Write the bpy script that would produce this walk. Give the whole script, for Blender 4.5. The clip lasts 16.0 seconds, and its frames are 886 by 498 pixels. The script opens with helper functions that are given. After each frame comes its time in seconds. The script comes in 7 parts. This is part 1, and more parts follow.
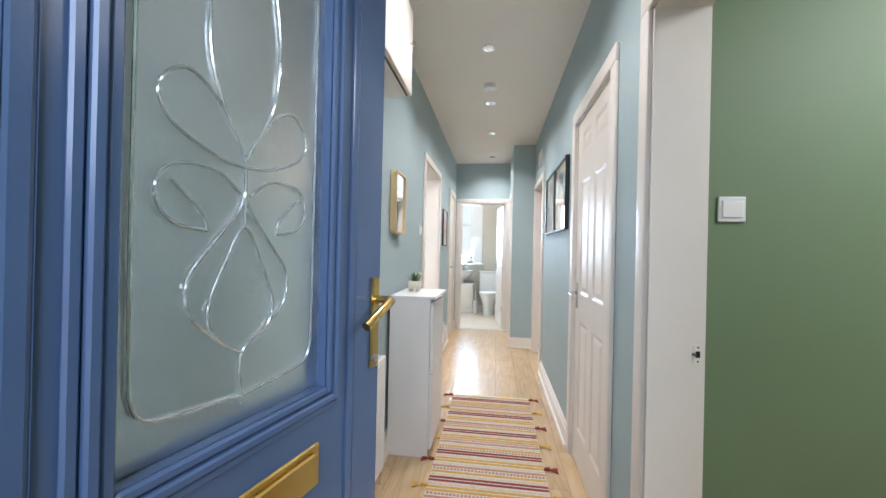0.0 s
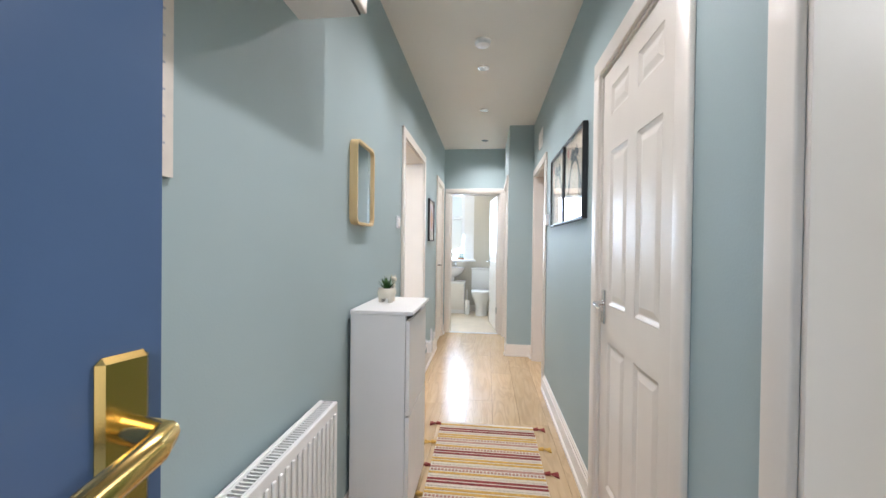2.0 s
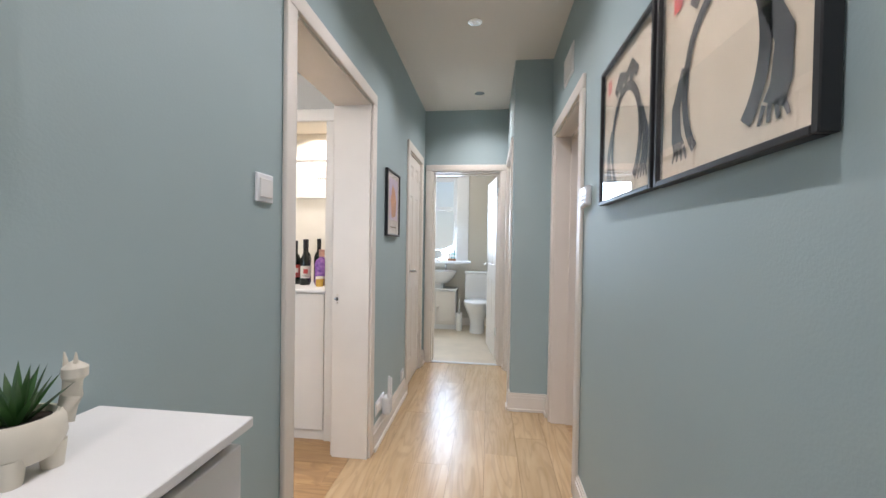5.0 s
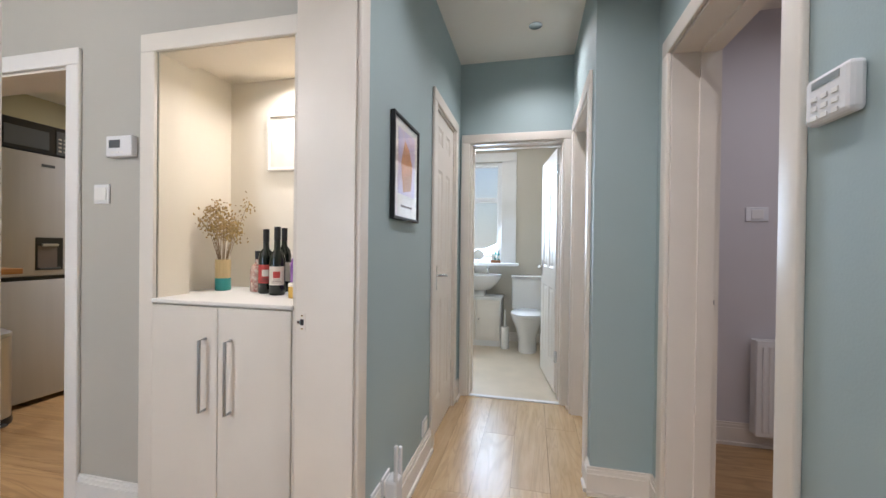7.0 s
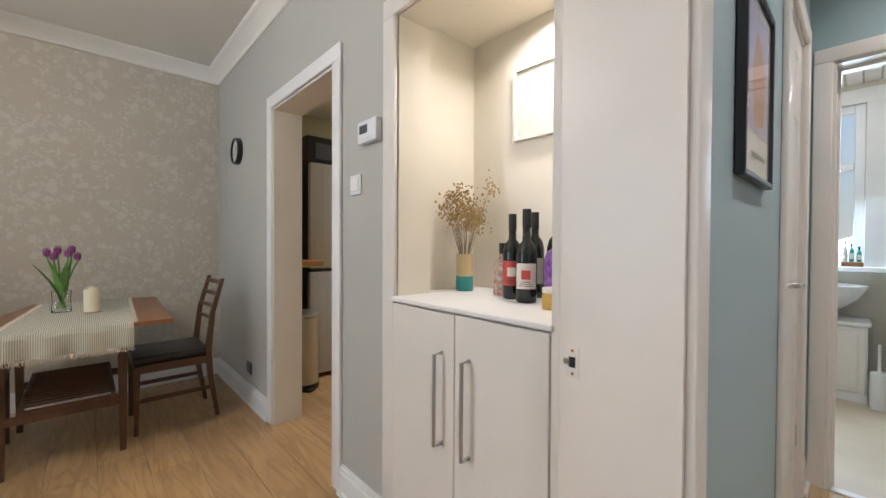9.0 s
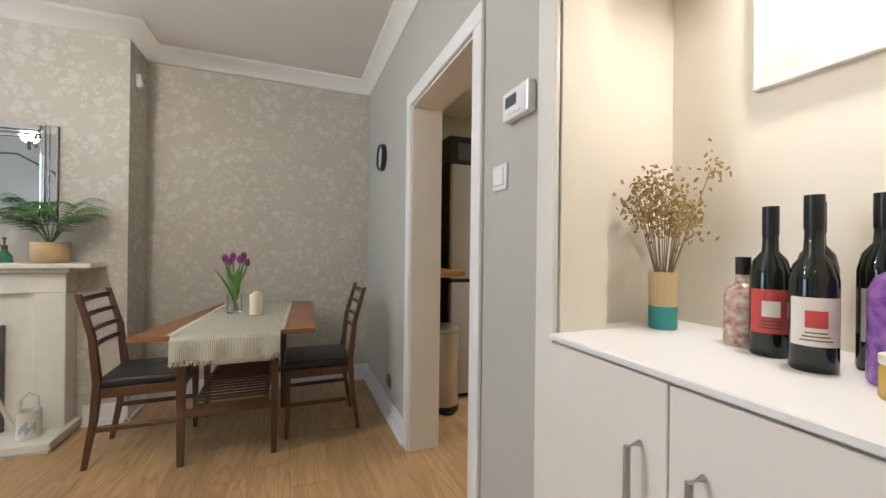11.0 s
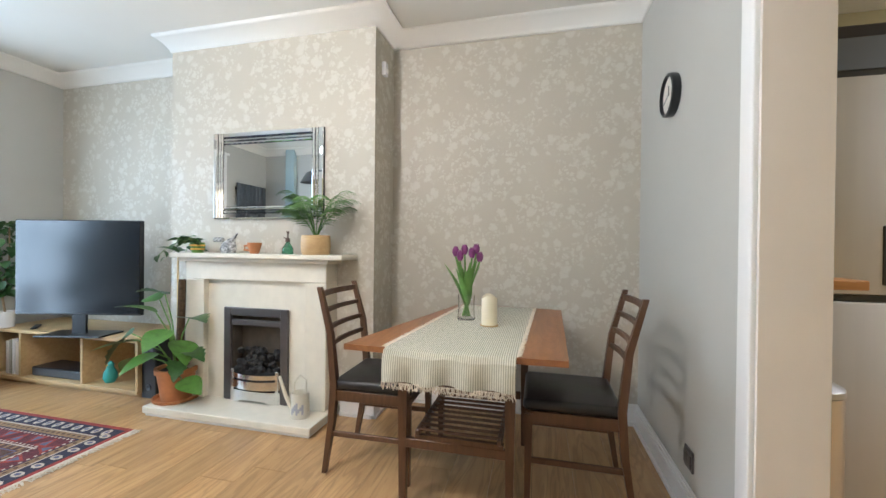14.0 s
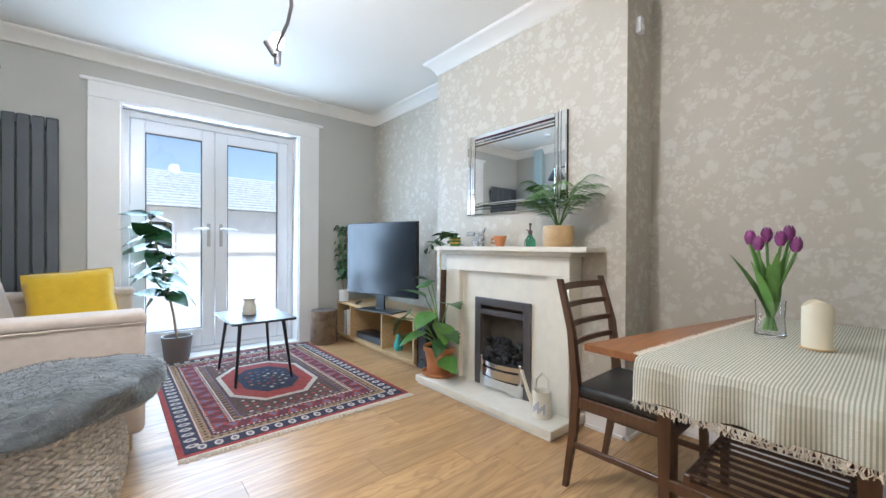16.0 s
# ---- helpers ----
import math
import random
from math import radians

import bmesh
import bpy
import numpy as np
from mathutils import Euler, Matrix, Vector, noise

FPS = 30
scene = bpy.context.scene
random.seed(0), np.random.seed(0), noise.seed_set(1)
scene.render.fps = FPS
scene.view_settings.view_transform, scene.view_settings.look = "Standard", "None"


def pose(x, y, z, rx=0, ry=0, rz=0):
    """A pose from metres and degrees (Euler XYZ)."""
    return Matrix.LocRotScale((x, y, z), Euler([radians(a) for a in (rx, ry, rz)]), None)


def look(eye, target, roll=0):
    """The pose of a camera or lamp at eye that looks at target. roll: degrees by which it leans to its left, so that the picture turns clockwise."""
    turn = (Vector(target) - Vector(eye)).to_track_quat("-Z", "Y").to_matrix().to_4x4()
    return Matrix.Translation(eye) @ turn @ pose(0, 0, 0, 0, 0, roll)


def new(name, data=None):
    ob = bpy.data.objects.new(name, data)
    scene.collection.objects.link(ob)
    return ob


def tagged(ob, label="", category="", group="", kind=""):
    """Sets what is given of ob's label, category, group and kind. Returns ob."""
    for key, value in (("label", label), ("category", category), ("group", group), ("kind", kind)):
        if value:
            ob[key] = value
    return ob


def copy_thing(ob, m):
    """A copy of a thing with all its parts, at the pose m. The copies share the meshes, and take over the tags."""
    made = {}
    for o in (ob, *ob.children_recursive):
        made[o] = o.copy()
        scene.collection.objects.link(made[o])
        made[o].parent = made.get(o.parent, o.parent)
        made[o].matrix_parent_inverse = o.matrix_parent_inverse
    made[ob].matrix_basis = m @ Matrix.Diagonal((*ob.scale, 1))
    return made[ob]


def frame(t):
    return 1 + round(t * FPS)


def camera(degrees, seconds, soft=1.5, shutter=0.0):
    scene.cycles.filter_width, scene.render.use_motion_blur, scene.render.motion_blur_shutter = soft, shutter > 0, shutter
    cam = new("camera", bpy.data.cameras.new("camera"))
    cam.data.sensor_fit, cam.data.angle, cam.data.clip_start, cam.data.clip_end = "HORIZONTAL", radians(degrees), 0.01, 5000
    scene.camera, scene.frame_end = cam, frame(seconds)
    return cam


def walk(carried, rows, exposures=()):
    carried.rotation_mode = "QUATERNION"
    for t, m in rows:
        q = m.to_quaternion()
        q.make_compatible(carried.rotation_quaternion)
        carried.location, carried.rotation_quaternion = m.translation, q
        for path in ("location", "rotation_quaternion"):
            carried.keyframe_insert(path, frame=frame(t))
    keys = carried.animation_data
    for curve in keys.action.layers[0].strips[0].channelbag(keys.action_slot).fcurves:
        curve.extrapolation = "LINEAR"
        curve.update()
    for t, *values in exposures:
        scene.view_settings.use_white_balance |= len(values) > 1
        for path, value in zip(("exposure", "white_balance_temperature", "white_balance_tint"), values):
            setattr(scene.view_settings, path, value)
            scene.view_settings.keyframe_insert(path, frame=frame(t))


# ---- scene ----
cam = camera(97.6, 16.0)
PATH = [
    (0, (0.014, -0.052, 1.238), (-0.254, 1.93, 1.242), 1.3),
    (0.5, (-0.003, 0.098, 1.248), (-0.262, 2.081, 1.24), 1.4),
    (1, (-0.015, 0.243, 1.239), (-0.259, 2.228, 1.229), 1.5),
    (1.5, (-0.032, 0.408, 1.228), (-0.255, 2.396, 1.219), 1.1),
    (2, (-0.015, 0.57, 1.247), (-0.239, 2.558, 1.227), 0.7),
    (2.5, (-0.008, 0.731, 1.251), (-0.229, 2.718, 1.23), 0.6),
    (3, (-0.007, 0.96, 1.261), (-0.223, 2.949, 1.235), 0.5),
    (3.5, (0.02, 1.228, 1.261), (-0.2, 3.215, 1.231), 0.6),
    (4, (0.064, 1.522, 1.271), (-0.172, 3.508, 1.232), 1.0),
    (6.3, (0.015, 2.766, 1.186), (-0.228, 4.751, 1.176), 0.4),
    (6.5, (0.008, 2.863, 1.181), (-0.277, 4.843, 1.172), 0.5),
    (7, (-0.059, 3.06, 1.176), (-0.507, 5.009, 1.162), 0.7),
    (7.5, (-0.151, 3.254, 1.164), (-0.859, 5.124, 1.147), 0.7),
    (8, (-0.265, 3.377, 1.152), (-1.232, 5.127, 1.13), 0.7),
    (8.5, (-0.35, 3.473, 1.142), (-1.605, 5.03, 1.119), 0.5),
    (9, (-0.435, 3.543, 1.139), (-1.907, 4.896, 1.111), 0.3),
    (9.5, (-0.5, 3.592, 1.136), (-2.124, 4.758, 1.11), 0.1),
    (9.7, (-0.529, 3.624, 1.126), (-2.207, 4.712, 1.113), 0.4),
    (11.8, (-1.033, 3.811, 1.165), (-2.963, 4.333, 1.15), 0.3),
    (12, (-1.097, 3.821, 1.166), (-3.045, 4.274, 1.148), 0.3),
    (12.5, (-1.265, 3.822, 1.173), (-3.247, 4.091, 1.149), 0.3),
    (13, (-1.41, 3.798, 1.159), (-3.408, 3.867, 1.137), 0.4),
    (13.5, (-1.525, 3.784, 1.132), (-3.517, 3.613, 1.116), 0.6),
    (14, (-1.622, 3.782, 1.103), (-3.565, 3.309, 1.09), 0.6),
    (14.5, (-1.695, 3.775, 1.093), (-3.526, 2.971, 1.071), 0.5),
    (15, (-1.735, 3.756, 1.076), (-3.407, 2.659, 1.056), 0.4),
    (15.5, (-1.782, 3.738, 1.057), (-3.265, 2.395, 1.041), 0.3),
    (16, (-1.808, 3.723, 1.039), (-3.106, 2.201, 1.028), 0.3),
]
walk(cam, [(t, look(eye, target, roll)) for t, eye, target, roll in PATH], [(0, 0.5, 6350, 13), (1.5, 0.5, 6350, 13), (2.5, 0.33, 6500, 14), (4, 0.02, 6500, 15), (6.5, -0.08, 6450, 14), (8, -0.27, 6400, 14), (9.7, -0.2, 6450, 12), (12, 0.12, 6450, 12), (14, 0.52, 6150, 10), (16, 0.42, 5850, 11)])
# ---- world and light ----
world = bpy.data.worlds.new("world")
scene.world = world
world.use_nodes = True
wn = world.node_tree
sky = wn.nodes.new("ShaderNodeTexSky")
sky.sky_type = "NISHITA"
sky.sun_disc = False
sky.sun_elevation = radians(46)
sky.sun_rotation = radians(60)
sky.air_density = 1.0
sky.dust_density = 1.5
wn.links.new(sky.outputs[0], wn.nodes["Background"].inputs[0])
wn.nodes["Background"].inputs[1].default_value = 0.15
sun = new("sun", bpy.data.lights.new("sun", "SUN"))
sun.data.energy, sun.data.angle, sun.data.color = 4.5, radians(4), (1, 0.98, 0.95)
sun.matrix_world = look((0, 0, 10), (-1.3, -0.75, 8.4))


def lamp(name, kind, m, energy, colour, size=0.1, sy=None):
    d = bpy.data.lights.new(name, kind)
    d.energy, d.color = energy, colour
    if kind == "AREA":
        d.shape, d.size, d.size_y = "RECTANGLE", size, sy or size
    else:
        d.shadow_soft_size = size
    ob = new(name, d)
    ob.matrix_world = m
    return ob


WARM = (1.0, 0.86, 0.68)
SPOT_Y = (1.45, 2.58, 3.57, 4.50, 5.64)
for sy_ in SPOT_Y:
    d = lamp("hall_downlight", "SPOT", look((-0.057, sy_, 2.59), (-0.057, sy_, 0)), 38, (0.98, 0.945, 0.96), 0.02)
    d.data.spot_size, d.data.spot_blend = radians(140), 1.0
lamp("patio_daylight", "AREA", look((-2.58, -0.57, 1.25), (-2.58, 2, 1.1)), 60, (0.60, 0.80, 1.0), 1.3, 2.0)
lamp("pendant_glow", "POINT", pose(-2.47, 1.595, 2.11), 9, (0.95, 0.96, 1.0), 0.06)
# second bulb, out of view: added and kept strong to brighten the dining side
lamp("pendant_glow", "POINT", pose(-2.10, 2.50, 2.27), 112, (1.0, 0.97, 0.95), 0.06)
lamp("bathroom_daylight", "AREA", look((-0.75, 7.9, 1.6), (-0.5, 6, 1.0)), 46, (0.58, 0.78, 1.0), 0.8, 1.1)
# point lamp without a fitting, added to lift the bathroom
lamp("bathroom_downlight", "POINT", pose(-0.4, 7.0, 2.2), 6, (1, 0.96, 0.92), 0.08)
lamp("kitchen_light", "AREA", look((-3.1, 6.9, 2.40), (-3.1, 6.7, 0)), 72, (0.97, 0.97, 1.0), 0.6)
nl_ = lamp("niche_light", "AREA", look((-1.22, 4.74, 2.035), (-1.24, 4.78, 0)), 5.2, (1.0, 0.96, 0.92), 0.07, 0.07)
nl_.data.spread = radians(150)
# unseen area lamps, added to brighten the two side rooms
lamp("bedroom_light", "AREA", look((1.6, 4.6, 2.5), (1.6, 4.6, 0)), 12, (0.92, 0.92, 1.0), 0.8)
lamp("front_room_light", "AREA", look((1.9, 0.4, 2.4), (1.6, 0.6, 0)), 31, (0.95, 0.97, 1.0), 0.9)
lamp("porch_daylight", "AREA", look((0.1, -1.5, 2.2), (-0.1, 0.4, 1.2)), 40, (0.70, 0.82, 1.0), 1.2, 1.4)


# ---- materials ----
def mat(name, colour, rough=0.6, metal=0.0, vary=0.06, scale=6.0, bump=0.0, bscale=60.0, spec=0.5, alt=None, stretch=(1, 1, 1), random_tint=0.0, coat=0.0, sheen=0.0):
    """Paint, plaster, wood or metal with two scales of variation and a fine relief."""
    m = bpy.data.materials.new(name)
    m.use_nodes = True
    t = m.node_tree
    n, k = t.nodes, t.links
    b = n["Principled BSDF"]
    b.inputs["Roughness"].default_value = rough
    b.inputs["Metallic"].default_value = metal
    b.inputs["Specular IOR Level"].default_value = spec
    b.inputs["Coat Weight"].default_value = coat
    b.inputs["Sheen Weight"].default_value = sheen
    tc = n.new("ShaderNodeTexCoord")
    mp = n.new("ShaderNodeMapping")
    mp.inputs["Scale"].default_value = stretch
    k.new(tc.outputs["Object"], mp.inputs[0])
    a = n.new("ShaderNodeTexNoise")
    a.inputs["Scale"].default_value = scale
    a.inputs["Detail"].default_value = 6
    k.new(mp.outputs[0], a.inputs["Vector"])
    r = n.new("ShaderNodeMapRange")
    r.inputs["From Min"].default_value, r.inputs["From Max"].default_value = 0.3, 0.7
    k.new(a.outputs["Fac"], r.inputs["Value"])
    mix = n.new("ShaderNodeMix")
    mix.data_type = "RGBA"
    c2 = alt or tuple(c * (1 - 2 * vary) for c in colour)
    mix.inputs[6].default_value = (*colour, 1)
    mix.inputs[7].default_value = (*c2, 1)
    k.new(r.outputs[0], mix.inputs[0])
    out = mix.outputs[2]
    if random_tint:
        oi = n.new("ShaderNodeObjectInfo")
        hv = n.new("ShaderNodeHueSaturation")
        rr = n.new("ShaderNodeMapRange")
        rr.inputs["To Min"].default_value, rr.inputs["To Max"].default_value = 1 - random_tint, 1 + random_tint
        k.new(oi.outputs["Random"], rr.inputs["Value"])
        k.new(rr.outputs[0], hv.inputs["Value"])
        k.new(out, hv.inputs["Color"])
        out = hv.outputs[0]
    k.new(out, b.inputs["Base Color"])
    if bump:
        f = n.new("ShaderNodeTexNoise")
        f.inputs["Scale"].default_value = bscale
        f.inputs["Detail"].default_value = 4
        k.new(mp.outputs[0], f.inputs["Vector"])
        bp = n.new("ShaderNodeBump")
        bp.inputs["Strength"].default_value = bump
        bp.inputs["Distance"].default_value = 0.01
        k.new(f.outputs["Fac"], bp.inputs["Height"])
        k.new(bp.outputs[0], b.inputs["Normal"])
    return m


def glow(name, colour, strength):
    m = bpy.data.materials.new(name)
    m.use_nodes = True
    b = m.node_tree.nodes["Principled BSDF"]
    b.inputs["Emission Color"].default_value = (*colour, 1)
    b.inputs["Emission Strength"].default_value = strength
    return m


def clear(name, colour=(1, 1, 1), rough=0.0, bump=0.0, bscale=40.0, ior=1.45):
    m = mat(name, colour, rough, vary=0.01, bump=bump, bscale=bscale)
    b = m.node_tree.nodes["Principled BSDF"]
    b.inputs["Transmission Weight"].default_value = 1.0
    b.inputs["IOR"].default_value = ior
    return m


def wood(name, colour, alt, rough=0.4, along="x", scale=3.0, random_tint=0.0, knots=0.5, dots=0.0):
    st = {"x": (0.12, 1, 1), "y": (1, 0.12, 1), "z": (1, 1, 0.12)}[along]
    m = mat(name, colour, rough, vary=0.1, scale=scale * 9, alt=alt, stretch=st, bump=0.06, bscale=scale * 40, random_tint=random_tint)
    t = m.node_tree
    n, k = t.nodes, t.links
    b = n["Principled BSDF"]
    src = b.inputs["Base Color"].links[0].from_socket
    mp = next(x for x in n if x.type == "MAPPING")
    oi = n.new("ShaderNodeObjectInfo")
    add = n.new("ShaderNodeVectorMath")
    add.operation = "MULTIPLY_ADD"
    add.inputs[1].default_value = (1, 1, 1)
    k.new(mp.outputs[0], add.inputs[0])
    cx = n.new("ShaderNodeCombineXYZ")
    ml = n.new("ShaderNodeMath")
    ml.operation = "MULTIPLY"
    ml.inputs[1].default_value = 37
    k.new(oi.outputs["Random"], ml.inputs[0])
    k.new(ml.outputs[0], cx.inputs[0])
    k.new(ml.outputs[0], cx.inputs[1])
    k.new(cx.outputs[0], add.inputs[2])
    w = n.new("ShaderNodeTexNoise")
    w.inputs["Scale"].default_value = scale * 1.6
    w.inputs["Detail"].default_value = 3
    w.inputs["Distortion"].default_value = 1.6
    k.new(add.outputs[0], w.inputs["Vector"])
    sn = n.new("ShaderNodeMath")
    sn.operation = "MULTIPLY"
    sn.inputs[1].default_value = 60
    k.new(w.outputs["Fac"], sn.inputs[0])
    s2 = n.new("ShaderNodeMath")
    s2.operation = "SINE"
    k.new(sn.outputs[0], s2.inputs[0])
    rg = n.new("ShaderNodeMapRange")
    rg.inputs["From Min"].default_value, rg.inputs["From Max"].default_value = 0.2, 1.0
    rg.inputs["To Max"].default_value = knots
    k.new(s2.outputs[0], rg.inputs["Value"])
    mx = n.new("ShaderNodeMix")
    mx.data_type = "RGBA"
    mx.inputs[7].default_value = (*[c * 0.72 for c in alt], 1)
    k.new(rg.outputs[0], mx.inputs[0])
    k.new(src, mx.inputs[6])
    k.new(mx.outputs[2], b.inputs["Base Color"])
    for nz in n:
        if nz.type == "TEX_NOISE" and nz != w:
            k.new(add.outputs[0], nz.inputs["Vector"])
    if dots:
        km = n.new("ShaderNodeMapping")
        km.inputs["Scale"].default_value = [2.2 if q > 0.5 else 1.6 for q in st]
        k.new(add.outputs[0], km.inputs[0])
        vo = n.new("ShaderNodeTexVoronoi")
        vo.inputs["Scale"].default_value = 2.6
        k.new(km.outputs[0], vo.inputs["Vector"])
        vr_ = n.new("ShaderNodeMapRange")
        vr_.inputs["From Min"].default_value, vr_.inputs["From Max"].default_value = 0.03, 0.16
        vr_.inputs["To Min"].default_value, vr_.inputs["To Max"].default_value = dots, 0
        k.new(vo.outputs["Distance"], vr_.inputs["Value"])
        km2 = n.new("ShaderNodeMix")
        km2.data_type = "RGBA"
        km2.inputs[7].default_value = (*[c * 0.42 for c in alt], 1)
        k.new(vr_.outputs[0], km2.inputs[0])
        k.new(mx.outputs[2], km2.inputs[6])
        k.new(km2.outputs[2], b.inputs["Base Color"])
    return m


def wallpaper(name):
    m = mat(name, (0.50, 0.458, 0.38), 0.55, vary=0.03, scale=3, bump=0.04, bscale=220)
    t = m.node_tree
    n, k = t.nodes, t.links
    b = n["Principled BSDF"]
    src = b.inputs["Base Color"].links[0].from_socket
    tc = next(x for x in n if x.type == "TEX_COORD")
    wob = n.new("ShaderNodeTexNoise")
    wob.inputs["Scale"].default_value = 26
    k.new(tc.outputs["Object"], wob.inputs["Vector"])
    ad = n.new("ShaderNodeVectorMath")
    ad.operation = "MULTIPLY_ADD"
    ad.inputs[1].default_value = (0.075, 0.075, 0.075)
    k.new(wob.outputs["Color"], ad.inputs[0])
    k.new(tc.outputs["Object"], ad.inputs[2])

    def spots(scale, lo, hi, rnd):
        v = n.new("ShaderNodeTexVoronoi")
        v.inputs["Scale"].default_value = scale
        v.inputs["Randomness"].default_value = rnd
        k.new(ad.outputs[0], v.inputs["Vector"])
        r = n.new("ShaderNodeMapRange")
        r.inputs["From Min"].default_value, r.inputs["From Max"].default_value = lo, hi
        r.inputs["To Min"].default_value, r.inputs["To Max"].default_value = 1, 0
        k.new(v.outputs["Distance"], r.inputs["Value"])
        return r.outputs[0]

    big = spots(11, 0.24, 0.38, 1.0)
    small = spots(30, 0.30, 0.48, 1.0)
    msk = n.new("ShaderNodeTexNoise")
    msk.inputs["Scale"].default_value = 6.5
    k.new(tc.outputs["Object"], msk.inputs["Vector"])
    mr = n.new("ShaderNodeMapRange")
    mr.inputs["From Min"].default_value, mr.inputs["From Max"].default_value = 0.44, 0.52
    k.new(msk.outputs["Fac"], mr.inputs["Value"])
    mu = n.new("ShaderNodeMath")
    mu.operation = "MULTIPLY"
    k.new(small, mu.inputs[0])
    k.new(mr.outputs[0], mu.inputs[1])
    mxm = n.new("ShaderNodeMath")
    mxm.operation = "MAXIMUM"
    k.new(big, mxm.inputs[0])
    k.new(mu.outputs[0], mxm.inputs[1])
    fa = n.new("ShaderNodeMath")
    fa.operation = "MULTIPLY"
    fa.inputs[1].default_value = 0.34
    k.new(mxm.outputs[0], fa.inputs[0])
    mx = n.new("ShaderNodeMix")
    mx.data_type = "RGBA"
    mx.inputs[7].default_value = (0.70, 0.69, 0.63, 1)
    k.new(fa.outputs[0], mx.inputs[0])
    k.new(src, mx.inputs[6])
    k.new(mx.outputs[2], b.inputs["Base Color"])
    rr = n.new("ShaderNodeMapRange")
    rr.inputs["To Min"].default_value, rr.inputs["To Max"].default_value = 0.6, 0.34
    k.new(mxm.outputs[0], rr.inputs["Value"])
    k.new(rr.outputs[0], b.inputs["Roughness"])
    return m


M = {}
M["sage"] = mat("sage_wall_paint", (0.36, 0.455, 0.465), 0.6, vary=0.02, scale=2, bump=0.05, bscale=160)
M["grey"] = mat("grey_wall_paint", (0.47, 0.46, 0.42), 0.6, vary=0.02, scale=2, bump=0.05, bscale=160)
M["green"] = mat("green_wall_paint", (0.16, 0.23, 0.13), 0.6, vary=0.03, scale=2, bump=0.05, bscale=160)
M["olive"] = mat("olive_wall_paint", (0.36, 0.31, 0.17), 0.6, vary=0.03, scale=2)
M["cream"] = mat("cream_wall_paint", (0.80, 0.74, 0.63), 0.6, vary=0.02, scale=2, bump=0.04, bscale=160)
M["bathwall"] = mat("bathroom_wall_paint", (0.60, 0.55, 0.46), 0.5, vary=0.02, scale=2)
M["lilac"] = mat("pale_wall_paint", (0.66, 0.63, 0.64), 0.6, vary=0.02, scale=2)
M["paper"] = wallpaper("floral_wallpaper")
M["ceil"] = mat("ceiling_paint", (0.80, 0.77, 0.71), 0.7, vary=0.015, scale=1.5, bump=0.03, bscale=120)
M["gloss"] = mat("white_gloss_paint", (0.78, 0.725, 0.655), 0.34, vary=0.025, scale=5, bump=0.015, bscale=50)
M["creamsatin"] = mat("cream_satin_paint", (0.78, 0.74, 0.68), 0.4, vary=0.02, scale=5, bump=0.015, bscale=50)
M["white"] = mat("white_satin", (0.80, 0.79, 0.77), 0.4, vary=0.02, scale=5)
M["upvc"] = mat("white_upvc", (0.82, 0.83, 0.85), 0.25, vary=0.015, scale=4)
M["board"] = wood("oak_laminate", (0.50, 0.315, 0.15), (0.38, 0.22, 0.095), 0.30, "x", 3.0, 0.13, 0.5, 0.8)
M["boardh"] = wood("light_oak_laminate", (0.58, 0.42, 0.25), (0.49, 0.34, 0.18), 0.27, "y", 3.0, 0.07, 0.34, 0.45)
M["seam"] = mat("dark_floor_joint", (0.13, 0.075, 0.035), 0.8)
M["vinyl"] = mat("pale_bathroom_floor", (0.60, 0.50, 0.37), 0.35, vary=0.08, scale=4)
M["blue"] = mat("blue_door_paint", (0.085, 0.137, 0.25), 0.24, vary=0.06, scale=5, bump=0.03, bscale=90)
M["brass"] = mat("polished_brass", (0.78, 0.55, 0.2), 0.22, 1.0, vary=0.05, scale=12)
M["chrome"] = mat("chrome", (0.72, 0.72, 0.72), 0.15, 1.0, vary=0.02)
M["steel"] = mat("brushed_steel", (0.50, 0.50, 0.50), 0.34, 1.0, vary=0.03, scale=20, stretch=(1, 1, 0.05))
M["silver"] = mat("silver_fridge_paint", (0.52, 0.52, 0.53), 0.5, 0.1, spec=0.3, vary=0.03, scale=20, stretch=(1, 1, 0.05))
M["black"] = mat("black_plastic", (0.012, 0.012, 0.013), 0.3, vary=0.1)
M["blackframe"] = mat("black_frame_wood", (0.016, 0.016, 0.018), 0.4, vary=0.1)
M["mirror"] = mat("mirror_silver", (0.86, 0.88, 0.88), 0.01, 1.0, vary=0.0)
M["pine"] = wood("pale_birch", (0.68, 0.52, 0.28), (0.60, 0.44, 0.22), 0.4, "z", 4, 0, 0.12)
M["pane"] = clear("window_glass")
M["frost"] = clear("frosted_glass", (0.94, 0.98, 0.96), 0.38, 0.25, 18)
M["lead"] = mat("lead_came", (0.72, 0.74, 0.72), 0.25, 0.7, vary=0.15, scale=40)
M["anthracite"] = mat("anthracite_metal", (0.085, 0.095, 0.105), 0.42, 0.2, vary=0.05)
M["teak"] = wood("teak", (0.30, 0.125, 0.045), (0.22, 0.085, 0.03), 0.34, "x", 4, 0.05, 0.3)
M["darkteak"] = wood("dark_teak", (0.115, 0.052, 0.024), (0.075, 0.034, 0.016), 0.38, "z", 5, 0.05, 0.25)
M["leather"] = mat("black_leather", (0.016, 0.015, 0.015), 0.33, vary=0.2, scale=20, bump=0.12, bscale=260)
M["limestone"] = mat("cream_limestone", (0.74, 0.69, 0.58), 0.42, vary=0.04, scale=14, bump=0.02, bscale=200)
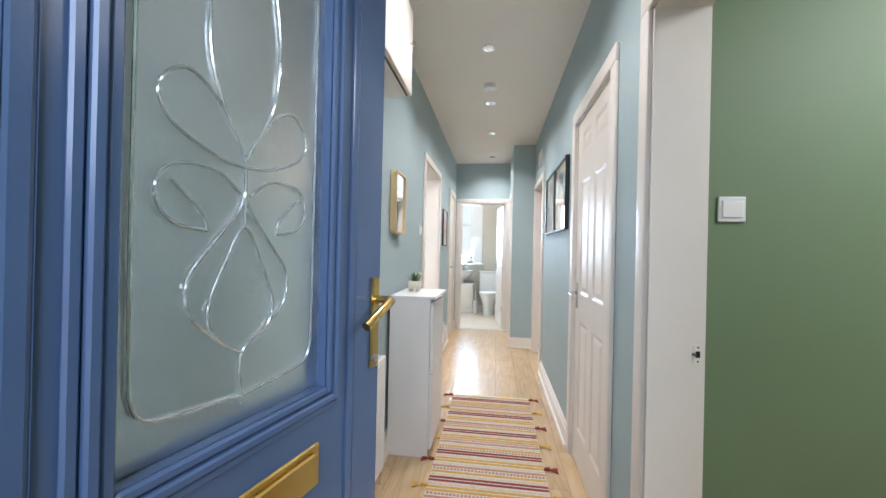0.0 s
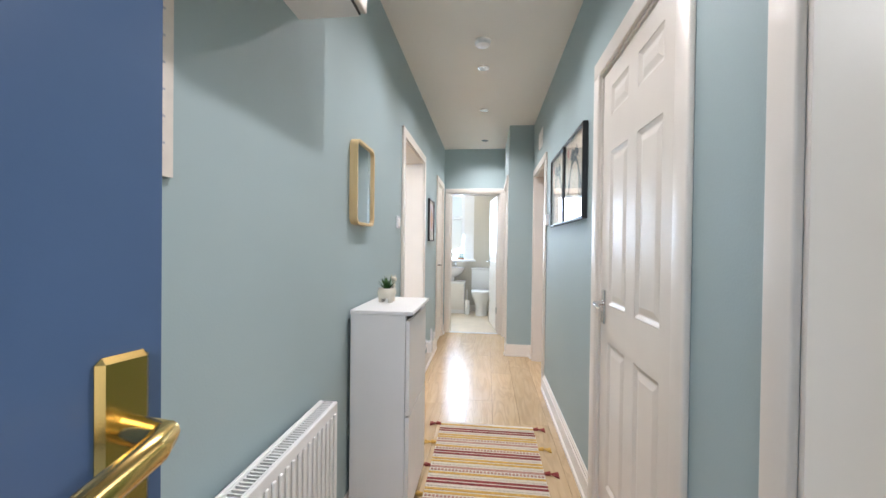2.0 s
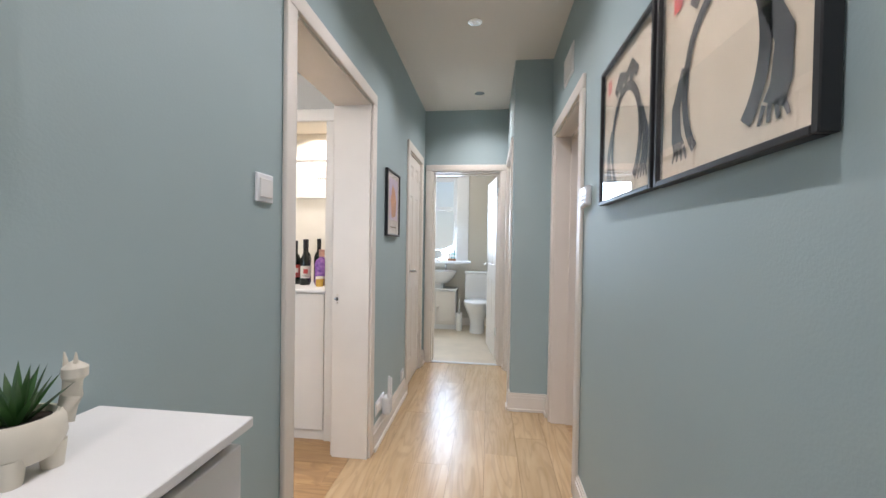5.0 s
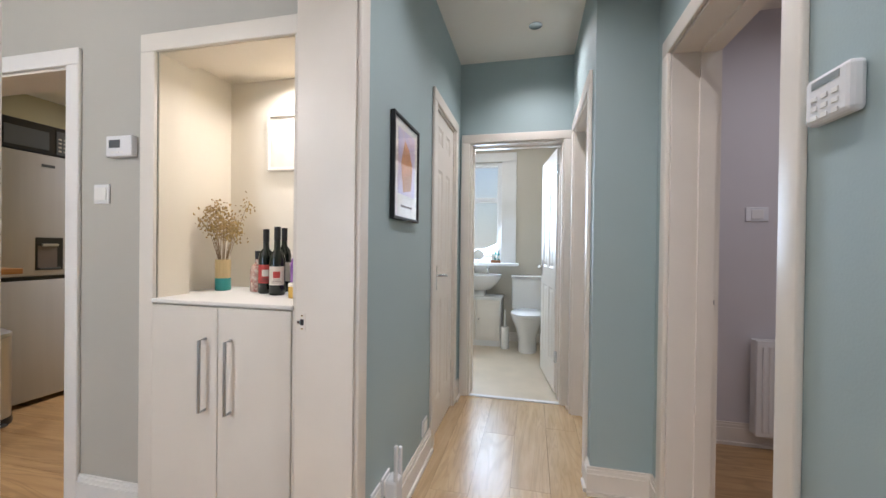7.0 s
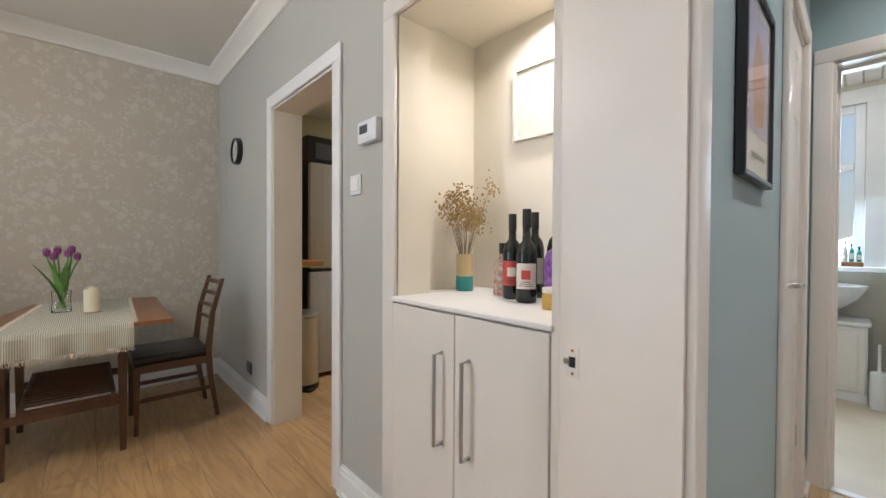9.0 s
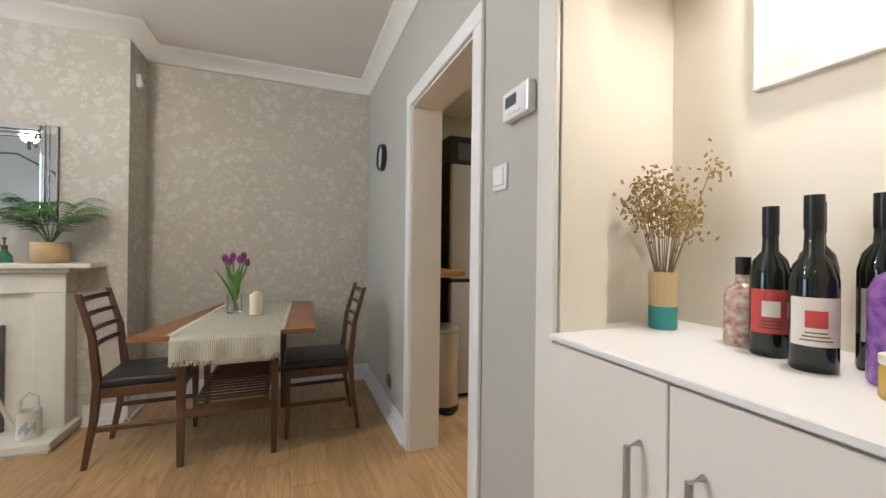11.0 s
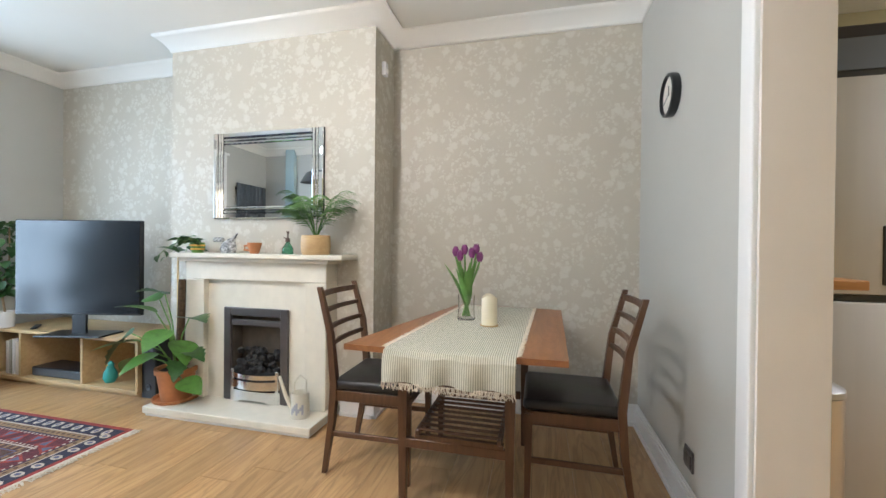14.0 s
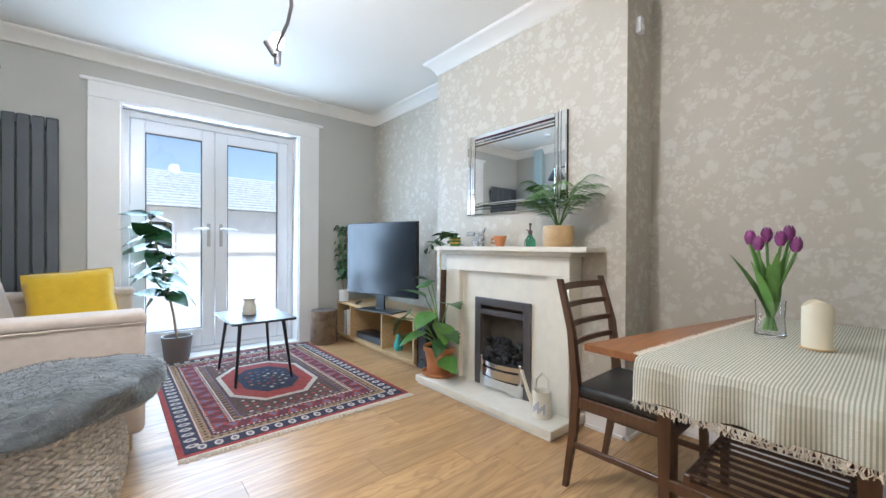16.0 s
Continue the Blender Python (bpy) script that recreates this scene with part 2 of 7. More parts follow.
M["terracotta"] = mat("terracotta", (0.52, 0.20, 0.075), 0.7, vary=0.12, scale=16, bump=0.08, bscale=120)
M["leaf"] = mat("leaf_green", (0.045, 0.13, 0.03), 0.38, vary=0.25, scale=18)
M["leaf2"] = mat("fresh_leaf_green", (0.10, 0.24, 0.04), 0.4, vary=0.2, scale=18)
M["rubberleaf"] = mat("dark_rubber_leaf", (0.028, 0.095, 0.032), 0.24, vary=0.25, scale=18)
M["soil"] = mat("potting_soil", (0.035, 0.024, 0.016), 0.95, vary=0.3, scale=40, bump=0.4, bscale=80)
M["oak"] = wood("pale_oak_veneer", (0.56, 0.39, 0.20), (0.48, 0.32, 0.15), 0.42, "y", 4, 0, 0.2)
M["cork"] = mat("moss_pole_fibre", (0.10, 0.055, 0.025), 0.95, vary=0.3, scale=60, bump=0.6, bscale=120)
M["linen"] = mat("beige_linen", (0.57, 0.48, 0.40), 0.9, vary=0.05, scale=30, bump=0.12, bscale=420, sheen=0.2)
M["mustard"] = mat("mustard_cotton", (0.66, 0.42, 0.02), 0.9, vary=0.06, scale=20, bump=0.15, bscale=300, sheen=0.2)
M["fur"] = mat("grey_fleece", (0.115, 0.13, 0.135), 0.95, vary=0.25, scale=16, bump=0.8, bscale=60, sheen=0.5)
M["rope"] = mat("woven_rope", (0.58, 0.53, 0.45), 0.9, vary=0.2, scale=50, bump=0.4, bscale=120)
M["stripe"] = mat("woven_cotton", (0.62, 0.58, 0.48), 0.95, vary=0.06, scale=40, bump=0.2, bscale=300)
def striped(m, pitch, dark):
    t = m.node_tree
    n, k = t.nodes, t.links
    b = n["Principled BSDF"]
    src = b.inputs["Base Color"].links[0].from_socket
    tc = next(x for x in n if x.type == "TEX_COORD")
    sp = n.new("ShaderNodeSeparateXYZ")
    k.new(tc.outputs["Object"], sp.inputs[0])
    a = n.new("ShaderNodeMath")
    a.operation = "MULTIPLY"
    a.inputs[1].default_value = 2 * math.pi / pitch
    k.new(sp.outputs["Y"], a.inputs[0])
    c = n.new("ShaderNodeMath")
    c.operation = "SINE"
    k.new(a.outputs[0], c.inputs[0])
    r = n.new("ShaderNodeMapRange")
    r.inputs["From Min"].default_value, r.inputs["From Max"].default_value = -0.2, 0.4
    k.new(c.outputs[0], r.inputs["Value"])
    mx = n.new("ShaderNodeMix")
    mx.data_type = "RGBA"
    mx.inputs[7].default_value = (*dark, 1)
    k.new(r.outputs[0], mx.inputs[0])
    k.new(src, mx.inputs[6])
    k.new(mx.outputs[2], b.inputs["Base Color"])


striped(M["stripe"], 0.0078, (0.30, 0.31, 0.24))
M["sagecloth"] = mat("sage_striped_thread", (0.24, 0.25, 0.19), 0.95, vary=0.1, scale=40)
M["ivory"] = mat("ivory_ceramic", (0.70, 0.65, 0.54), 0.45, vary=0.05, scale=20)
M["wax"] = mat("ivory_wax", (0.82, 0.74, 0.56), 0.5, vary=0.04, scale=12)
M["porcelain"] = mat("white_porcelain", (0.82, 0.81, 0.79), 0.12, vary=0.01)
M["purple"] = mat("purple_petal", (0.30, 0.05, 0.22), 0.5, vary=0.25, scale=30)
M["stem"] = mat("tulip_stem_green", (0.14, 0.30, 0.06), 0.45, vary=0.15, scale=20)
M["dried"] = mat("dried_flower_gold", (0.60, 0.42, 0.18), 0.9, vary=0.3, scale=40)
M["twig"] = mat("dried_stem", (0.36, 0.25, 0.15), 0.9, vary=0.2, scale=30)
M["bottle"] = mat("dark_wine_glass", (0.008, 0.012, 0.008), 0.08, vary=0.1)
M["red"] = mat("red_label", (0.52, 0.06, 0.05), 0.6, vary=0.1)
M["paperw"] = mat("paper_label", (0.74, 0.68, 0.60), 0.7, vary=0.05, scale=30)
M["teal"] = mat("teal_glaze", (0.03, 0.30, 0.28), 0.4, vary=0.06)
M["coal"] = mat("ceramic_coal", (0.035, 0.033, 0.032), 0.9, vary=0.3, scale=30, bump=0.5, bscale=60)
M["brick"] = mat("firebox_lining", (0.10, 0.08, 0.06), 0.9, vary=0.2, scale=12)
M["screen"] = mat("tv_screen", (0.006, 0.008, 0.012), 0.2, vary=0.0)
M["worktop"] = wood("oak_worktop", (0.47, 0.23, 0.08), (0.38, 0.18, 0.06), 0.4, "y", 4, 0, 0.2)
M["greytile"] = mat("sage_grey_tile", (0.22, 0.26, 0.24), 0.15, vary=0.08, random_tint=0.1)
M["grout"] = mat("pale_grout", (0.62, 0.60, 0.55), 0.8)
M["stump"] = mat("sawn_log_bark", (0.20, 0.13, 0.075), 0.85, vary=0.25, scale=14, bump=0.4, bscale=30)
M["taupe"] = mat("taupe_pot", (0.16, 0.13, 0.115), 0.5, vary=0.08)
M["amber"] = clear("green_glass", (0.10, 0.42, 0.26), 0.05)
M["ink"] = mat("ink_brown", (0.10, 0.06, 0.045), 0.7, vary=0.1)


# ---- mesh helpers ----
def box(bm, x0, x1, y0, y1, z0, z1, bevel=0.0, seg=1):
    r = bmesh.ops.create_cube(bm, size=1, matrix=Matrix.Translation(((x0 + x1) / 2, (y0 + y1) / 2, (z0 + z1) / 2)) @ Matrix.Diagonal((x1 - x0, y1 - y0, z1 - z0, 1)))
    if bevel:
        es = list({e for v in r["verts"] for e in v.link_edges})
        bmesh.ops.bevel(bm, geom=es, offset=bevel, segments=seg, affect="EDGES", profile=0.5)
    return bm


def cube(*a, **k):
    return box(bmesh.new(), *a, **k)


def rod(bm, p, q, r0, r1=None, n=12):
    p, q = Vector(p), Vector(q)
    d = q - p
    m = Matrix.Translation((p + q) / 2) @ d.to_track_quat("Z", "Y").to_matrix().to_4x4()
    bmesh.ops.create_cone(bm, cap_ends=True, segments=n, radius1=r0, radius2=r0 if r1 is None else r1, depth=d.length, matrix=m)
    return bm


def tube(bm, pts, r, n=8, taper=None):
    """A round tube along points."""
    pts = [Vector(p) for p in pts]
    rings = []
    up = Vector((0.13, 0.21, 0.97))
    for i, p in enumerate(pts):
        d = (pts[min(i + 1, len(pts) - 1)] - pts[max(i - 1, 0)]).normalized()
        a = d.cross(up)
        if a.length < 0.05:
            a = d.cross(Vector((1, 0, 0)))
        a.normalize()
        b = d.cross(a)
        rr = r if taper is None else r + (taper - r) * i / (len(pts) - 1)
        rings.append([bm.verts.new(p + rr * (math.cos(t) * a + math.sin(t) * b)) for t in [2 * math.pi * j / n for j in range(n)]])
    for u, v in zip(rings, rings[1:]):
        for j in range(n):
            bm.faces.new((u[j], u[(j + 1) % n], v[(j + 1) % n], v[j]))
    bm.faces.new(rings[0])
    bm.faces.new(rings[-1][::-1])
    return bm


def lathe(bm, profile, n=24, at=(0, 0, 0)):
    """Turns a profile of (radius, height) round the z axis."""
    at = Vector(at)
    rings = []
    for r, z in profile:
        rings.append([bm.verts.new(at + Vector((r * math.cos(2 * math.pi * j / n), r * math.sin(2 * math.pi * j / n), z))) for j in range(n)])
    for u, v in zip(rings, rings[1:]):
        for j in range(n):
            bm.faces.new((u[j], u[(j + 1) % n], v[(j + 1) % n], v[j]))
    bm.faces.new(rings[0][::-1])
    bm.faces.new(rings[-1])
    return bm


def slab(bm, pts, z0, z1):
    """A flat plate from an outline of (x, y)."""
    a = [bm.verts.new((x, y, z0)) for x, y in pts]
    b = [bm.verts.new((x, y, z1)) for x, y in pts]
    bm.faces.new(a[::-1])
    bm.faces.new(b)
    for i in range(len(pts)):
        j = (i + 1) % len(pts)
        bm.faces.new((a[i], a[j], b[j], b[i]))
    return bm


def roundrect(w, h, r, n=6):
    pts = []
    for cx, cy, a0 in ((w / 2 - r, h / 2 - r, 0), (-w / 2 + r, h / 2 - r, 90), (-w / 2 + r, -h / 2 + r, 180), (w / 2 - r, -h / 2 + r, 270)):
        for i in range(n + 1):
            a = radians(a0 + 90 * i / n)
            pts.append((cx + r * math.cos(a), cy + r * math.sin(a)))
    return pts


def turned(bm, m):
    bmesh.ops.transform(bm, matrix=m, verts=bm.verts)
    return bm


def mesh_of(name, bm, material, smooth=False):
    bmesh.ops.recalc_face_normals(bm, faces=bm.faces)
    me = bpy.data.meshes.new(name)
    bm.to_mesh(me)
    bm.free()
    me.materials.append(M[material])
    if smooth:
        for p in me.polygons:
            p.use_smooth = True
        me.set_sharp_from_angle(angle=radians(smooth if smooth > 1 else 38))
    return me


def part(name, bm, material, parent, label="", smooth=False):
    ob = new(name, mesh_of(name, bm, material, smooth))
    ob.parent = parent
    if label:
        ob["label"] = label
    return ob


def thing(name, label, category, m=None, group="", kind=""):
    ob = tagged(new(name), label, category, group, kind)
    ob.empty_display_size = 0.1
    ob.matrix_world = m or Matrix()
    return ob


def solid(name, bm, material, label, category, m=None, group="", kind="", smooth=False):
    ob = tagged(new(name, mesh_of(name, bm, material, smooth)), label, category, group, kind)
    if m:
        ob.matrix_world = m
    return ob


def setting(name, bm, material, label=""):
    return solid(name, bm, material, label, "", kind="structure")


def pull(ob, shift):
    ob.location = shift
    return ob


# ---- structure ----
LX, RX, KY, FX, BX, SY, CZ, EY = -0.625, 0.50, 4.40, -4.258, -3.93, -0.455, 2.61, 6.085


def wall_x(name, x0, x1, y0, y1, holes, material, z1=CZ, label=""):
    """A wall along y, with openings (ya, yb, za, zb)."""
    bm = bmesh.new()
    at = y0
    for a, b, za, zb in sorted(holes):
        if a > at:
            box(bm, x0, x1, at, a, 0, z1)
        if za > 0:
            box(bm, x0, x1, a, b, 0, za)
        if zb < z1:
            box(bm, x0, x1, a, b, zb, z1)
        at = b
    if at < y1:
        box(bm, x0, x1, at, y1, 0, z1)
    return setting(name, bm, material, label)


def wall_y(name, y0, y1, x0, x1, holes, material, z1=CZ, label=""):
    bm = bmesh.new()
    at = x0
    for a, b, za, zb in sorted(holes):
        if a > at:
            box(bm, at, a, y0, y1, 0, z1)
        if za > 0:
            box(bm, a, b, y0, y1, 0, za)
        if zb < z1:
            box(bm, a, b, y0, y1, zb, z1)
        at = b
    if at < x1:
        box(bm, at, x1, y0, y1, 0, z1)
    return setting(name, bm, material, label)


# hall
wall_x("wall_hall_left", -0.72, LX, 0.1, 6.10, [(3.352, 4.235, 0, 2.03), (5.28, 5.86, 0, 2.02)], "sage", label="sage blue-green painted hall wall")
wall_x("wall_hall_right", RX, 0.60, 0.1, 5.03, [(0.42, 1.265, 0, 2.03), (1.685, 2.42, 0, 2.03), (4.09, 4.86, 0, 2.0)], "sage")
wall_x("wall_hall_pier", 0.226, 0.60, 5.03, 5.11, [], "sage")
wall_x("wall_hall_end_side", 0.226, 0.33, 5.11, 6.10, [(5.19, 5.93, 0, 2.0)], "sage")
wall_y("wall_hall_end", EY, 6.2, LX - 0.095, 0.60, [(-0.545, 0.165, 0, 1.985)], "sage")
wall_y("wall_bathroom_front", 6.2, 6.26, -1.5, 0.95, [(-0.545, 0.165, 0, 1.985)], "bathwall")
wall_y("wall_entrance", -0.05, 0.1, -0.9, 0.9, [(-0.485, 0.27, 0, 2.1)], "sage")
setting("ceiling_hall", cube(-0.72, 0.6, 0.0, 6.2, CZ, CZ + 0.1), "ceil", "off-white hall ceiling")
# room behind the green door opening
wall_y("wall_front_room_north", 1.37, 1.47, 0.665, 3.2, [], "green", label="dark green painted wall")
wall_x("wall_front_room_west", 0.60, 0.665, -1.3, 1.47, [(0.42, 1.265, 0, 2.03)], "green")
wall_x("wall_front_room_east", 3.2, 3.3, -1.3, 1.47, [], "green")
wall_y("wall_front_room_south", -1.4, -1.3, 0.6, 3.3, [], "green")
setting("ceiling_front_room", cube(0.6, 3.3, -1.4, 1.47, CZ, CZ + 0.1), "ceil")
# room behind the far hall doorway
wall_x("wall_bedroom_west", 0.60, 0.68, 3.1, 6.2, [(4.09, 4.86, 0, 2.0)], "lilac")
wall_y("wall_bedroom_north", 5.75, 5.85, 0.68, 2.8, [], "lilac", label="pale lilac-white painted wall")
wall_x("wall_bedroom_east", 2.8, 2.9, 3.0, 5.85, [], "lilac")
wall_y("wall_bedroom_south", 3.0, 3.1, 0.60, 2.9, [], "lilac")
setting("ceiling_bedroom", cube(0.60, 2.9, 3.0, 5.85, CZ, CZ + 0.1), "ceil")
wall_x("wall_store_back", 0.52, 0.60, 5.11, 6.1, [], "cream")
# closet behind the hall cupboard door
wall_x("wall_closet_back", -0.80, -0.725, 4.95, 6.2, [], "cream")
# living room
wall_x("wall_living_east", -0.83, -0.72, SY, 4.95, [(3.352, 4.235, 0, 2.03)], "grey", label="warm grey painted wall")
wall_y("wall_kitchen_side", KY, 4.555, FX, -0.83, [(-2.925, -2.115, 0, 1.97), (-1.62, -0.945, 0.0, 1.99)], "grey", label="warm grey painted wall")
wall_x("wall_fireplace_side", FX - 0.1, FX, SY - 0.2, 4.58, [], "paper", label="beige wallpaper with silvery floral pattern")
setting("chimney_breast", cube(FX, BX, 1.157, 2.765, 0, CZ), "paper", "beige floral wallpapered chimney breast")
wall_y("wall_patio_side", SY - 0.22, SY, FX, -0.72, [(-3.33, -1.86, 0, 2.22)], "grey")
setting("ceiling_living", cube(FX, -0.72, SY - 0.2, 4.58, CZ, CZ + 0.1), "ceil", "off-white living room ceiling")
# drinks niche
nb = bmesh.new()
box(nb, -1.70, -1.68, 4.555, 4.93, 0, 2.2)
box(nb, -0.945, -0.84, 4.555, 4.93, 0, 2.2)
box(nb, -1.68, -0.945, 4.88, 4.93, 0, 2.2)
box(nb, -1.68, -0.945, 4.555, 4.88, 2.05, 2.2)
box(nb, -1.62, -1.614, 4.402, 4.555, 0.942, 1.984)
box(nb, -0.951, -0.945, 4.402, 4.555, 0.942, 1.984)
box(nb, -1.62, -0.945, 4.402, 4.555, 1.984, 1.99)
setting("niche_lining", nb, "cream", "cream painted niche lining")
# kitchen
wall_x("wall_kitchen_west", -4.36, FX + 0.01, 4.58, 7.6, [], "olive", label="olive painted kitchen wall")
wall_y("wall_kitchen_north", 7.6, 7.7, FX, -1.68, [], "olive")
wall_x("wall_kitchen_east", -1.78, -1.685, 4.58, 7.6, [], "olive")
setting("ceiling_kitchen", cube(-4.36, -1.68, 4.58, 7.7, 2.42, 2.5), "ceil")
wall_y("wall_kitchen_south", 4.557, 4.573, FX, -1.78, [(-2.925, -2.115, 0, 1.97)], "olive", z1=2.42)
# bathroom
wall_y("wall_bathroom_back", 8.0, 8.15, -1.6, 1.05, [(-1.05, -0.44, 0.98, 2.25)], "bathwall", z1=2.45, label="beige painted bathroom wall")
wall_x("wall_bathroom_left", -1.6, -1.5, 6.2, 8.0, [], "bathwall", z1=2.45)
wall_x("wall_bathroom_right", 0.95, 1.05, 6.2, 8.0, [], "bathwall", z1=2.45)
cl = bmesh.new()
for i in range(26):
    box(cl, -1.5 + i * 0.095, -1.5 + i * 0.095 + 0.09, 6.26, 8.0, 2.40, 2.44, 0.006)
box(cl, -1.6, 1.05, 6.2, 8.1, 2.44, 2.5)
setting("ceiling_bathroom", cl, "gloss", "white panelled bathroom ceiling")
# floors below the boards
setting("floor_living", cube(-4.36, -0.725, SY - 0.25, 8.1, -0.1, -0.012), "seam", "warm oak laminate floor")
setting("floor_hall", cube(-0.725, 3.3, -1.4, 6.1, -0.1, -0.012), "seam", "light oak laminate floor")
setting("floor_bathroom", cube(-1.6, 1.05, 6.1, 8.1, -0.1, 0.0), "vinyl", "pale stone-effect bathroom floor")
setting("ground", cube(-60, 60, -60, 60, -0.3, -0.15), "grout", "pale paved ground outside")
fl_front = setting("floor_front_room", cube(0.60, 3.2, -1.3, 1.37, -0.012, 0), "boardh")
fl_bed = setting("floor_bedroom", cube(0.60, 2.8, 3.1, 5.75, -0.012, 0.0), "board")
setting("step_entrance", cube(-0.9, 0.6, -1.3, -0.0, -0.1, -0.012), "grout")


def casing(name, along, plane, sgn, a, b, top, width=0.075, proud=0.018, mat_="gloss", base=0.0):
    """A door casing on one face of a wall: two uprights and a head with rounded edges."""
    ob = thing(name, "white gloss painted door casing", "", kind="structure")
    p0, p1 = sorted((plane, plane + sgn * proud))

    def put(nm, u0, u1, z0, z1, v0, v1):
        bm = cube(*((u0, u1, v0, v1) if along == "x" else (v0, v1, u0, u1)), z0, z1, bevel=0.005, seg=3)
        part(nm, bm, mat_, ob, smooth=True)

    put("upright", a - width, a, base, top, p0, p1)
    put("upright", b, b + width, base, top, p0, p1)
    put("head", a - width, b + width, top, top + width, p0, p1)
    return ob


def lining(name, along, a, b, p0, p1, top, stop=None, mat_="gloss"):
    """The boards that line an opening."""
    ob = thing(name, "white gloss painted door lining", "", kind="structure")
    t = 0.012

    def put(nm, u0, u1, z0, z1, v0=p0, v1=p1):
        part(nm, cube(*((u0, u1, v0, v1) if along == "x" else (v0, v1, u0, u1)), z0, z1), mat_, ob)

    put("jamb", a, a + t, 0, top - t)
    put("jamb", b - t, b, 0, top - t)
    put("head", a, b, top - t, top)
    if stop:
        s0, s1 = stop
        put("stop", a + t, a + t + 0.012, 0, top - t - 0.012, s0, s1)
        put("stop", b - t - 0.012, b - t, 0, top - t - 0.012, s0, s1)
        put("stop", a + t, b - t, top - t - 0.012, top - t, s0, s1)
    return ob


lining("door_lining_living", "y", 3.352, 4.235, -0.832, LX + 0.002, 2.03)
casing("trim_living_hall_side", "y", LX, 1, 3.352, 4.235, 2.03, 0.066)
casing("trim_living_room_side", "y", -0.83, -1, 3.352, 4.235, 2.03, 0.066)
lining("door_lining_front_room", "y", 0.42, 1.265, RX - 0.002, 0.667, 2.03)
casing("trim_front_room", "y", RX, -1, 0.42, 1.265, 2.03, 0.07)
lining("door_lining_store", "y", 1.685, 2.42, RX - 0.002, 0.60, 2.03)
casing("trim_store", "y", RX, -1, 1.685, 2.42, 2.03, 0.075)
lining("door_lining_bedroom", "y", 4.09, 4.86, RX - 0.002, 0.682, 2.0, (0.6, 0.66))
casing("trim_bedroom", "y", RX, -1, 4.09, 4.86, 2.0, 0.07)
lining("door_lining_end_side", "y", 5.19, 5.93, 0.224, 0.332, 2.0, (0.29, 0.33))
casing("trim_end_side", "y", 0.226, -1, 5.19, 5.93, 2.0, 0.07)
lining("door_lining_closet", "y", 5.28, 5.86, -0.722, LX + 0.002, 2.02)
casing("trim_closet", "y", LX, 1, 5.28, 5.86, 2.02, 0.07)
lining("door_lining_bathroom", "x", -0.545, 0.165, EY - 0.002, 6.262, 1.985, (6.17, 6.22))
casing("trim_bathroom", "x", EY, -1, -0.545, 0.165, 1.985, 0.065)
setting("trim_bathroom_threshold", cube(-0.53, 0.15, 6.075, 6.115, 0.0, 0.01, bevel=0.003), "upvc", "white threshold strip between hall and bathroom floor")
lining("door_lining_kitchen", "x", -2.925, -2.115, KY - 0.002, 4.575, 1.97)
casing("trim_kitchen", "x", KY, -1, -2.925, -2.115, 1.97, 0.075, mat_="white")
lining("door_lining_entrance", "x", -0.485, 0.27, -0.052, 0.102, 2.1)
casing("trim_niche", "x", KY, -1, -1.62, -0.955, 1.985, 0.075, mat_="creamsatin", base=0.0)

# patio opening trim, with eared head
pt = thing("trim_patio", "white painted timber surround of the patio doors", "", kind="structure")
for a, b in ((-3.545, -3.33), (-1.86, -1.655)):
    part("upright", cube(a, b, SY, SY + 0.022, 0, 2.22, bevel=0.004), "white", pt)
part("head", cube(-3.545, -1.655, SY, SY + 0.024, 2.22, 2.37, bevel=0.004), "white", pt)
part("cap", cube(-3.59, -1.61, SY, SY + 0.03, 2.345, 2.375, bevel=0.006), "white", pt)
for a, b in ((-3.33, -3.318), (-1.872, -1.86)):
    part("reveal", cube(a, b, SY - 0.215, SY + 0.002, 0, 2.22), "white", pt)
part("reveal", cube(-3.33, -1.86, SY - 0.215, SY + 0.002, 2.21, 2.222), "white", pt)
part("threshold", cube(-3.33, -1.86, SY - 0.215, SY + 0.03, -0.012, 0.025, bevel=0.005), "white", pt)


def skirting(name, along, plane, sgn, spans, h=0.13, mat_="gloss"):
    ob = thing(name, "white gloss painted skirting board", "", kind="structure")
    for a, b in spans:
        bm = bmesh.new()
        for w, z0, z1 in ((0.018, 0, h - 0.03), (0.012, h - 0.03, h - 0.012), (0.007, h - 0.012, h), (0.03, 0, 0.018)):
            p0, p1 = sorted((plane, plane + sgn * w))
            box(bm, *((a, b, p0, p1) if along == "x" else (p0, p1, a, b)), z0, z1)
        part("board", bm, mat_, ob)
    return ob


skirting("baseboard_hall_left", "y", LX, 1, [(0.1, 3.286), (4.302, 5.21), (5.93, 6.1)])
skirting("baseboard_hall_right", "y", RX, -1, [(0.1, 0.35), (1.335, 1.61), (2.495, 4.02), (4.93, 5.03)])
skirting("baseboard_pier", "x", 5.03, -1, [(0.21, 0.5)])
skirting("baseboard_pier_side", "y", 0.226, -1, [(5.03, 5.12), (6.0, 6.1)])
skirting("baseboard_kitchen_side", "x", KY, -1, [(FX, -3.0), (-2.04, -1.695)], mat_="white")
skirting("baseboard_fireplace_side", "y", FX, 1, [(SY, 1.157), (2.765, KY)], mat_="white")
skirting("baseboard_breast", "y", BX, 1, [(1.157, 1.33), (2.545, 2.765)], mat_="white")
skirting("baseboard_breast_side", "x", 2.765, 1, [(FX, BX + 0.018)], mat_="white")
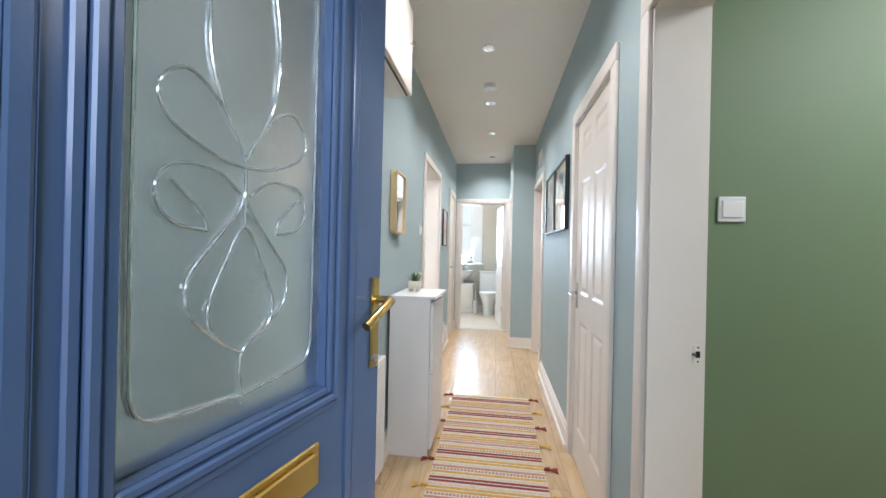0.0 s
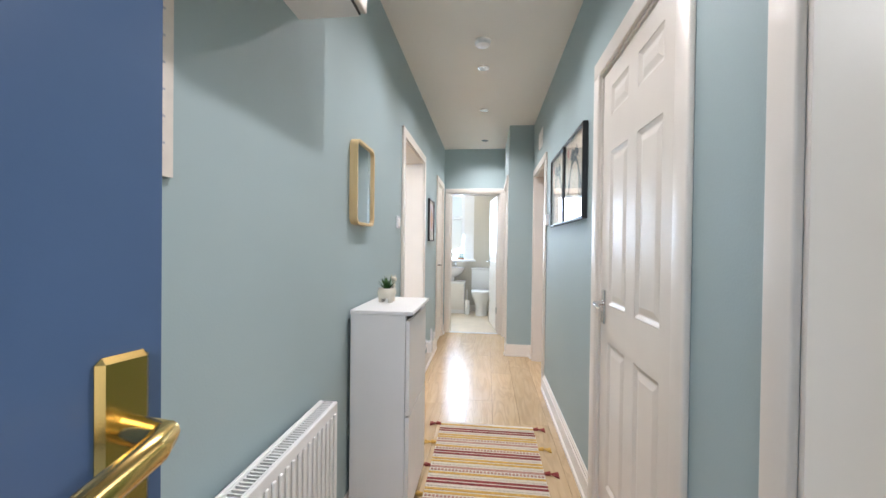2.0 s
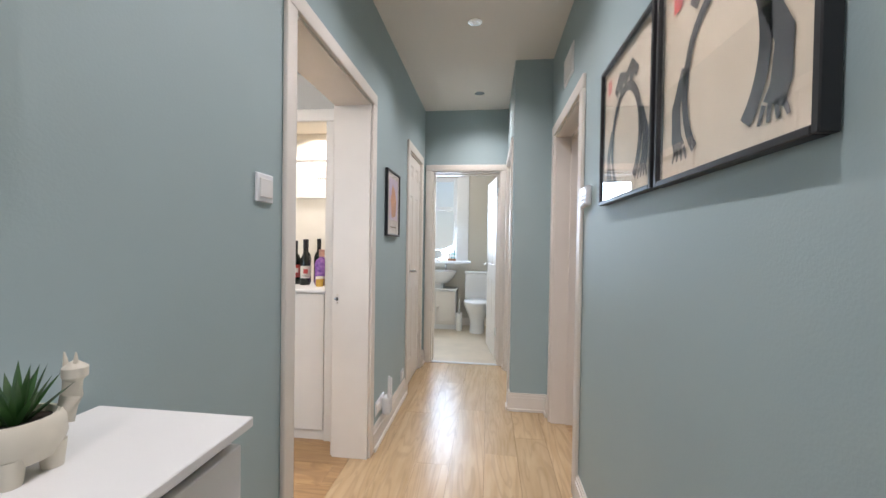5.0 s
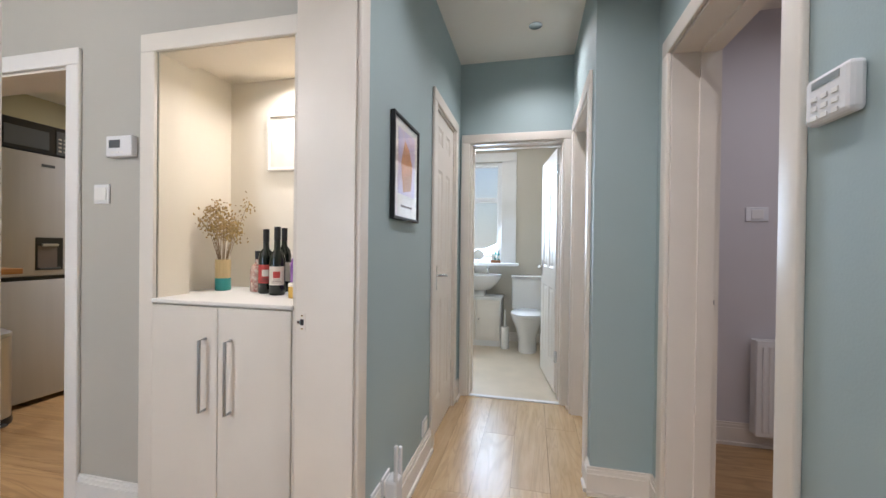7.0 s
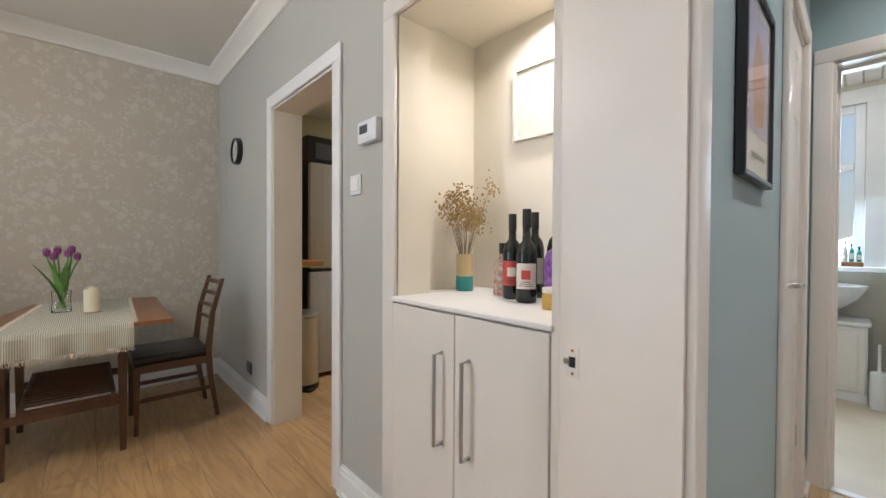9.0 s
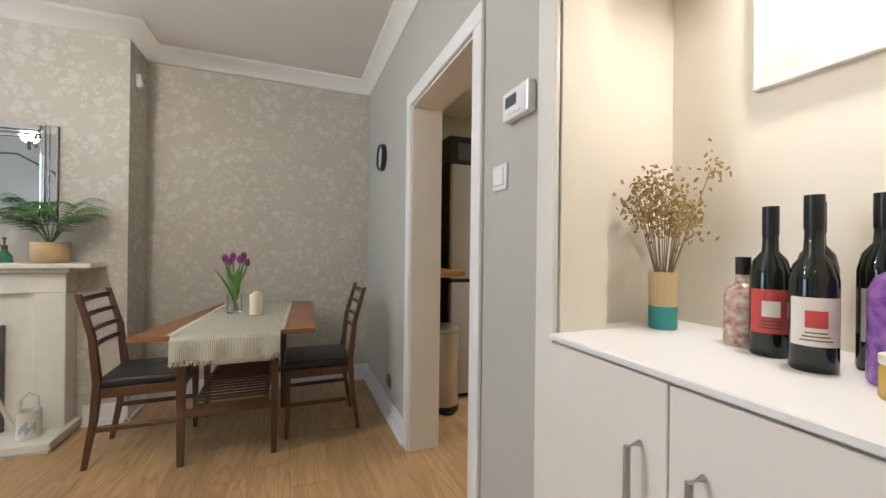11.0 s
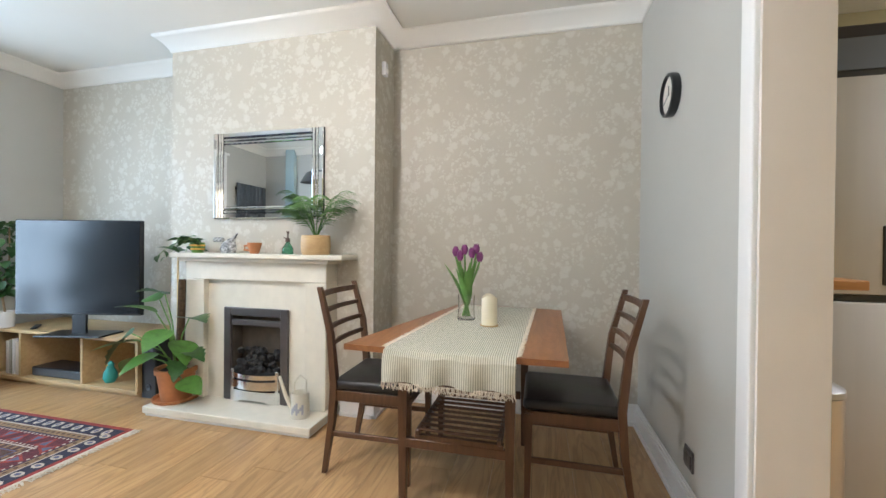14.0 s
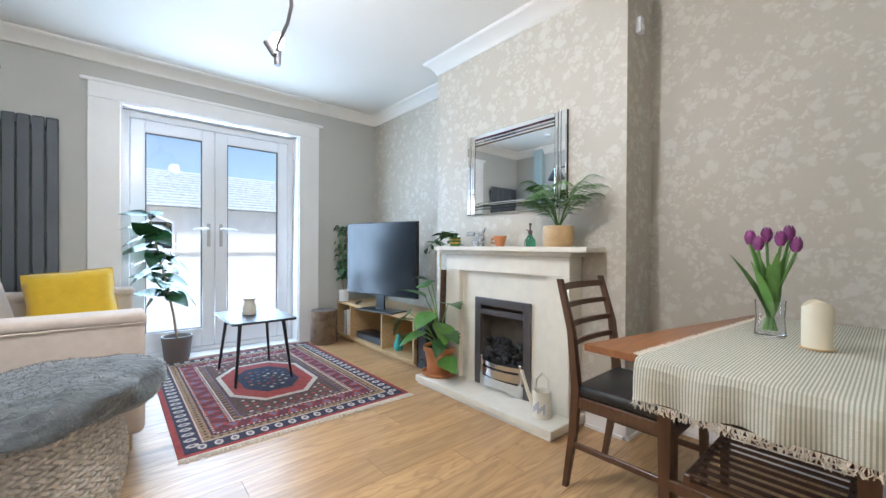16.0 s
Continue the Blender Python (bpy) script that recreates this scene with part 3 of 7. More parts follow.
skirting("baseboard_patio_side", "x", SY, 1, [(FX, -3.545), (-1.655, -0.83)], mat_="white")
skirting("baseboard_living_east", "y", -0.83, -1, [(SY, 3.286), (4.302, KY)], mat_="white")
skirting("baseboard_bedroom", "x", 5.75, -1, [(0.68, 2.8)])
skirting("baseboard_bathroom", "x", 8.0, -1, [(-1.5, 0.95)], 0.11)


def cornice(name, pts):
    """A coved plaster cornice along a run of (x, y) points, room on the left hand."""
    bm = bmesh.new()
    prof = [(0, -0.105), (0.01, -0.105), (0.012, -0.092), (0.022, -0.075), (0.045, -0.045), (0.075, -0.022), (0.09, -0.014), (0.092, 0)]
    n = len(pts)
    rows = []
    for i in range(n):
        p = Vector((*pts[i], 0))
        d0 = (p - Vector((*pts[i - 1], 0))).normalized() if i else None
        d1 = (Vector((*pts[i + 1], 0)) - p).normalized() if i < n - 1 else None
        n0 = Vector((-d0.y, d0.x, 0)) if d0 else None
        n1 = Vector((-d1.y, d1.x, 0)) if d1 else None
        m = (n0 or n1) if (n0 is None or n1 is None) else (n0 + n1) / (1 + n0.dot(n1))
        rows.append([bm.verts.new(p + m * o + Vector((0, 0, CZ - 0.001 + z))) for o, z in prof])
    for a, b in zip(rows, rows[1:]):
        for j in range(len(prof) - 1):
            bm.faces.new((a[j], b[j], b[j + 1], a[j + 1]))
    ob = setting(name, bm, "ceil", "white coved plaster cornice")
    for p in ob.data.polygons:
        p.use_smooth = True
    return ob


cornice("trim_cornice", [(-0.83, KY), (FX, KY), (FX, 2.765), (BX, 2.765), (BX, 1.157), (FX, 1.157), (FX, SY), (-0.83, SY), (-0.83, KY)])


# ---- doors ----
def lever(parent, x, y, z, sgn, reach, material="chrome", plate=(0.04, 0.15), name="handle"):
    """A lever handle on a plate; the lever points along local x."""
    h = part(name, cube(x - plate[0] / 2, x + plate[0] / 2, *sorted((y, y + sgn * 0.009)), z - plate[1] / 2, z + plate[1] / 2, bevel=0.003), material, parent, "metal lever handle")
    bm = bmesh.new()
    zz = z + plate[1] * 0.1
    tube(bm, [(x, y, zz), (x, y + sgn * 0.03, zz), (x + reach * 0.1, y + sgn * 0.045, zz), (x + reach * 0.5, y + sgn * 0.05, zz - 0.003), (x + reach, y + sgn * 0.046, zz - 0.01)], 0.0095, 12)
    part("lever", bm, material, h, smooth=True)
    return h


def panel_door(name, w, h, m, label, handle=True, hx=None, material="gloss"):
    """A six-panel moulded door, hinged at local x = 0."""
    d = thing(name, label, "door", m)
    T = 0.019
    st, mid = 0.105, 0.095
    bm = cube(0, w, -0.011, 0.011, 0.006, h)
    rails = [(0.006, 0.21), (0.835, 0.995), (1.65, 1.805), (h - 0.085, h)]
    for s in (-1, 1):
        y0, y1 = sorted((s * 0.011, s * T))
        for a, b in ((0, st), (w / 2 - mid / 2, w / 2 + mid / 2), (w - st, w)):
            box(bm, a, b, y0, y1, 0.006, h)
        for z0, z1 in rails:
            for a, b in ((st, w / 2 - mid / 2), (w / 2 + mid / 2, w - st)):
                box(bm, a, b, y0, y1, z0, z1)
    part("leaf", bm, material, d)
    for (a, b) in ((st, w / 2 - mid / 2), (w / 2 + mid / 2, w - st)):
        for (z0, z1) in ((0.21, 0.835), (0.995, 1.65), (1.805, h - 0.085)):
            pb = bmesh.new()
            for s in (-1, 1):
                vs = []
                for g, y in ((0.002, 0.0185), (0.016, 0.0115), (0.022, 0.0115), (0.045, 0.0175)):
                    vs.append([pb.verts.new((x, s * y, z)) for x, z in ((a + g, z0 + g), (b - g, z0 + g), (b - g, z1 - g), (a + g, z1 - g))])
                for u, v in zip(vs, vs[1:]):
                    for i in range(4):
                        pb.faces.new((u[i], u[(i + 1) % 4], v[(i + 1) % 4], v[i]))
                pb.faces.new(vs[-1])
            part("panel", pb, material, d)
    if handle:
        for s in (-1, 1):
            lever(d, hx if hx else w - 0.055, s * T, 0.98, s, -0.11)
    for z in (0.25, 1.75):
        part("hinge", cube(-0.006, 0.008, -0.024, 0.024, z, z + 0.09), "chrome", d, "steel butt hinge")
    return d


panel_door("store_door", 0.707, 2.012, pose(0.525, 1.699, 0.004, 0, 0, 90), "white gloss six-panel door, closed, with chrome lever handle")
panel_door("closet_door", 0.552, 2.0, pose(-0.652, 5.846, 0.004, 0, 0, -90), "narrow white gloss panelled cupboard door, closed")
panel_door("bathroom_door", 0.68, 1.965, pose(0.145, 6.285, 0.006, 0, 0, 98), "white gloss six-panel bathroom door standing open")
panel_door("cupboard_door", 0.71, 1.975, pose(0.36, 5.205, 0.004, 0, 0, 90), "white panelled cupboard door, closed", handle=False)


def front_door():
    d = thing("front_door", "blue painted front door with leaded frosted glass, open", "door", pose(-0.45, 0.056, 0.006, 0, 0, 77.4))
    w, h, g0, g1, zb, zt = 0.80, 2.02, 0.254, 0.602, 0.972, 1.86
    T = 0.022
    bm = bmesh.new()
    box(bm, 0, g0, -T, T, 0, h)
    box(bm, g1, w, -T, T, 0, h)
    box(bm, g0, g1, -T, T, 0, 0.22)
    box(bm, g0, g1, -T, T, 0.76, zb)
    box(bm, g0, g1, -T, T, zt, h)
    box(bm, g0, g1, -0.008, 0.008, 0.22, 0.76)
    part("leaf", bm, "blue", d)
    for s in (-1, 1):
        for k, (off, yy) in enumerate(((0.045, 0.008), (0.03, 0.014), (0.014, 0.009))):
            mb = bmesh.new()
            y0, y1 = sorted((s * T, s * (T + yy)))
            a, b, c, e = g0 - off, g1 + off, zb - off, zt + off
            wd = 0.014
            box(mb, a, a + wd, y0, y1, c, e, 0.003)
            box(mb, b - wd, b, y0, y1, c, e, 0.003)
            box(mb, a + wd, b - wd, y0, y1, c, c + wd, 0.003)
            box(mb, a + wd, b - wd, y0, y1, e - wd, e, 0.003)
            part("glazing_bead", mb, "blue", d)
    pb = bmesh.new()
    for s in (-1, 1):
        y0, y1 = sorted((s * 0.008, s * 0.018))
        box(pb, g0 + 0.05, g1 - 0.05, y0, y1, 0.27, 0.71, 0.008)
    part("lower_panel", pb, "blue", d)
    gl = part("pane", cube(g0, g1, -0.004, 0.004, zb, zt), "frost", d, "frosted textured glass pane")
    gl.visible_shadow = False
    # leaded flower
    cx, cz, y = (g0 + g1) / 2, 1.36, -0.006

    def came(pts, r=0.0023):
        sm = []
        P = [Vector((p[0], 0, p[1])) for p in pts]
        for i in range(len(P) - 1):
            p0, p1, p2, p3 = P[max(i - 1, 0)], P[i], P[i + 1], P[min(i + 2, len(P) - 1)]
            for k in range(7):
                t = k / 7
                sm.append(0.5 * (2 * p1 + (p2 - p0) * t + (2 * p0 - 5 * p1 + 4 * p2 - p3) * t * t + (3 * p1 - p0 - 3 * p2 + p3) * t ** 3))
        sm.append(P[-1])
        for yy in (y, -y):
            part("came", tube(bmesh.new(), [(v.x, yy, v.z) for v in sm], r, 6), "lead", gl, "silvery lead strip", smooth=True)

    came([(cx, 1.0), (cx, 1.075), (cx + 0.045, 1.105), (cx + 0.056, 1.145), (cx + 0.03, 1.21), (cx, 1.258), (cx - 0.03, 1.21), (cx - 0.056, 1.145), (cx - 0.045, 1.105), (cx, 1.075)])
    came([(cx, 1.258), (cx, 1.30), (cx, 1.345)])
    for s in (1, -1):
        came([(cx + s * 0.052, 1.11), (cx + s * 0.084, 1.145), (cx + s * 0.084, 1.19), (cx + s * 0.045, 1.24), (cx + s * 0.008, 1.285), (cx, 1.31)])
        came([(cx + s * 0.06, 1.25), (cx + s * 0.105, 1.258), (cx + s * 0.128, 1.29), (cx + s * 0.11, 1.328), (cx + s * 0.05, 1.332), (cx + s * 0.008, 1.305)])
        came([(cx + s * 0.06, 1.25), (cx + s * 0.07, 1.275), (cx + s * 0.11, 1.31)])
        came([(cx, 1.345), (cx + s * 0.05, 1.352), (cx + s * 0.11, 1.38), (cx + s * 0.126, 1.42), (cx + s * 0.09, 1.452), (cx + s * 0.04, 1.42), (cx, 1.355)])
        came([(cx, 1.355), (cx + s * 0.05, 1.45), (cx + s * 0.062, 1.55), (cx + s * 0.04, 1.68), (cx, 1.78)])
        came([(cx + s * 0.15, 1.06), (cx + s * 0.152, 1.2), (cx + s * 0.152, 1.5), (cx + s * 0.152, zt - 0.01)])
        came([(cx + s * 0.15, 1.06), (cx + s * 0.14, 1.035), (cx + s * 0.11, 1.022), (cx, 1.012)])
    for s in (-1, 1):
        y0, y1 = sorted((s * T, s * (T + 0.006)))
        for a, b in ((0.668, 0.692), (0.165, 0.189)):
            part("stile_moulding", cube(a, b, y0, y1, 0.0, h, bevel=0.005, seg=2), "blue", d)
    lb = part("letter_plate", cube(0.33, 0.585, -T - 0.006, -T, 0.80, 0.878, bevel=0.003), "brass", d, "polished brass letter plate")
    part("flap", cube(0.345, 0.57, -T - 0.012, -T - 0.006, 0.812, 0.866, bevel=0.004), "brass", lb)
    for s in (-1, 1):
        hp = part("handle", cube(0.755, 0.788, *sorted((s * T, s * (T + 0.009))), 0.962, 1.166, bevel=0.004), "brass", d, "polished brass lever handle")
        hb = bmesh.new()
        tube(hb, [(0.772, s * T, 1.115), (0.772, s * (T + 0.043), 1.117), (0.76, s * (T + 0.052), 1.116), (0.715, s * (T + 0.053), 1.100), (0.662, s * (T + 0.05), 1.076)], 0.0095, 12)
        part("lever", hb, "brass", hp, smooth=True)
        part("lock_cylinder", rod(bmesh.new(), (0.766, s * (T + 0.008), 0.985), (0.766, s * (T + 0.014), 0.985), 0.009), "steel", hp)
    return d


front_door()


def keeper(m):
    k = thing("strike_plate", "brass strike plate with latch hole on the white jamb", "door hardware", m)
    part("plate", cube(-0.013, 0.013, 0, 0.002, -0.03, 0.03, bevel=0.001), "gloss", k)
    # no real opening: a black block gives the shade inside the hole
    part("latch_hole", cube(-0.006, 0.007, 0.002, 0.003, -0.010, 0.010), "black", k)
    part("latch_lip", cube(0.005, 0.018, 0.002, 0.006, -0.006, 0.006, bevel=0.002), "chrome", k)
    for z in (-0.022, 0.022):
        part("screw", rod(bmesh.new(), (0, 0.0015, z), (0, 0.003, z), 0.0032, 0.0028, 10), "brass", k)


keeper(pose(-0.808, 4.223, 0.915, 0, 0, 180))
keeper(pose(0.645, 1.253, 0.93, 0, 0, 180))
keeper(pose(0.66, 4.848, 0.96, 0, 0, 180))


# ---- hall ----
def switch(name, m, label, gang=1, w=0.086, cat="switch"):
    """A wall switch; local y points out of the wall."""
    s = thing(name, label, cat, m)
    part("plate", cube(-w / 2, w / 2, 0, 0.009, -0.043, 0.043, bevel=0.003), "upvc", s)
    for i in range(gang):
        x = (i - (gang - 1) / 2) * 0.035
        part("rocker", cube(x - 0.026 / gang - 0.006, x + 0.026 / gang + 0.006, 0.009, 0.014, -0.028, 0.028, bevel=0.002), "white", s)
    return s


switch("light_switch", pose(LX, 3.18, 1.40, 0, 0, -90), "white plastic rocker switch on the sage wall")
switch("light_switch", pose(0.795, 1.37, 1.395, 0, 0, 180), "white rocker switch on the green wall")
switch("light_switch", pose(-1.917, KY, 1.388, 0, 0, 180), "white rocker switch on the grey wall")
switch("light_switch", pose(1.25, 5.75, 1.39, 0, 0, 180), "white double switch on the pale bedroom wall", 1, 0.12)
for yy in (4.42, 4.52):
    switch("wall_socket", pose(LX, yy, 0.22, 0, 0, -90), "white plastic socket above the skirting", cat="socket")
switch("wall_socket", pose(LX, 5.10, 0.19, 0, 0, -90), "white plastic phone socket on the skirting", cat="socket")

# plug-in router with aerials
rt = thing("wifi_extender", "white plug-in box with two upright aerials", "router", pose(LX + 0.012, 4.53, 0.2, 0, 0, -90))
part("body", cube(-0.04, 0.04, 0, 0.05, -0.06, 0.05, bevel=0.01, seg=2), "upvc", rt)
for x in (-0.028, 0.028):
    part("aerial", cube(x - 0.008, x + 0.008, 0.035, 0.05, 0.0, 0.19 if x > 0 else 0.16, bevel=0.004), "upvc", rt)

# shoe cabinet
sc = thing("shoe_cabinet", "slim white shoe cabinet with two tilting fronts", "cabinet", pose(-0.607, 2.222, 0))
part("side", cube(0, 0.245, 0, 0.018, 0, 0.94), "white", sc)
part("side", cube(0, 0.245, 0.432, 0.45, 0, 0.94), "white", sc)
part("back", cube(0, 0.01, 0.018, 0.432, 0.03, 0.94), "black", sc)
part("top", cube(-0.003, 0.28, -0.004, 0.456, 0.94, 0.957, bevel=0.002), "white", sc)
part("front", cube(0.247, 0.265, 0.003, 0.447, 0.50, 0.915, bevel=0.002), "white", sc)
part("front", cube(0.247, 0.265, 0.003, 0.447, 0.05, 0.492, bevel=0.002), "white", sc)
part("plinth", cube(0.20, 0.235, 0.018, 0.432, 0, 0.05), "white", sc)

# llama planter with succulent
lp = thing("planter", "cream ceramic animal-shaped planter with a spiky succulent", "plant pot", pose(-0.515, 2.49, 0.957))
b = lathe(bmesh.new(), [(0.02, 0.018), (0.038, 0.02), (0.047, 0.04), (0.046, 0.062), (0.041, 0.07), (0.037, 0.07), (0.036, 0.05)], 20)
for dx, dy in ((0.024, 0.022), (-0.024, 0.022), (0.024, -0.022), (-0.024, -0.022)):
    rod(b, (dx, dy, 0), (dx, dy, 0.032), 0.011, 0.014, 10)
part("pot", b, "ivory", lp, smooth=True)
b = tube(bmesh.new(), [(0.02, 0.036, 0.05), (0.022, 0.046, 0.08), (0.022, 0.048, 0.105)], 0.013, 10, 0.011)
lathe(b, [(0.004, -0.01), (0.014, 0), (0.014, 0.012), (0.004, 0.02)], 12, (0.026, 0.047, 0.105))
for s in (-1, 1):
    rod(b, (0.022 + s * 0.007, 0.045, 0.118), (0.022 + s * 0.009, 0.044, 0.137), 0.004, 0.001, 8)
part("animal_head", b, "ivory", lp, smooth=True)
part("soil", lathe(bmesh.new(), [(0.036, 0.055), (0.036, 0.062)], 16), "soil", lp)


def spike(bm, base, tip, w, lift=0.2):
    base, tip = Vector(base), Vector(tip)
    d = tip - base
    side = d.cross(Vector((0, 0, 1)))
    side = side.normalized() if side.length > 1e-5 else Vector((1, 0, 0))
    up = side.cross(d).normalized()
    pts = []
    for t, k in ((0, 0.6), (0.35, 1.0), (0.7, 0.6)):
        c = base + d * t + up * (0.1 * lift * d.length * math.sin(t * 3))
        pts.append([bm.verts.new(c + side * w * k), bm.verts.new(c - up * w * 0.5 * k), bm.verts.new(c - side * w * k), bm.verts.new(c + up * w * 0.2 * k)])
    e = bm.verts.new(tip)
    for a, b_ in zip(pts, pts[1:]):
        for i in range(4):
            bm.faces.new((a[i], a[(i + 1) % 4], b_[(i + 1) % 4], b_[i]))
    for i in range(4):
        bm.faces.new((pts[-1][i], pts[-1][(i + 1) % 4], e))


rnd = random.Random(3)
for i in range(18):
    a = i * 2.4
    r = 0.022 + 0.002 * i
    bm = bmesh.new()
    spike(bm, (0.006 * math.cos(a), 0.006 * math.sin(a), 0.06), (r * math.cos(a), r * math.sin(a), 0.135 - 0.002 * i), 0.006)
    part("leaf", bm, "leaf", lp)

# hall radiator
def panel_radiator(name, m, length, h, label, depth=0.085):
    r = thing(name, label, "radiator", m)
    bm = cube(0, length, depth - 0.02, depth - 0.004, 0, h, bevel=0.004)
    n = int(length / 0.034)
    part("front_panel", bm, "white", r)
    rib = mesh_of("rib", cube(-0.008, 0.008, depth - 0.0035, depth + 0.004, 0.03, h - 0.03, bevel=0.003), "white")
    for i in range(n):
        pull(new("rib", rib), (0.02 + (length - 0.04) * (i + 0.5) / n, 0, 0)).parent = r
    part("back_panel", cube(0, length, 0.012, 0.024, 0, h, bevel=0.003), "white", r)
    for x in (0.0, length - 0.004):
        part("side_panel", cube(x, x + 0.004, 0.024, depth - 0.02, 0.01, h - 0.002), "white", r)
    part("grille_frame", cube(0.004, length - 0.004, 0.024, 0.03, h - 0.014, h - 0.002), "white", r)
    g = bmesh.new()
    for i in range(int(length / 0.014)):
        x = 0.012 + i * 0.014
        if x < length - 0.012:
            box(g, x - 0.0025, x + 0.0025, 0.03, depth - 0.02, h - 0.012, h - 0.004)
    part("grille", g, "white", r)
    part("fins", cube(0.01, length - 0.01, 0.04, 0.055, 0.01, h - 0.03), "anthracite", r)
    v = tube(bmesh.new(), [(-0.03, 0.05, -0.11), (-0.03, 0.05, 0.03), (0.0, 0.05, 0.05)], 0.009, 10)
    part("pipe", v, "chrome", r, smooth=True)
    part("valve", rod(bmesh.new(), (-0.03, 0.05, 0.02), (-0.03, 0.05, 0.085), 0.018), "white", r, smooth=True)
    return r


panel_radiator("radiator", pose(LX + 0.012, 1.89, 0.115, 0, 0, -90), 0.62, 0.575, "white panel radiator with top grille")
panel_radiator("radiator", pose(1.84, 5.74, 0.09, 0, 0, 180), 0.62, 0.56, "white panel radiator on the bedroom wall")

# high meter cupboard
mb_ = thing("meter_cupboard", "white wall cupboard high up beside the entrance", "cabinet", pose(LX, 1.10, 1.967))
part("body", cube(0, 0.20, 0, 0.665, 0, 0.40), "white", mb_)
part("door", cube(0.206, 0.225, 0.0, 0.665, 0.004, 0.40, bevel=0.003), "gloss", mb_)
part("gasket", cube(0.20, 0.206, 0.004, 0.661, 0.002, 0.398), "black", mb_)
kb = part("knob", lathe(bmesh.new(), [(0.006, 0), (0.006, 0.012), (0.013, 0.018), (0.011, 0.026), (0.003, 0.028)], 14), "chrome", mb_, smooth=True)
kb.matrix_basis = pose(0.225, 0.60, 0.22, 0, 90, 0)

# wall mirror, birch frame
def rounded_frame(w, h, r, t, depth, n=8):
    bm = bmesh.new()
    a, b_ = roundrect(w, h, r, n), roundrect(w - 2 * t, h - 2 * t, max(r - t, 0.004), n)
    loops = [[bm.verts.new((x, y, z)) for x, z in pts] for pts, y in ((a, 0), (a, depth), (b_, depth), (b_, 0.006))]
    for u, v in zip(loops, loops[1:]):
        for i in range(len(a)):
            j = (i + 1) % len(a)
            bm.faces.new((u[i], u[j], v[j], v[i]))
    return bm


hm = thing("wall_mirror", "tall wall mirror in a rounded pale birch frame", "mirror", pose(LX + 0.002, 2.366, 1.528, 0, 0, -90))
part("frame", rounded_frame(0.268, 0.385, 0.04, 0.012, 0.036), "pine", hm, smooth=True)
part("glass", turned(slab(bmesh.new(), roundrect(0.246, 0.362, 0.03), 0, 0.008), Matrix.Rotation(radians(90), 4, "X")), "mirror", hm).location = (0, 0.026, 0)


def picture(name, m, w, h, label, frame_mat="blackframe", t=0.014, depth=0.028, art="paperw", mount=None, glass=True):
    """A framed picture; local y points out of the wall, origin in its middle."""
    p = thing(name, label, "picture", m)
    for x in (-1, 1):
        part("frame_side", cube(*sorted((x * w / 2, x * (w / 2 - t))), 0, depth, -h / 2, h / 2, bevel=0.002), frame_mat, p)
    for z in (-1, 1):
        part("frame_rail", cube(-w / 2 + t, w / 2 - t, 0, depth, *sorted((z * h / 2, z * (h / 2 - t))), bevel=0.002), frame_mat, p)
    a = part("print", cube(-w / 2 + t, w / 2 - t, 0.004, 0.010, -h / 2 + t, h / 2 - t), art, p)
    if glass:
        g = part("glazing", cube(-w / 2 + t, w / 2 - t, depth - 0.008, depth - 0.006, -h / 2 + t, h / 2 - t), "pane", p)
        g.visible_shadow = False
    return p, a


M["tan"] = mat("cream_art_paper", (0.62, 0.53, 0.40), 0.8, vary=0.06, scale=9)
M["inkgrey"] = mat("ink_wash_grey", (0.05, 0.05, 0.052), 0.8, vary=0.35, scale=25)
M["lavender"] = mat("lavender_print", (0.42, 0.40, 0.58), 0.8, vary=0.2, scale=14, alt=(0.55, 0.42, 0.46))
M["orange"] = mat("orange_print", (0.60, 0.30, 0.16), 0.8, vary=0.15, scale=14)


def flat(pts, y=0.0125):
    bm = bmesh.new()
    bm.faces.new([bm.verts.new((x, y, z)) for x, z in pts])
    return bm


def brush(pts, w0, w1):
    """A brush stroke of changing width."""
    bm = bmesh.new()
    P = [Vector((x, z)) for x, z in pts]
    rows = []
    for i, p in enumerate(P):
        d = (P[min(i + 1, len(P) - 1)] - P[max(i - 1, 0)]).normalized()
        k = w0 + (w1 - w0) * i / (len(P) - 1)
        o = Vector((-d.y, d.x)) * k
        rows.append((bm.verts.new((p.x + o.x, 0.0125, p.y + o.y)), bm.verts.new((p.x - o.x, 0.0125, p.y - o.y))))
    for a, b_ in zip(rows, rows[1:]):
        bm.faces.new((a[0], b_[0], b_[1], a[1]))
    return bm


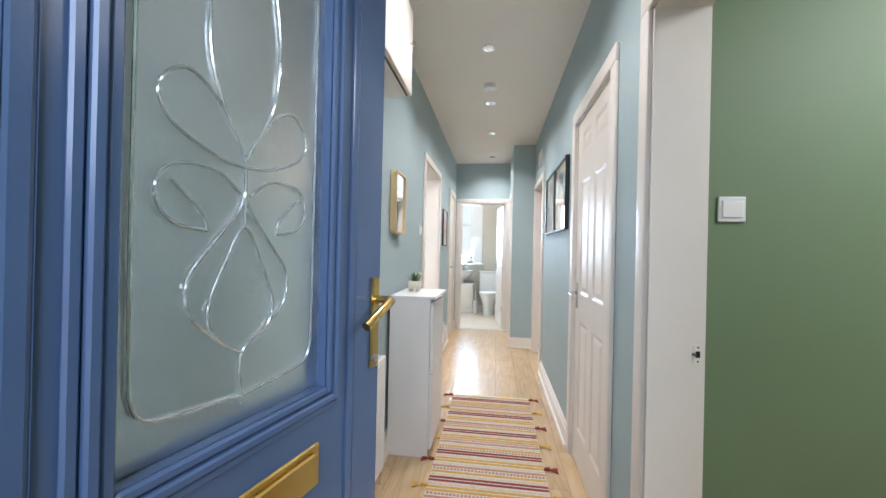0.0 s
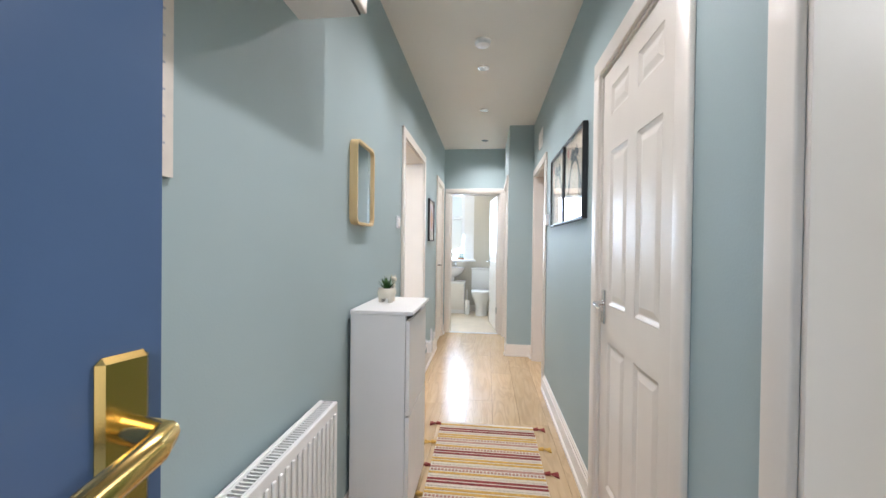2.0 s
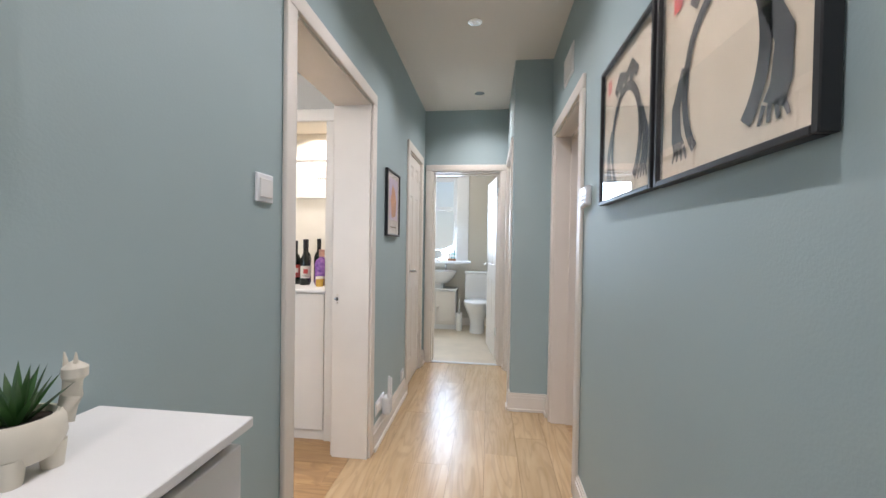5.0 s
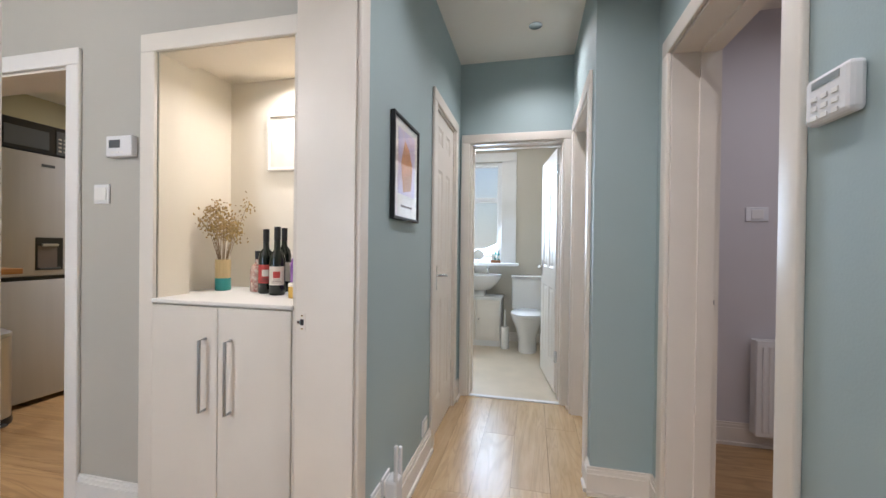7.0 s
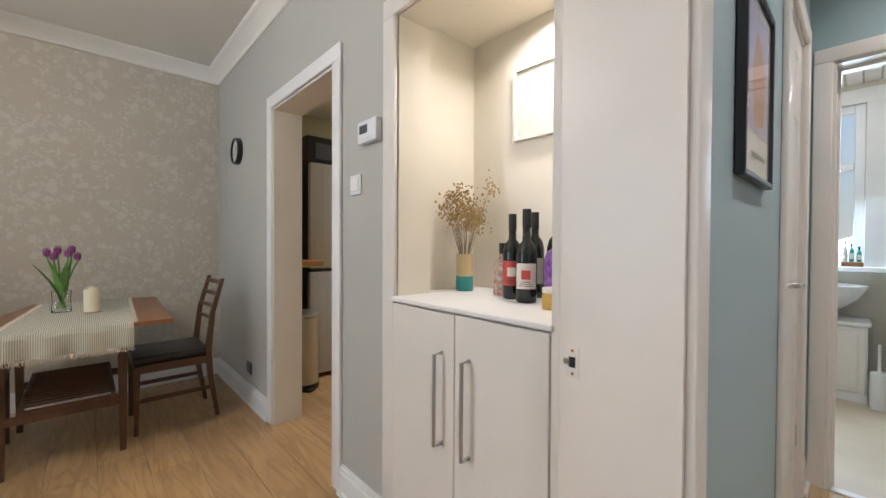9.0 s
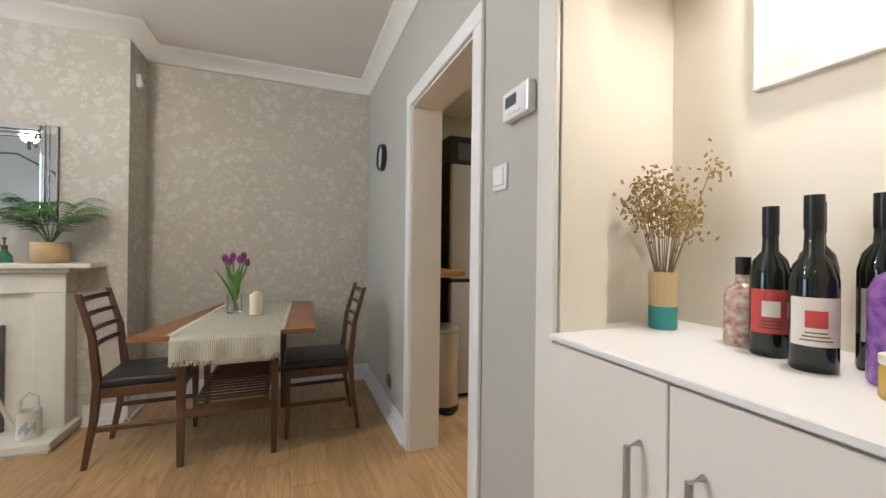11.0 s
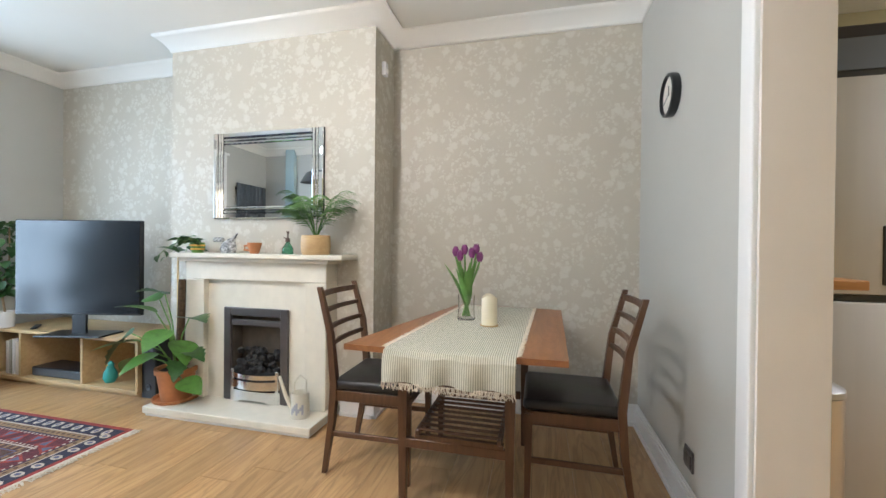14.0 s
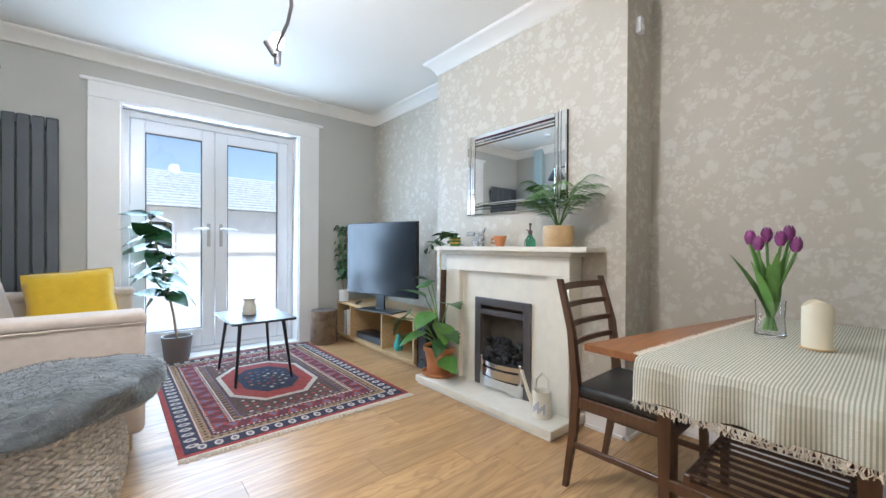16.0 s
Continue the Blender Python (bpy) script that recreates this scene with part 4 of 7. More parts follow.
for k, (yy, w, zz) in enumerate(((2.90, 0.51, 1.648), (3.418, 0.485, 1.65))):
    p, a = picture("framed_print", pose(RX - 0.002, yy, zz, 0, 0, 90), w, 0.505, "black framed ink print of a round dark form on cream paper")
    arc = [(0.13 * math.cos(t), -0.06 + 0.17 * math.sin(t)) for t in [radians(-50 + 280 * i / 28) for i in range(29)]]
    part("ink_outline", brush(arc, 0.012, 0.016), "inkgrey", a)
    part("ink_back", brush([(-0.1, 0.12), (-0.05, 0.165), (0.0, 0.14), (0.06, 0.165), (0.1, 0.12)], 0.016, 0.022), "inkgrey", a)
    for s in (-1, 1):
        part("ink_limb", brush([(s * 0.13, 0.0), (s * 0.17, -0.08), (s * 0.165, -0.15), (s * 0.15, -0.18)], 0.018, 0.026), "inkgrey", a)
        for q in range(4):
            part("ink_toe", brush([(s * 0.15 + (q - 1.5) * 0.014, -0.175), (s * 0.15 + (q - 1.5) * 0.022, -0.205)], 0.006, 0.004), "inkgrey", a)
        part("ink_spot", flat([(s * 0.05 + 0.02 * math.cos(t), 0.13 + 0.02 * math.sin(t)) for t in [radians(30 * i) for i in range(12)]]), "inkgrey", a)
    part("seal_mark", flat([(0.15, 0.15), (0.19, 0.15), (0.19, 0.20), (0.15, 0.20)]), "red", a, "small red seal mark")
    a.data.materials[0] = M["tan"]

p, a = picture("framed_poster", pose(LX + 0.002, 4.715, 1.508, 0, 0, -90), 0.35, 0.442, "black framed pastel poster with white mount", depth=0.02)
part("poster_image", cube(-0.115, 0.115, 0.011, 0.0125, -0.11, 0.17), "lavender", a)
part("poster_shape", flat([(-0.06, -0.08), (0.05, -0.1), (0.08, 0.02), (0.03, 0.13), (-0.03, 0.1), (-0.08, 0.03)], 0.0135), "orange", a)
part("caption_bar", flat([(-0.08, -0.165), (0.08, -0.165), (0.08, -0.155), (-0.08, -0.155)]), "ink", a)

# vent, keypad, smoke alarm, downlights
vt = thing("air_vent", "white louvred air vent high on the wall", "vent", pose(RX, 4.435, 2.29, 0, 0, 90))
part("frame", cube(-0.125, 0.125, 0, 0.006, -0.085, 0.085, bevel=0.002), "white", vt)
for i in range(8):
    part("slat", turned(cube(-0.11, 0.11, -0.001, 0.006, -0.007, 0.007), pose(0, 0.007, -0.066 + i * 0.019, 25)), "white", vt)
kp = thing("alarm_keypad", "white wireless alarm keypad on the hall wall", "keypad", pose(RX, 3.93, 1.467, 0, 0, 90))
part("case", cube(-0.058, 0.058, 0, 0.028, -0.046, 0.046, bevel=0.009, seg=2), "upvc", kp)
part("display", cube(-0.035, 0.035, 0.028, 0.0295, 0.022, 0.036), "steel", kp)
for i in range(3):
    for j in range(3):
        part("button", cube(-0.035 + i * 0.027, -0.019 + i * 0.027, 0.028, 0.031, -0.04 + j * 0.018, -0.03 + j * 0.018, bevel=0.001), "white", kp)
sm = thing("smoke_alarm", "round white smoke alarm on the ceiling", "smoke alarm", pose(-0.06, 3.18, CZ, 180))
part("body", lathe(bmesh.new(), [(0.05, 0), (0.052, 0.018), (0.046, 0.03), (0.02, 0.036)], 28), "upvc", sm, smooth=True)
part("base", lathe(bmesh.new(), [(0.056, 0), (0.056, 0.008)], 28), "white", sm)
M["bulb"] = glow("lit_lamp", (1, 0.95, 0.86), 18)
first = thing("downlight", "recessed ceiling spotlight with chrome ring, lit", "ceiling light", pose(-0.057, SPOT_Y[0], CZ, 180), group="hall downlights")
part("ring", lathe(bmesh.new(), [(0.030, 0.001), (0.042, 0.0), (0.043, 0.004), (0.031, 0.006)], 24), "chrome", first, smooth=True)
part("lens", lathe(bmesh.new(), [(0.030, 0.0005), (0.030, 0.003)], 20), "bulb", first)
for s_ in SPOT_Y[1:]:
    copy_thing(first, pose(-0.057, s_, CZ, 180))

# striped runner with tassels
M["rugred"] = mat("rust_wool", (0.30, 0.055, 0.045), 0.95, vary=0.2, scale=60, bump=0.5, bscale=200)
M["rugyel"] = mat("ochre_wool", (0.70, 0.42, 0.10), 0.95, vary=0.15, scale=60, bump=0.5, bscale=200)
M["rugcream"] = mat("cream_cotton", (0.72, 0.64, 0.52), 0.95, vary=0.1, scale=80, bump=0.5, bscale=200)
M["rugpink"] = mat("dusty_pink_wool", (0.55, 0.30, 0.24), 0.95, vary=0.15, scale=60, bump=0.5, bscale=200)
hr = thing("hall_runner", "striped cream, ochre and rust woven runner with tassels", "rug", pose(0.0, 1.15, 0))
part("weave", cube(-0.315, 0.315, 0, 2.12, 0.0005, 0.006, bevel=0.002), "rugcream", hr)
seq = ["rugred", "rugcream", "rugyel", "rugcream", "rugpink", "rugcream", "rugyel", "rugyel", "rugcream", "rugred"]
i = 0
yv = 0.02
while yv < 2.10:
    c = seq[i % len(seq)]
    if c != "rugcream":
        part("stripe", cube(-0.314, 0.314, yv, yv + 0.018, 0.0062, 0.0085, bevel=0.001), c, hr)
    else:
        bm = bmesh.new()
        for j in range(32):
            x = -0.30 + j * 0.0194
            box(bm, x - 0.006, x + 0.006, yv + 0.003, yv + 0.015, 0.006, 0.0105)
        part("bobble_band", bm, ("rugcream", "rugpink")[i % 4 == 1], hr)
    yv += 0.0285
    i += 1
for q in range(9):
    yy = 0.03 + q * 0.257
    for s in (-1, 1):
        bm = rod(bmesh.new(), (s * 0.315, yy, 0.008), (s * 0.345, yy + 0.003, 0.010), 0.008, 0.012, 8)
        for j in range(9):
            a = -0.5 + j * 0.125
            rod(bm, (s * 0.345, yy, 0.010), (s * 0.39, yy + a * 0.05, 0.005), 0.003, 0.004, 5)
        part("tassel", bm, "rugred" if q % 2 == 0 else "rugyel", hr)

# ---- drinks niche ----
dc = thing("drinks_cupboard", "white built-in cupboard with two doors and steel handles", "cupboard", pose(0, 0, 0))
part("counter", cube(-1.618, -0.947, 4.372, 4.878, 0.925, 0.942, bevel=0.003), "white", dc, "white counter of the niche")
for a, b_ in ((-1.618, -1.292), (-1.288, -0.957)):
    dd = part("door", cube(a, b_, 4.378, 4.396, 0.07, 0.918, bevel=0.002), "creamsatin", dc)
    hx = b_ - 0.055 if a < -1.3 else a + 0.062
    hh = tube(bmesh.new(), [(hx, 4.378, 0.79), (hx, 4.345, 0.79), (hx, 4.345, 0.50), (hx, 4.378, 0.50)], 0.0065, 8)
    part("handle", hh, "steel", dd, "brushed steel bar handle")
part("carcass", cube(-1.618, -0.947, 4.40, 4.878, 0.07, 0.924), "creamsatin", dc)
part("counter_end", cube(-1.679, -1.6185, 4.557, 4.878, 0.90, 0.942), "white", dc)
part("plinth", cube(-1.618, -0.947, 4.40, 4.42, 0.0, 0.07), "creamsatin", dc)
p, a = picture("framed_print", pose(-1.24, 4.878, 1.715, 0, 0, 180), 0.40, 0.30, "white framed pale print hanging in the niche", "gloss", 0.016, 0.02, glass=False)
for j in range(5):
    part("caption_bar", flat([(-0.02 - j * 0.018, -0.01), (-0.008 - j * 0.018, -0.01), (-0.01 - j * 0.018, 0.006), (-0.018 - j * 0.018, 0.004)]), "ink", a)

vs = thing("vase", "tall pale wood and teal vase with dried flowers", "vase", pose(-1.575, 4.715, 0.942))
part("upper_body", lathe(bmesh.new(), [(0.035, 0.062), (0.036, 0.155), (0.03, 0.155), (0.03, 0.09)], 24), "pine", vs, "pale wooden upper part", smooth=True)
part("lower_body", lathe(bmesh.new(), [(0.034, 0), (0.036, 0.004), (0.036, 0.062)], 24), "teal", vs, "teal painted lower part", smooth=True)
rnd = random.Random(11)
for i in range(22):
    a = rnd.random() * 6.28
    r = 0.02 + 0.10 * rnd.random() ** 0.7
    h = 0.27 + 0.14 * rnd.random()
    end = Vector((r * math.cos(a), r * math.sin(a) * 0.8, h + 0.02))
    part("stem", tube(bmesh.new(), [(0.008 * math.cos(a), 0.008 * math.sin(a), 0.1), end * 0.62 + Vector((0, 0, 0.03)), end], 0.0016, 5, 0.0009), "twig", vs)
    bm = bmesh.new()
    for j in range(34):
        c = end + Vector((rnd.gauss(0, 0.02), rnd.gauss(0, 0.02), rnd.gauss(-0.012, 0.026)))
        bmesh.ops.create_icosphere(bm, subdivisions=1, radius=0.0034 + 0.003 * rnd.random(), matrix=Matrix.Translation(c) @ Euler((rnd.uniform(0, 3), rnd.uniform(0, 3), 0)).to_matrix().to_4x4() @ Matrix.Diagonal((1.5, 0.8, 0.5, 1)))
    tagged(part("flower_head", bm, "dried", vs), kind="stuff")


def patch(r, z0, z1, half=62, face=-58, n=10):
    """A curved paper patch on a round bottle, turned towards the room."""
    bm = bmesh.new()
    rows = []
    for i in range(n + 1):
        a = radians(face - half + 2 * half * i / n)
        rows.append([bm.verts.new((q * math.cos(a), q * math.sin(a), z)) for q, z in ((r + 0.0002, z0), (r + 0.0012, z0), (r + 0.0012, z1), (r + 0.0002, z1))])
    for u, v in zip(rows, rows[1:]):
        for j in range(3):
            bm.faces.new((u[j], v[j], v[j + 1], u[j + 1]))
    return bm


def bottle(name, m, h, r, label, material="bottle", lab="paperw", cap="black", neck=0.34, lab2=None):
    b_ = thing(name, label, "bottle", m)
    s = h * (1 - neck)
    part("body", lathe(bmesh.new(), [(r * 0.9, 0), (r, 0.006), (r, s * 0.86), (r * 0.82, s), (r * 0.42, s + h * 0.06), (r * 0.36, h * 0.86)], 24), material, b_, smooth=True)
    part("cap", lathe(bmesh.new(), [(r * 0.40, h * 0.80), (r * 0.42, h * 0.81), (r * 0.42, h), (r * 0.3, h)], 18), cap, b_, smooth=True)
    part("label", patch(r, s * 0.25, s * 0.70), lab, b_, "printed paper label", smooth=True)
    if lab2:
        part("label_emblem", patch(r + 0.0008, s * 0.42, s * 0.58, 24), lab2, b_)
        for q in range(3):
            part("print_line", patch(r + 0.0008, s * (0.30 + 0.035 * q), s * (0.312 + 0.035 * q), 36 - 6 * q), "ink", b_)
    return b_


M["violet"] = mat("violet_glass", (0.10, 0.03, 0.22), 0.12, vary=0.5, scale=50, alt=(0.35, 0.16, 0.42))
M["floral"] = mat("floral_glass", (0.58, 0.50, 0.40), 0.15, vary=0.5, scale=75, alt=(0.30, 0.10, 0.09))
M["honey"] = mat("golden_jar", (0.62, 0.38, 0.08), 0.2, vary=0.1)
bottle("gin_bottle", pose(-1.375, 4.72, 0.942), 0.20, 0.036, "floral decorated clear glass bottle with black stopper", "floral", "floral", "black", 0.36)
bottle("wine_bottle", pose(-1.30, 4.68, 0.942), 0.305, 0.034, "dark wine bottle with red label", "bottle", "red", "black", 0.36, "paperw")
bottle("wine_bottle", pose(-1.265, 4.77, 0.942), 0.315, 0.034, "dark wine bottle with cream label", "bottle", "paperw", "black")
bottle("wine_bottle", pose(-1.21, 4.64, 0.942), 0.315, 0.035, "dark wine bottle with pale pink label", "bottle", "paperw", "black", 0.4, "red")
bottle("wine_bottle", pose(-1.16, 4.75, 0.942), 0.32, 0.035, "dark wine bottle with black cap", "bottle", "paperw", "black")
bottle("gin_bottle", pose(-1.10, 4.66, 0.942), 0.245, 0.046, "purple patterned glass spirit bottle", "violet", "violet", "rugpink", 0.3)
for xx, yy in ((-1.075, 4.575), (-1.03, 4.61)):
    j = thing("jar", "small golden preserve jar with white lid", "jar", pose(xx, yy, 0.942))
    part("glass", lathe(bmesh.new(), [(0.024, 0), (0.026, 0.004), (0.026, 0.045), (0.023, 0.05)], 18), "honey", j, smooth=True)
    part("lid", lathe(bmesh.new(), [(0.025, 0.05), (0.026, 0.051), (0.026, 0.064), (0.022, 0.066)], 18), "paperw", j, "white lid")

# thermostat
th = thing("thermostat", "white wall thermostat with grey display", "thermostat", pose(-1.795, KY, 1.59, 0, 0, 180))
part("case", cube(-0.07, 0.07, 0, 0.03, -0.045, 0.045, bevel=0.006, seg=2), "upvc", th)
part("display", cube(-0.01, 0.05, 0.03, 0.0312, -0.008, 0.026), "anthracite", th)
for i in range(3):
    part("button", cube(-0.03 + i * 0.025, -0.014 + i * 0.025, 0.03, 0.033, -0.032, -0.024, bevel=0.001), "white", th)

# ---- bathroom ----
wc = thing("toilet", "white close-coupled toilet with closed lid", "toilet", pose(-0.10, 7.99, 0, 0, 0, 180))


def oval(rx, ry, cy, z):
    return [(rx * math.cos(t), cy + ry * math.sin(t), z) for t in [2 * math.pi * i / 28 for i in range(28)]]


def loft(bm, loops, caps=True):
    L = [[bm.verts.new(p) for p in l] for l in loops]
    for u, v in zip(L, L[1:]):
        for i in range(len(u)):
            j = (i + 1) % len(u)
            bm.faces.new((u[i], u[j], v[j], v[i]))
    if caps:
        bm.faces.new(L[0][::-1])
        bm.faces.new(L[-1])
    return bm


part("pan", loft(bmesh.new(), [oval(0.105, 0.17, 0.40, 0), oval(0.10, 0.15, 0.40, 0.15), oval(0.13, 0.19, 0.40, 0.26), oval(0.175, 0.235, 0.42, 0.37), oval(0.18, 0.24, 0.42, 0.40)]), "porcelain", wc, smooth=60)
part("seat", loft(bmesh.new(), [oval(0.185, 0.245, 0.42, 0.402), oval(0.19, 0.25, 0.42, 0.412), oval(0.185, 0.245, 0.42, 0.425)]), "porcelain", wc, smooth=60)
part("lid", loft(bmesh.new(), [oval(0.185, 0.245, 0.42, 0.427), oval(0.19, 0.25, 0.42, 0.435), oval(0.17, 0.23, 0.42, 0.447)]), "porcelain", wc, smooth=60)
part("cistern", cube(-0.19, 0.19, 0.01, 0.19, 0.42, 0.80, bevel=0.02, seg=3), "porcelain", wc, smooth=True)
part("cistern_lid", cube(-0.2, 0.2, 0.005, 0.20, 0.80, 0.83, bevel=0.008, seg=2), "porcelain", wc, smooth=True)
part("flush_button", lathe(bmesh.new(), [(0.02, 0.83), (0.02, 0.836), (0.015, 0.838)], 18, (0, 0.1, 0)), "chrome", wc)
bs = thing("wash_basin", "white wall-hung wash basin with chrome taps", "basin", pose(-0.68, 7.99, 0, 0, 0, 180))
part("bowl", loft(bmesh.new(), [oval(0.14, 0.13, 0.20, 0.66), oval(0.22, 0.19, 0.22, 0.74), oval(0.265, 0.22, 0.225, 0.82), oval(0.27, 0.225, 0.225, 0.84), oval(0.24, 0.19, 0.235, 0.84), oval(0.18, 0.13, 0.24, 0.75)]), "porcelain", bs, smooth=60)
part("trap_cover", cube(-0.07, 0.07, 0.02, 0.25, 0.56, 0.68, bevel=0.02, seg=2), "porcelain", bs, smooth=True)
for x in (-0.09, 0.09):
    tp = tube(bmesh.new(), [(x, 0.07, 0.84), (x, 0.07, 0.90), (x, 0.10, 0.915), (x, 0.14, 0.90)], 0.011, 10)
    rod(tp, (x, 0.07, 0.90), (x, 0.07, 0.94), 0.018, 0.014)
    part("tap", tp, "chrome", bs, smooth=True)
uc = thing("basin_cabinet", "white cupboard with two doors under the basin", "cabinet", pose(-0.70, 7.99, 0, 0, 0, 180))
part("body", cube(-0.29, 0.29, 0.01, 0.33, 0.06, 0.555), "white", uc)
part("top", cube(-0.305, 0.305, 0.0, 0.35, 0.555, 0.58, bevel=0.004), "white", uc)
part("plinth", cube(-0.29, 0.29, 0.02, 0.335, 0, 0.06), "white", uc)
for a, b_ in ((-0.28, -0.005), (0.005, 0.28)):
    dd = part("door", cube(a, b_, 0.33, 0.348, 0.07, 0.545, bevel=0.003), "gloss", uc)
    part("door_panel", cube(a + 0.04, b_ - 0.04, 0.348, 0.353, 0.11, 0.505, bevel=0.002), "gloss", dd)
    xk = b_ - 0.03 if a < -0.1 else a + 0.03
    part("knob", rod(bmesh.new(), (xk, 0.35, 0.32), (xk, 0.372, 0.32), 0.010), "chrome", dd)
tb = thing("toilet_brush", "white toilet brush in its holder", "toilet brush", pose(-0.355, 7.60, 0))
part("holder", lathe(bmesh.new(), [(0.045, 0), (0.047, 0.01), (0.045, 0.25), (0.04, 0.255), (0.012, 0.257)], 20), "porcelain", tb, smooth=True)
part("handle", rod(bmesh.new(), (0, 0, 0.255), (0, 0, 0.45), 0.009), "white", tb)
bw = thing("window_bathroom", "white frosted window with small upper light", "", kind="structure")
for a, b_, z0, z1 in ((-1.05, -0.99, 0.98, 2.25), (-0.50, -0.44, 0.98, 2.25), (-0.99, -0.50, 0.98, 1.04), (-0.99, -0.50, 2.19, 2.25), (-0.99, -0.50, 1.74, 1.80)):
    part("window_frame", cube(a, b_, 8.03, 8.09, z0, z1, bevel=0.004), "upvc", bw)
for z0, z1 in ((1.04, 1.74), (1.80, 2.19)):
    g = part("pane", cube(-0.99, -0.50, 8.055, 8.061, z0, z1), "frost", bw, "frosted window glass")
    g.visible_shadow = False
part("window_sill", cube(-1.12, -0.22, 7.86, 8.03, 0.94, 0.978, bevel=0.006), "white", bw)
for a, b_ in ((-0.44, -0.26), (-1.2, -1.05)):
    part("window_casing", cube(a, b_, 7.978, 8.0, 0.978, 2.25, bevel=0.003), "white", bw)
part("window_casing", cube(-1.2, -0.26, 7.976, 8.0, 2.25, 2.36, bevel=0.003), "white", bw)
mk = thing("shaving_mirror", "small round vanity mirror on the window sill", "mirror", pose(-0.72, 7.93, 0.978))
part("rim", turned(lathe(bmesh.new(), [(0.066, -0.006), (0.07, 0), (0.066, 0.006)], 28), pose(0, 0, 0.10, 90)), "chrome", mk, smooth=True)
part("stand", rod(rod(bmesh.new(), (0, 0, 0), (0, 0, 0.008), 0.04), (0, 0, 0.006), (0, 0, 0.035), 0.006), "chrome", mk)
bx = thing("toiletry_tray", "brown wooden tray with small bottles on the sill", "tray", pose(-0.50, 7.92, 0.978))
part("tray", cube(-0.06, 0.06, -0.035, 0.035, 0, 0.035, bevel=0.003), "teak", bx)
for i, (x, hh_) in enumerate(((-0.04, 0.17), (-0.005, 0.15), (0.035, 0.12))):
    bottle("toiletry_bottle", pose(-0.50 + x, 7.92, 1.013), hh_, 0.014, "small clear blue toiletry bottle in the tray", "teal" if i else "paperw", "paperw", "black")

# ---- kitchen ----
fr = thing("fridge_freezer", "tall stainless steel fridge freezer with water dispenser", "fridge", pose(-4.16, 4.905, 0))
part("body", cube(0, 0.565, 0, 0.60, 0.03, 1.81, bevel=0.004), "black", fr, "dark grey side panels")
ud = part("upper_door", cube(0.57, 0.62, 0.0, 0.60, 0.925, 1.81, bevel=0.01, seg=2), "silver", fr, smooth=True)
part("lower_door", cube(0.57, 0.62, 0.0, 0.60, 0.035, 0.895, bevel=0.01, seg=2), "silver", fr, smooth=True)
dz = part("dispenser", cube(0.60, 0.6235, 0.215, 0.385, 0.965, 1.205, bevel=0.004), "black", ud, "black water dispenser frame")
part("recess_back", cube(0.6235, 0.6245, 0.228, 0.345, 0.985, 1.145), "taupe", dz)
part("grip_strip", cube(0.57, 0.612, 0.01, 0.57, 0.897, 0.922), "black", fr)
dr_ = part("dispenser_tap", cube(0.6235, 0.636, 0.25, 0.35, 1.14, 1.16, bevel=0.003), "steel", fr)
part("dispenser_tray", cube(0.6235, 0.632, 0.235, 0.365, 0.972, 0.985, bevel=0.002), "anthracite", fr)
part("name_badge", cube(0.62, 0.622, 0.25, 0.33, 1.72, 1.74), "anthracite", ud)
part("foot", cube(0.05, 0.5, 0.05, 0.53, 0, 0.03), "black", fr)
mw = thing("microwave", "black microwave oven standing on the fridge", "microwave", pose(-4.05, 4.905, 1.81))
part("body", cube(0, 0.45, 0, 0.465, 0.012, 0.235, bevel=0.008, seg=2), "black", mw)
part("door_window", cube(0.45, 0.455, 0.07, 0.33, 0.045, 0.18, bevel=0.002), "anthracite", mw)
part("control_panel", cube(0.45, 0.454, 0.375, 0.455, 0.025, 0.205, bevel=0.002), "anthracite", mw)
for i in range(4):
    for j in range(2):
        part("button", cube(0.454, 0.4555, 0.388 + j * 0.033, 0.408 + j * 0.033, 0.05 + i * 0.03, 0.062 + i * 0.03), "grey", mw)
part("feet", cube(0.03, 0.42, 0.03, 0.43, 0, 0.012), "black", mw)
bc = thing("base_cabinet", "white kitchen base cabinet with steel handle", "cabinet", pose(-4.25, 5.56, 0), group="kitchen units")
part("body", cube(0, 0.67, 0, 0.36, 0.12, 0.87), "white", bc)
dd = part("door", cube(0.67, 0.69, 0.003, 0.357, 0.125, 0.865, bevel=0.002), "gloss", bc)
part("handle", tube(bmesh.new(), [(0.69, 0.31, 0.80), (0.715, 0.31, 0.80), (0.715, 0.31, 0.65), (0.69, 0.31, 0.65)], 0.006, 8), "steel", dd)
part("plinth", cube(0, 0.63, 0, 0.36, 0, 0.12), "white", bc)
for k_ in range(1, 4):
    copy_thing(bc, pose(-4.25, 5.56 + 0.362 * k_, 0))
solid("worktop", cube(-4.255, -3.545, 5.555, 7.0, 0.872, 0.91, bevel=0.004), "worktop", "oiled oak kitchen worktop over the base units", "worktop")
wcab = thing("wall_cabinet", "white glossy kitchen wall cabinet", "cabinet", pose(-4.25, 5.50, 1.36))
part("body", cube(0, 0.32, 0, 0.36, 0, 0.66), "white", wcab)
dd = part("door", cube(0.32, 0.338, 0.002, 0.358, 0.002, 0.658, bevel=0.002), "gloss", wcab)
part("handle", tube(bmesh.new(), [(0.338, 0.32, 0.06), (0.36, 0.32, 0.06), (0.36, 0.32, 0.2), (0.338, 0.32, 0.2)], 0.006, 8), "steel", dd)
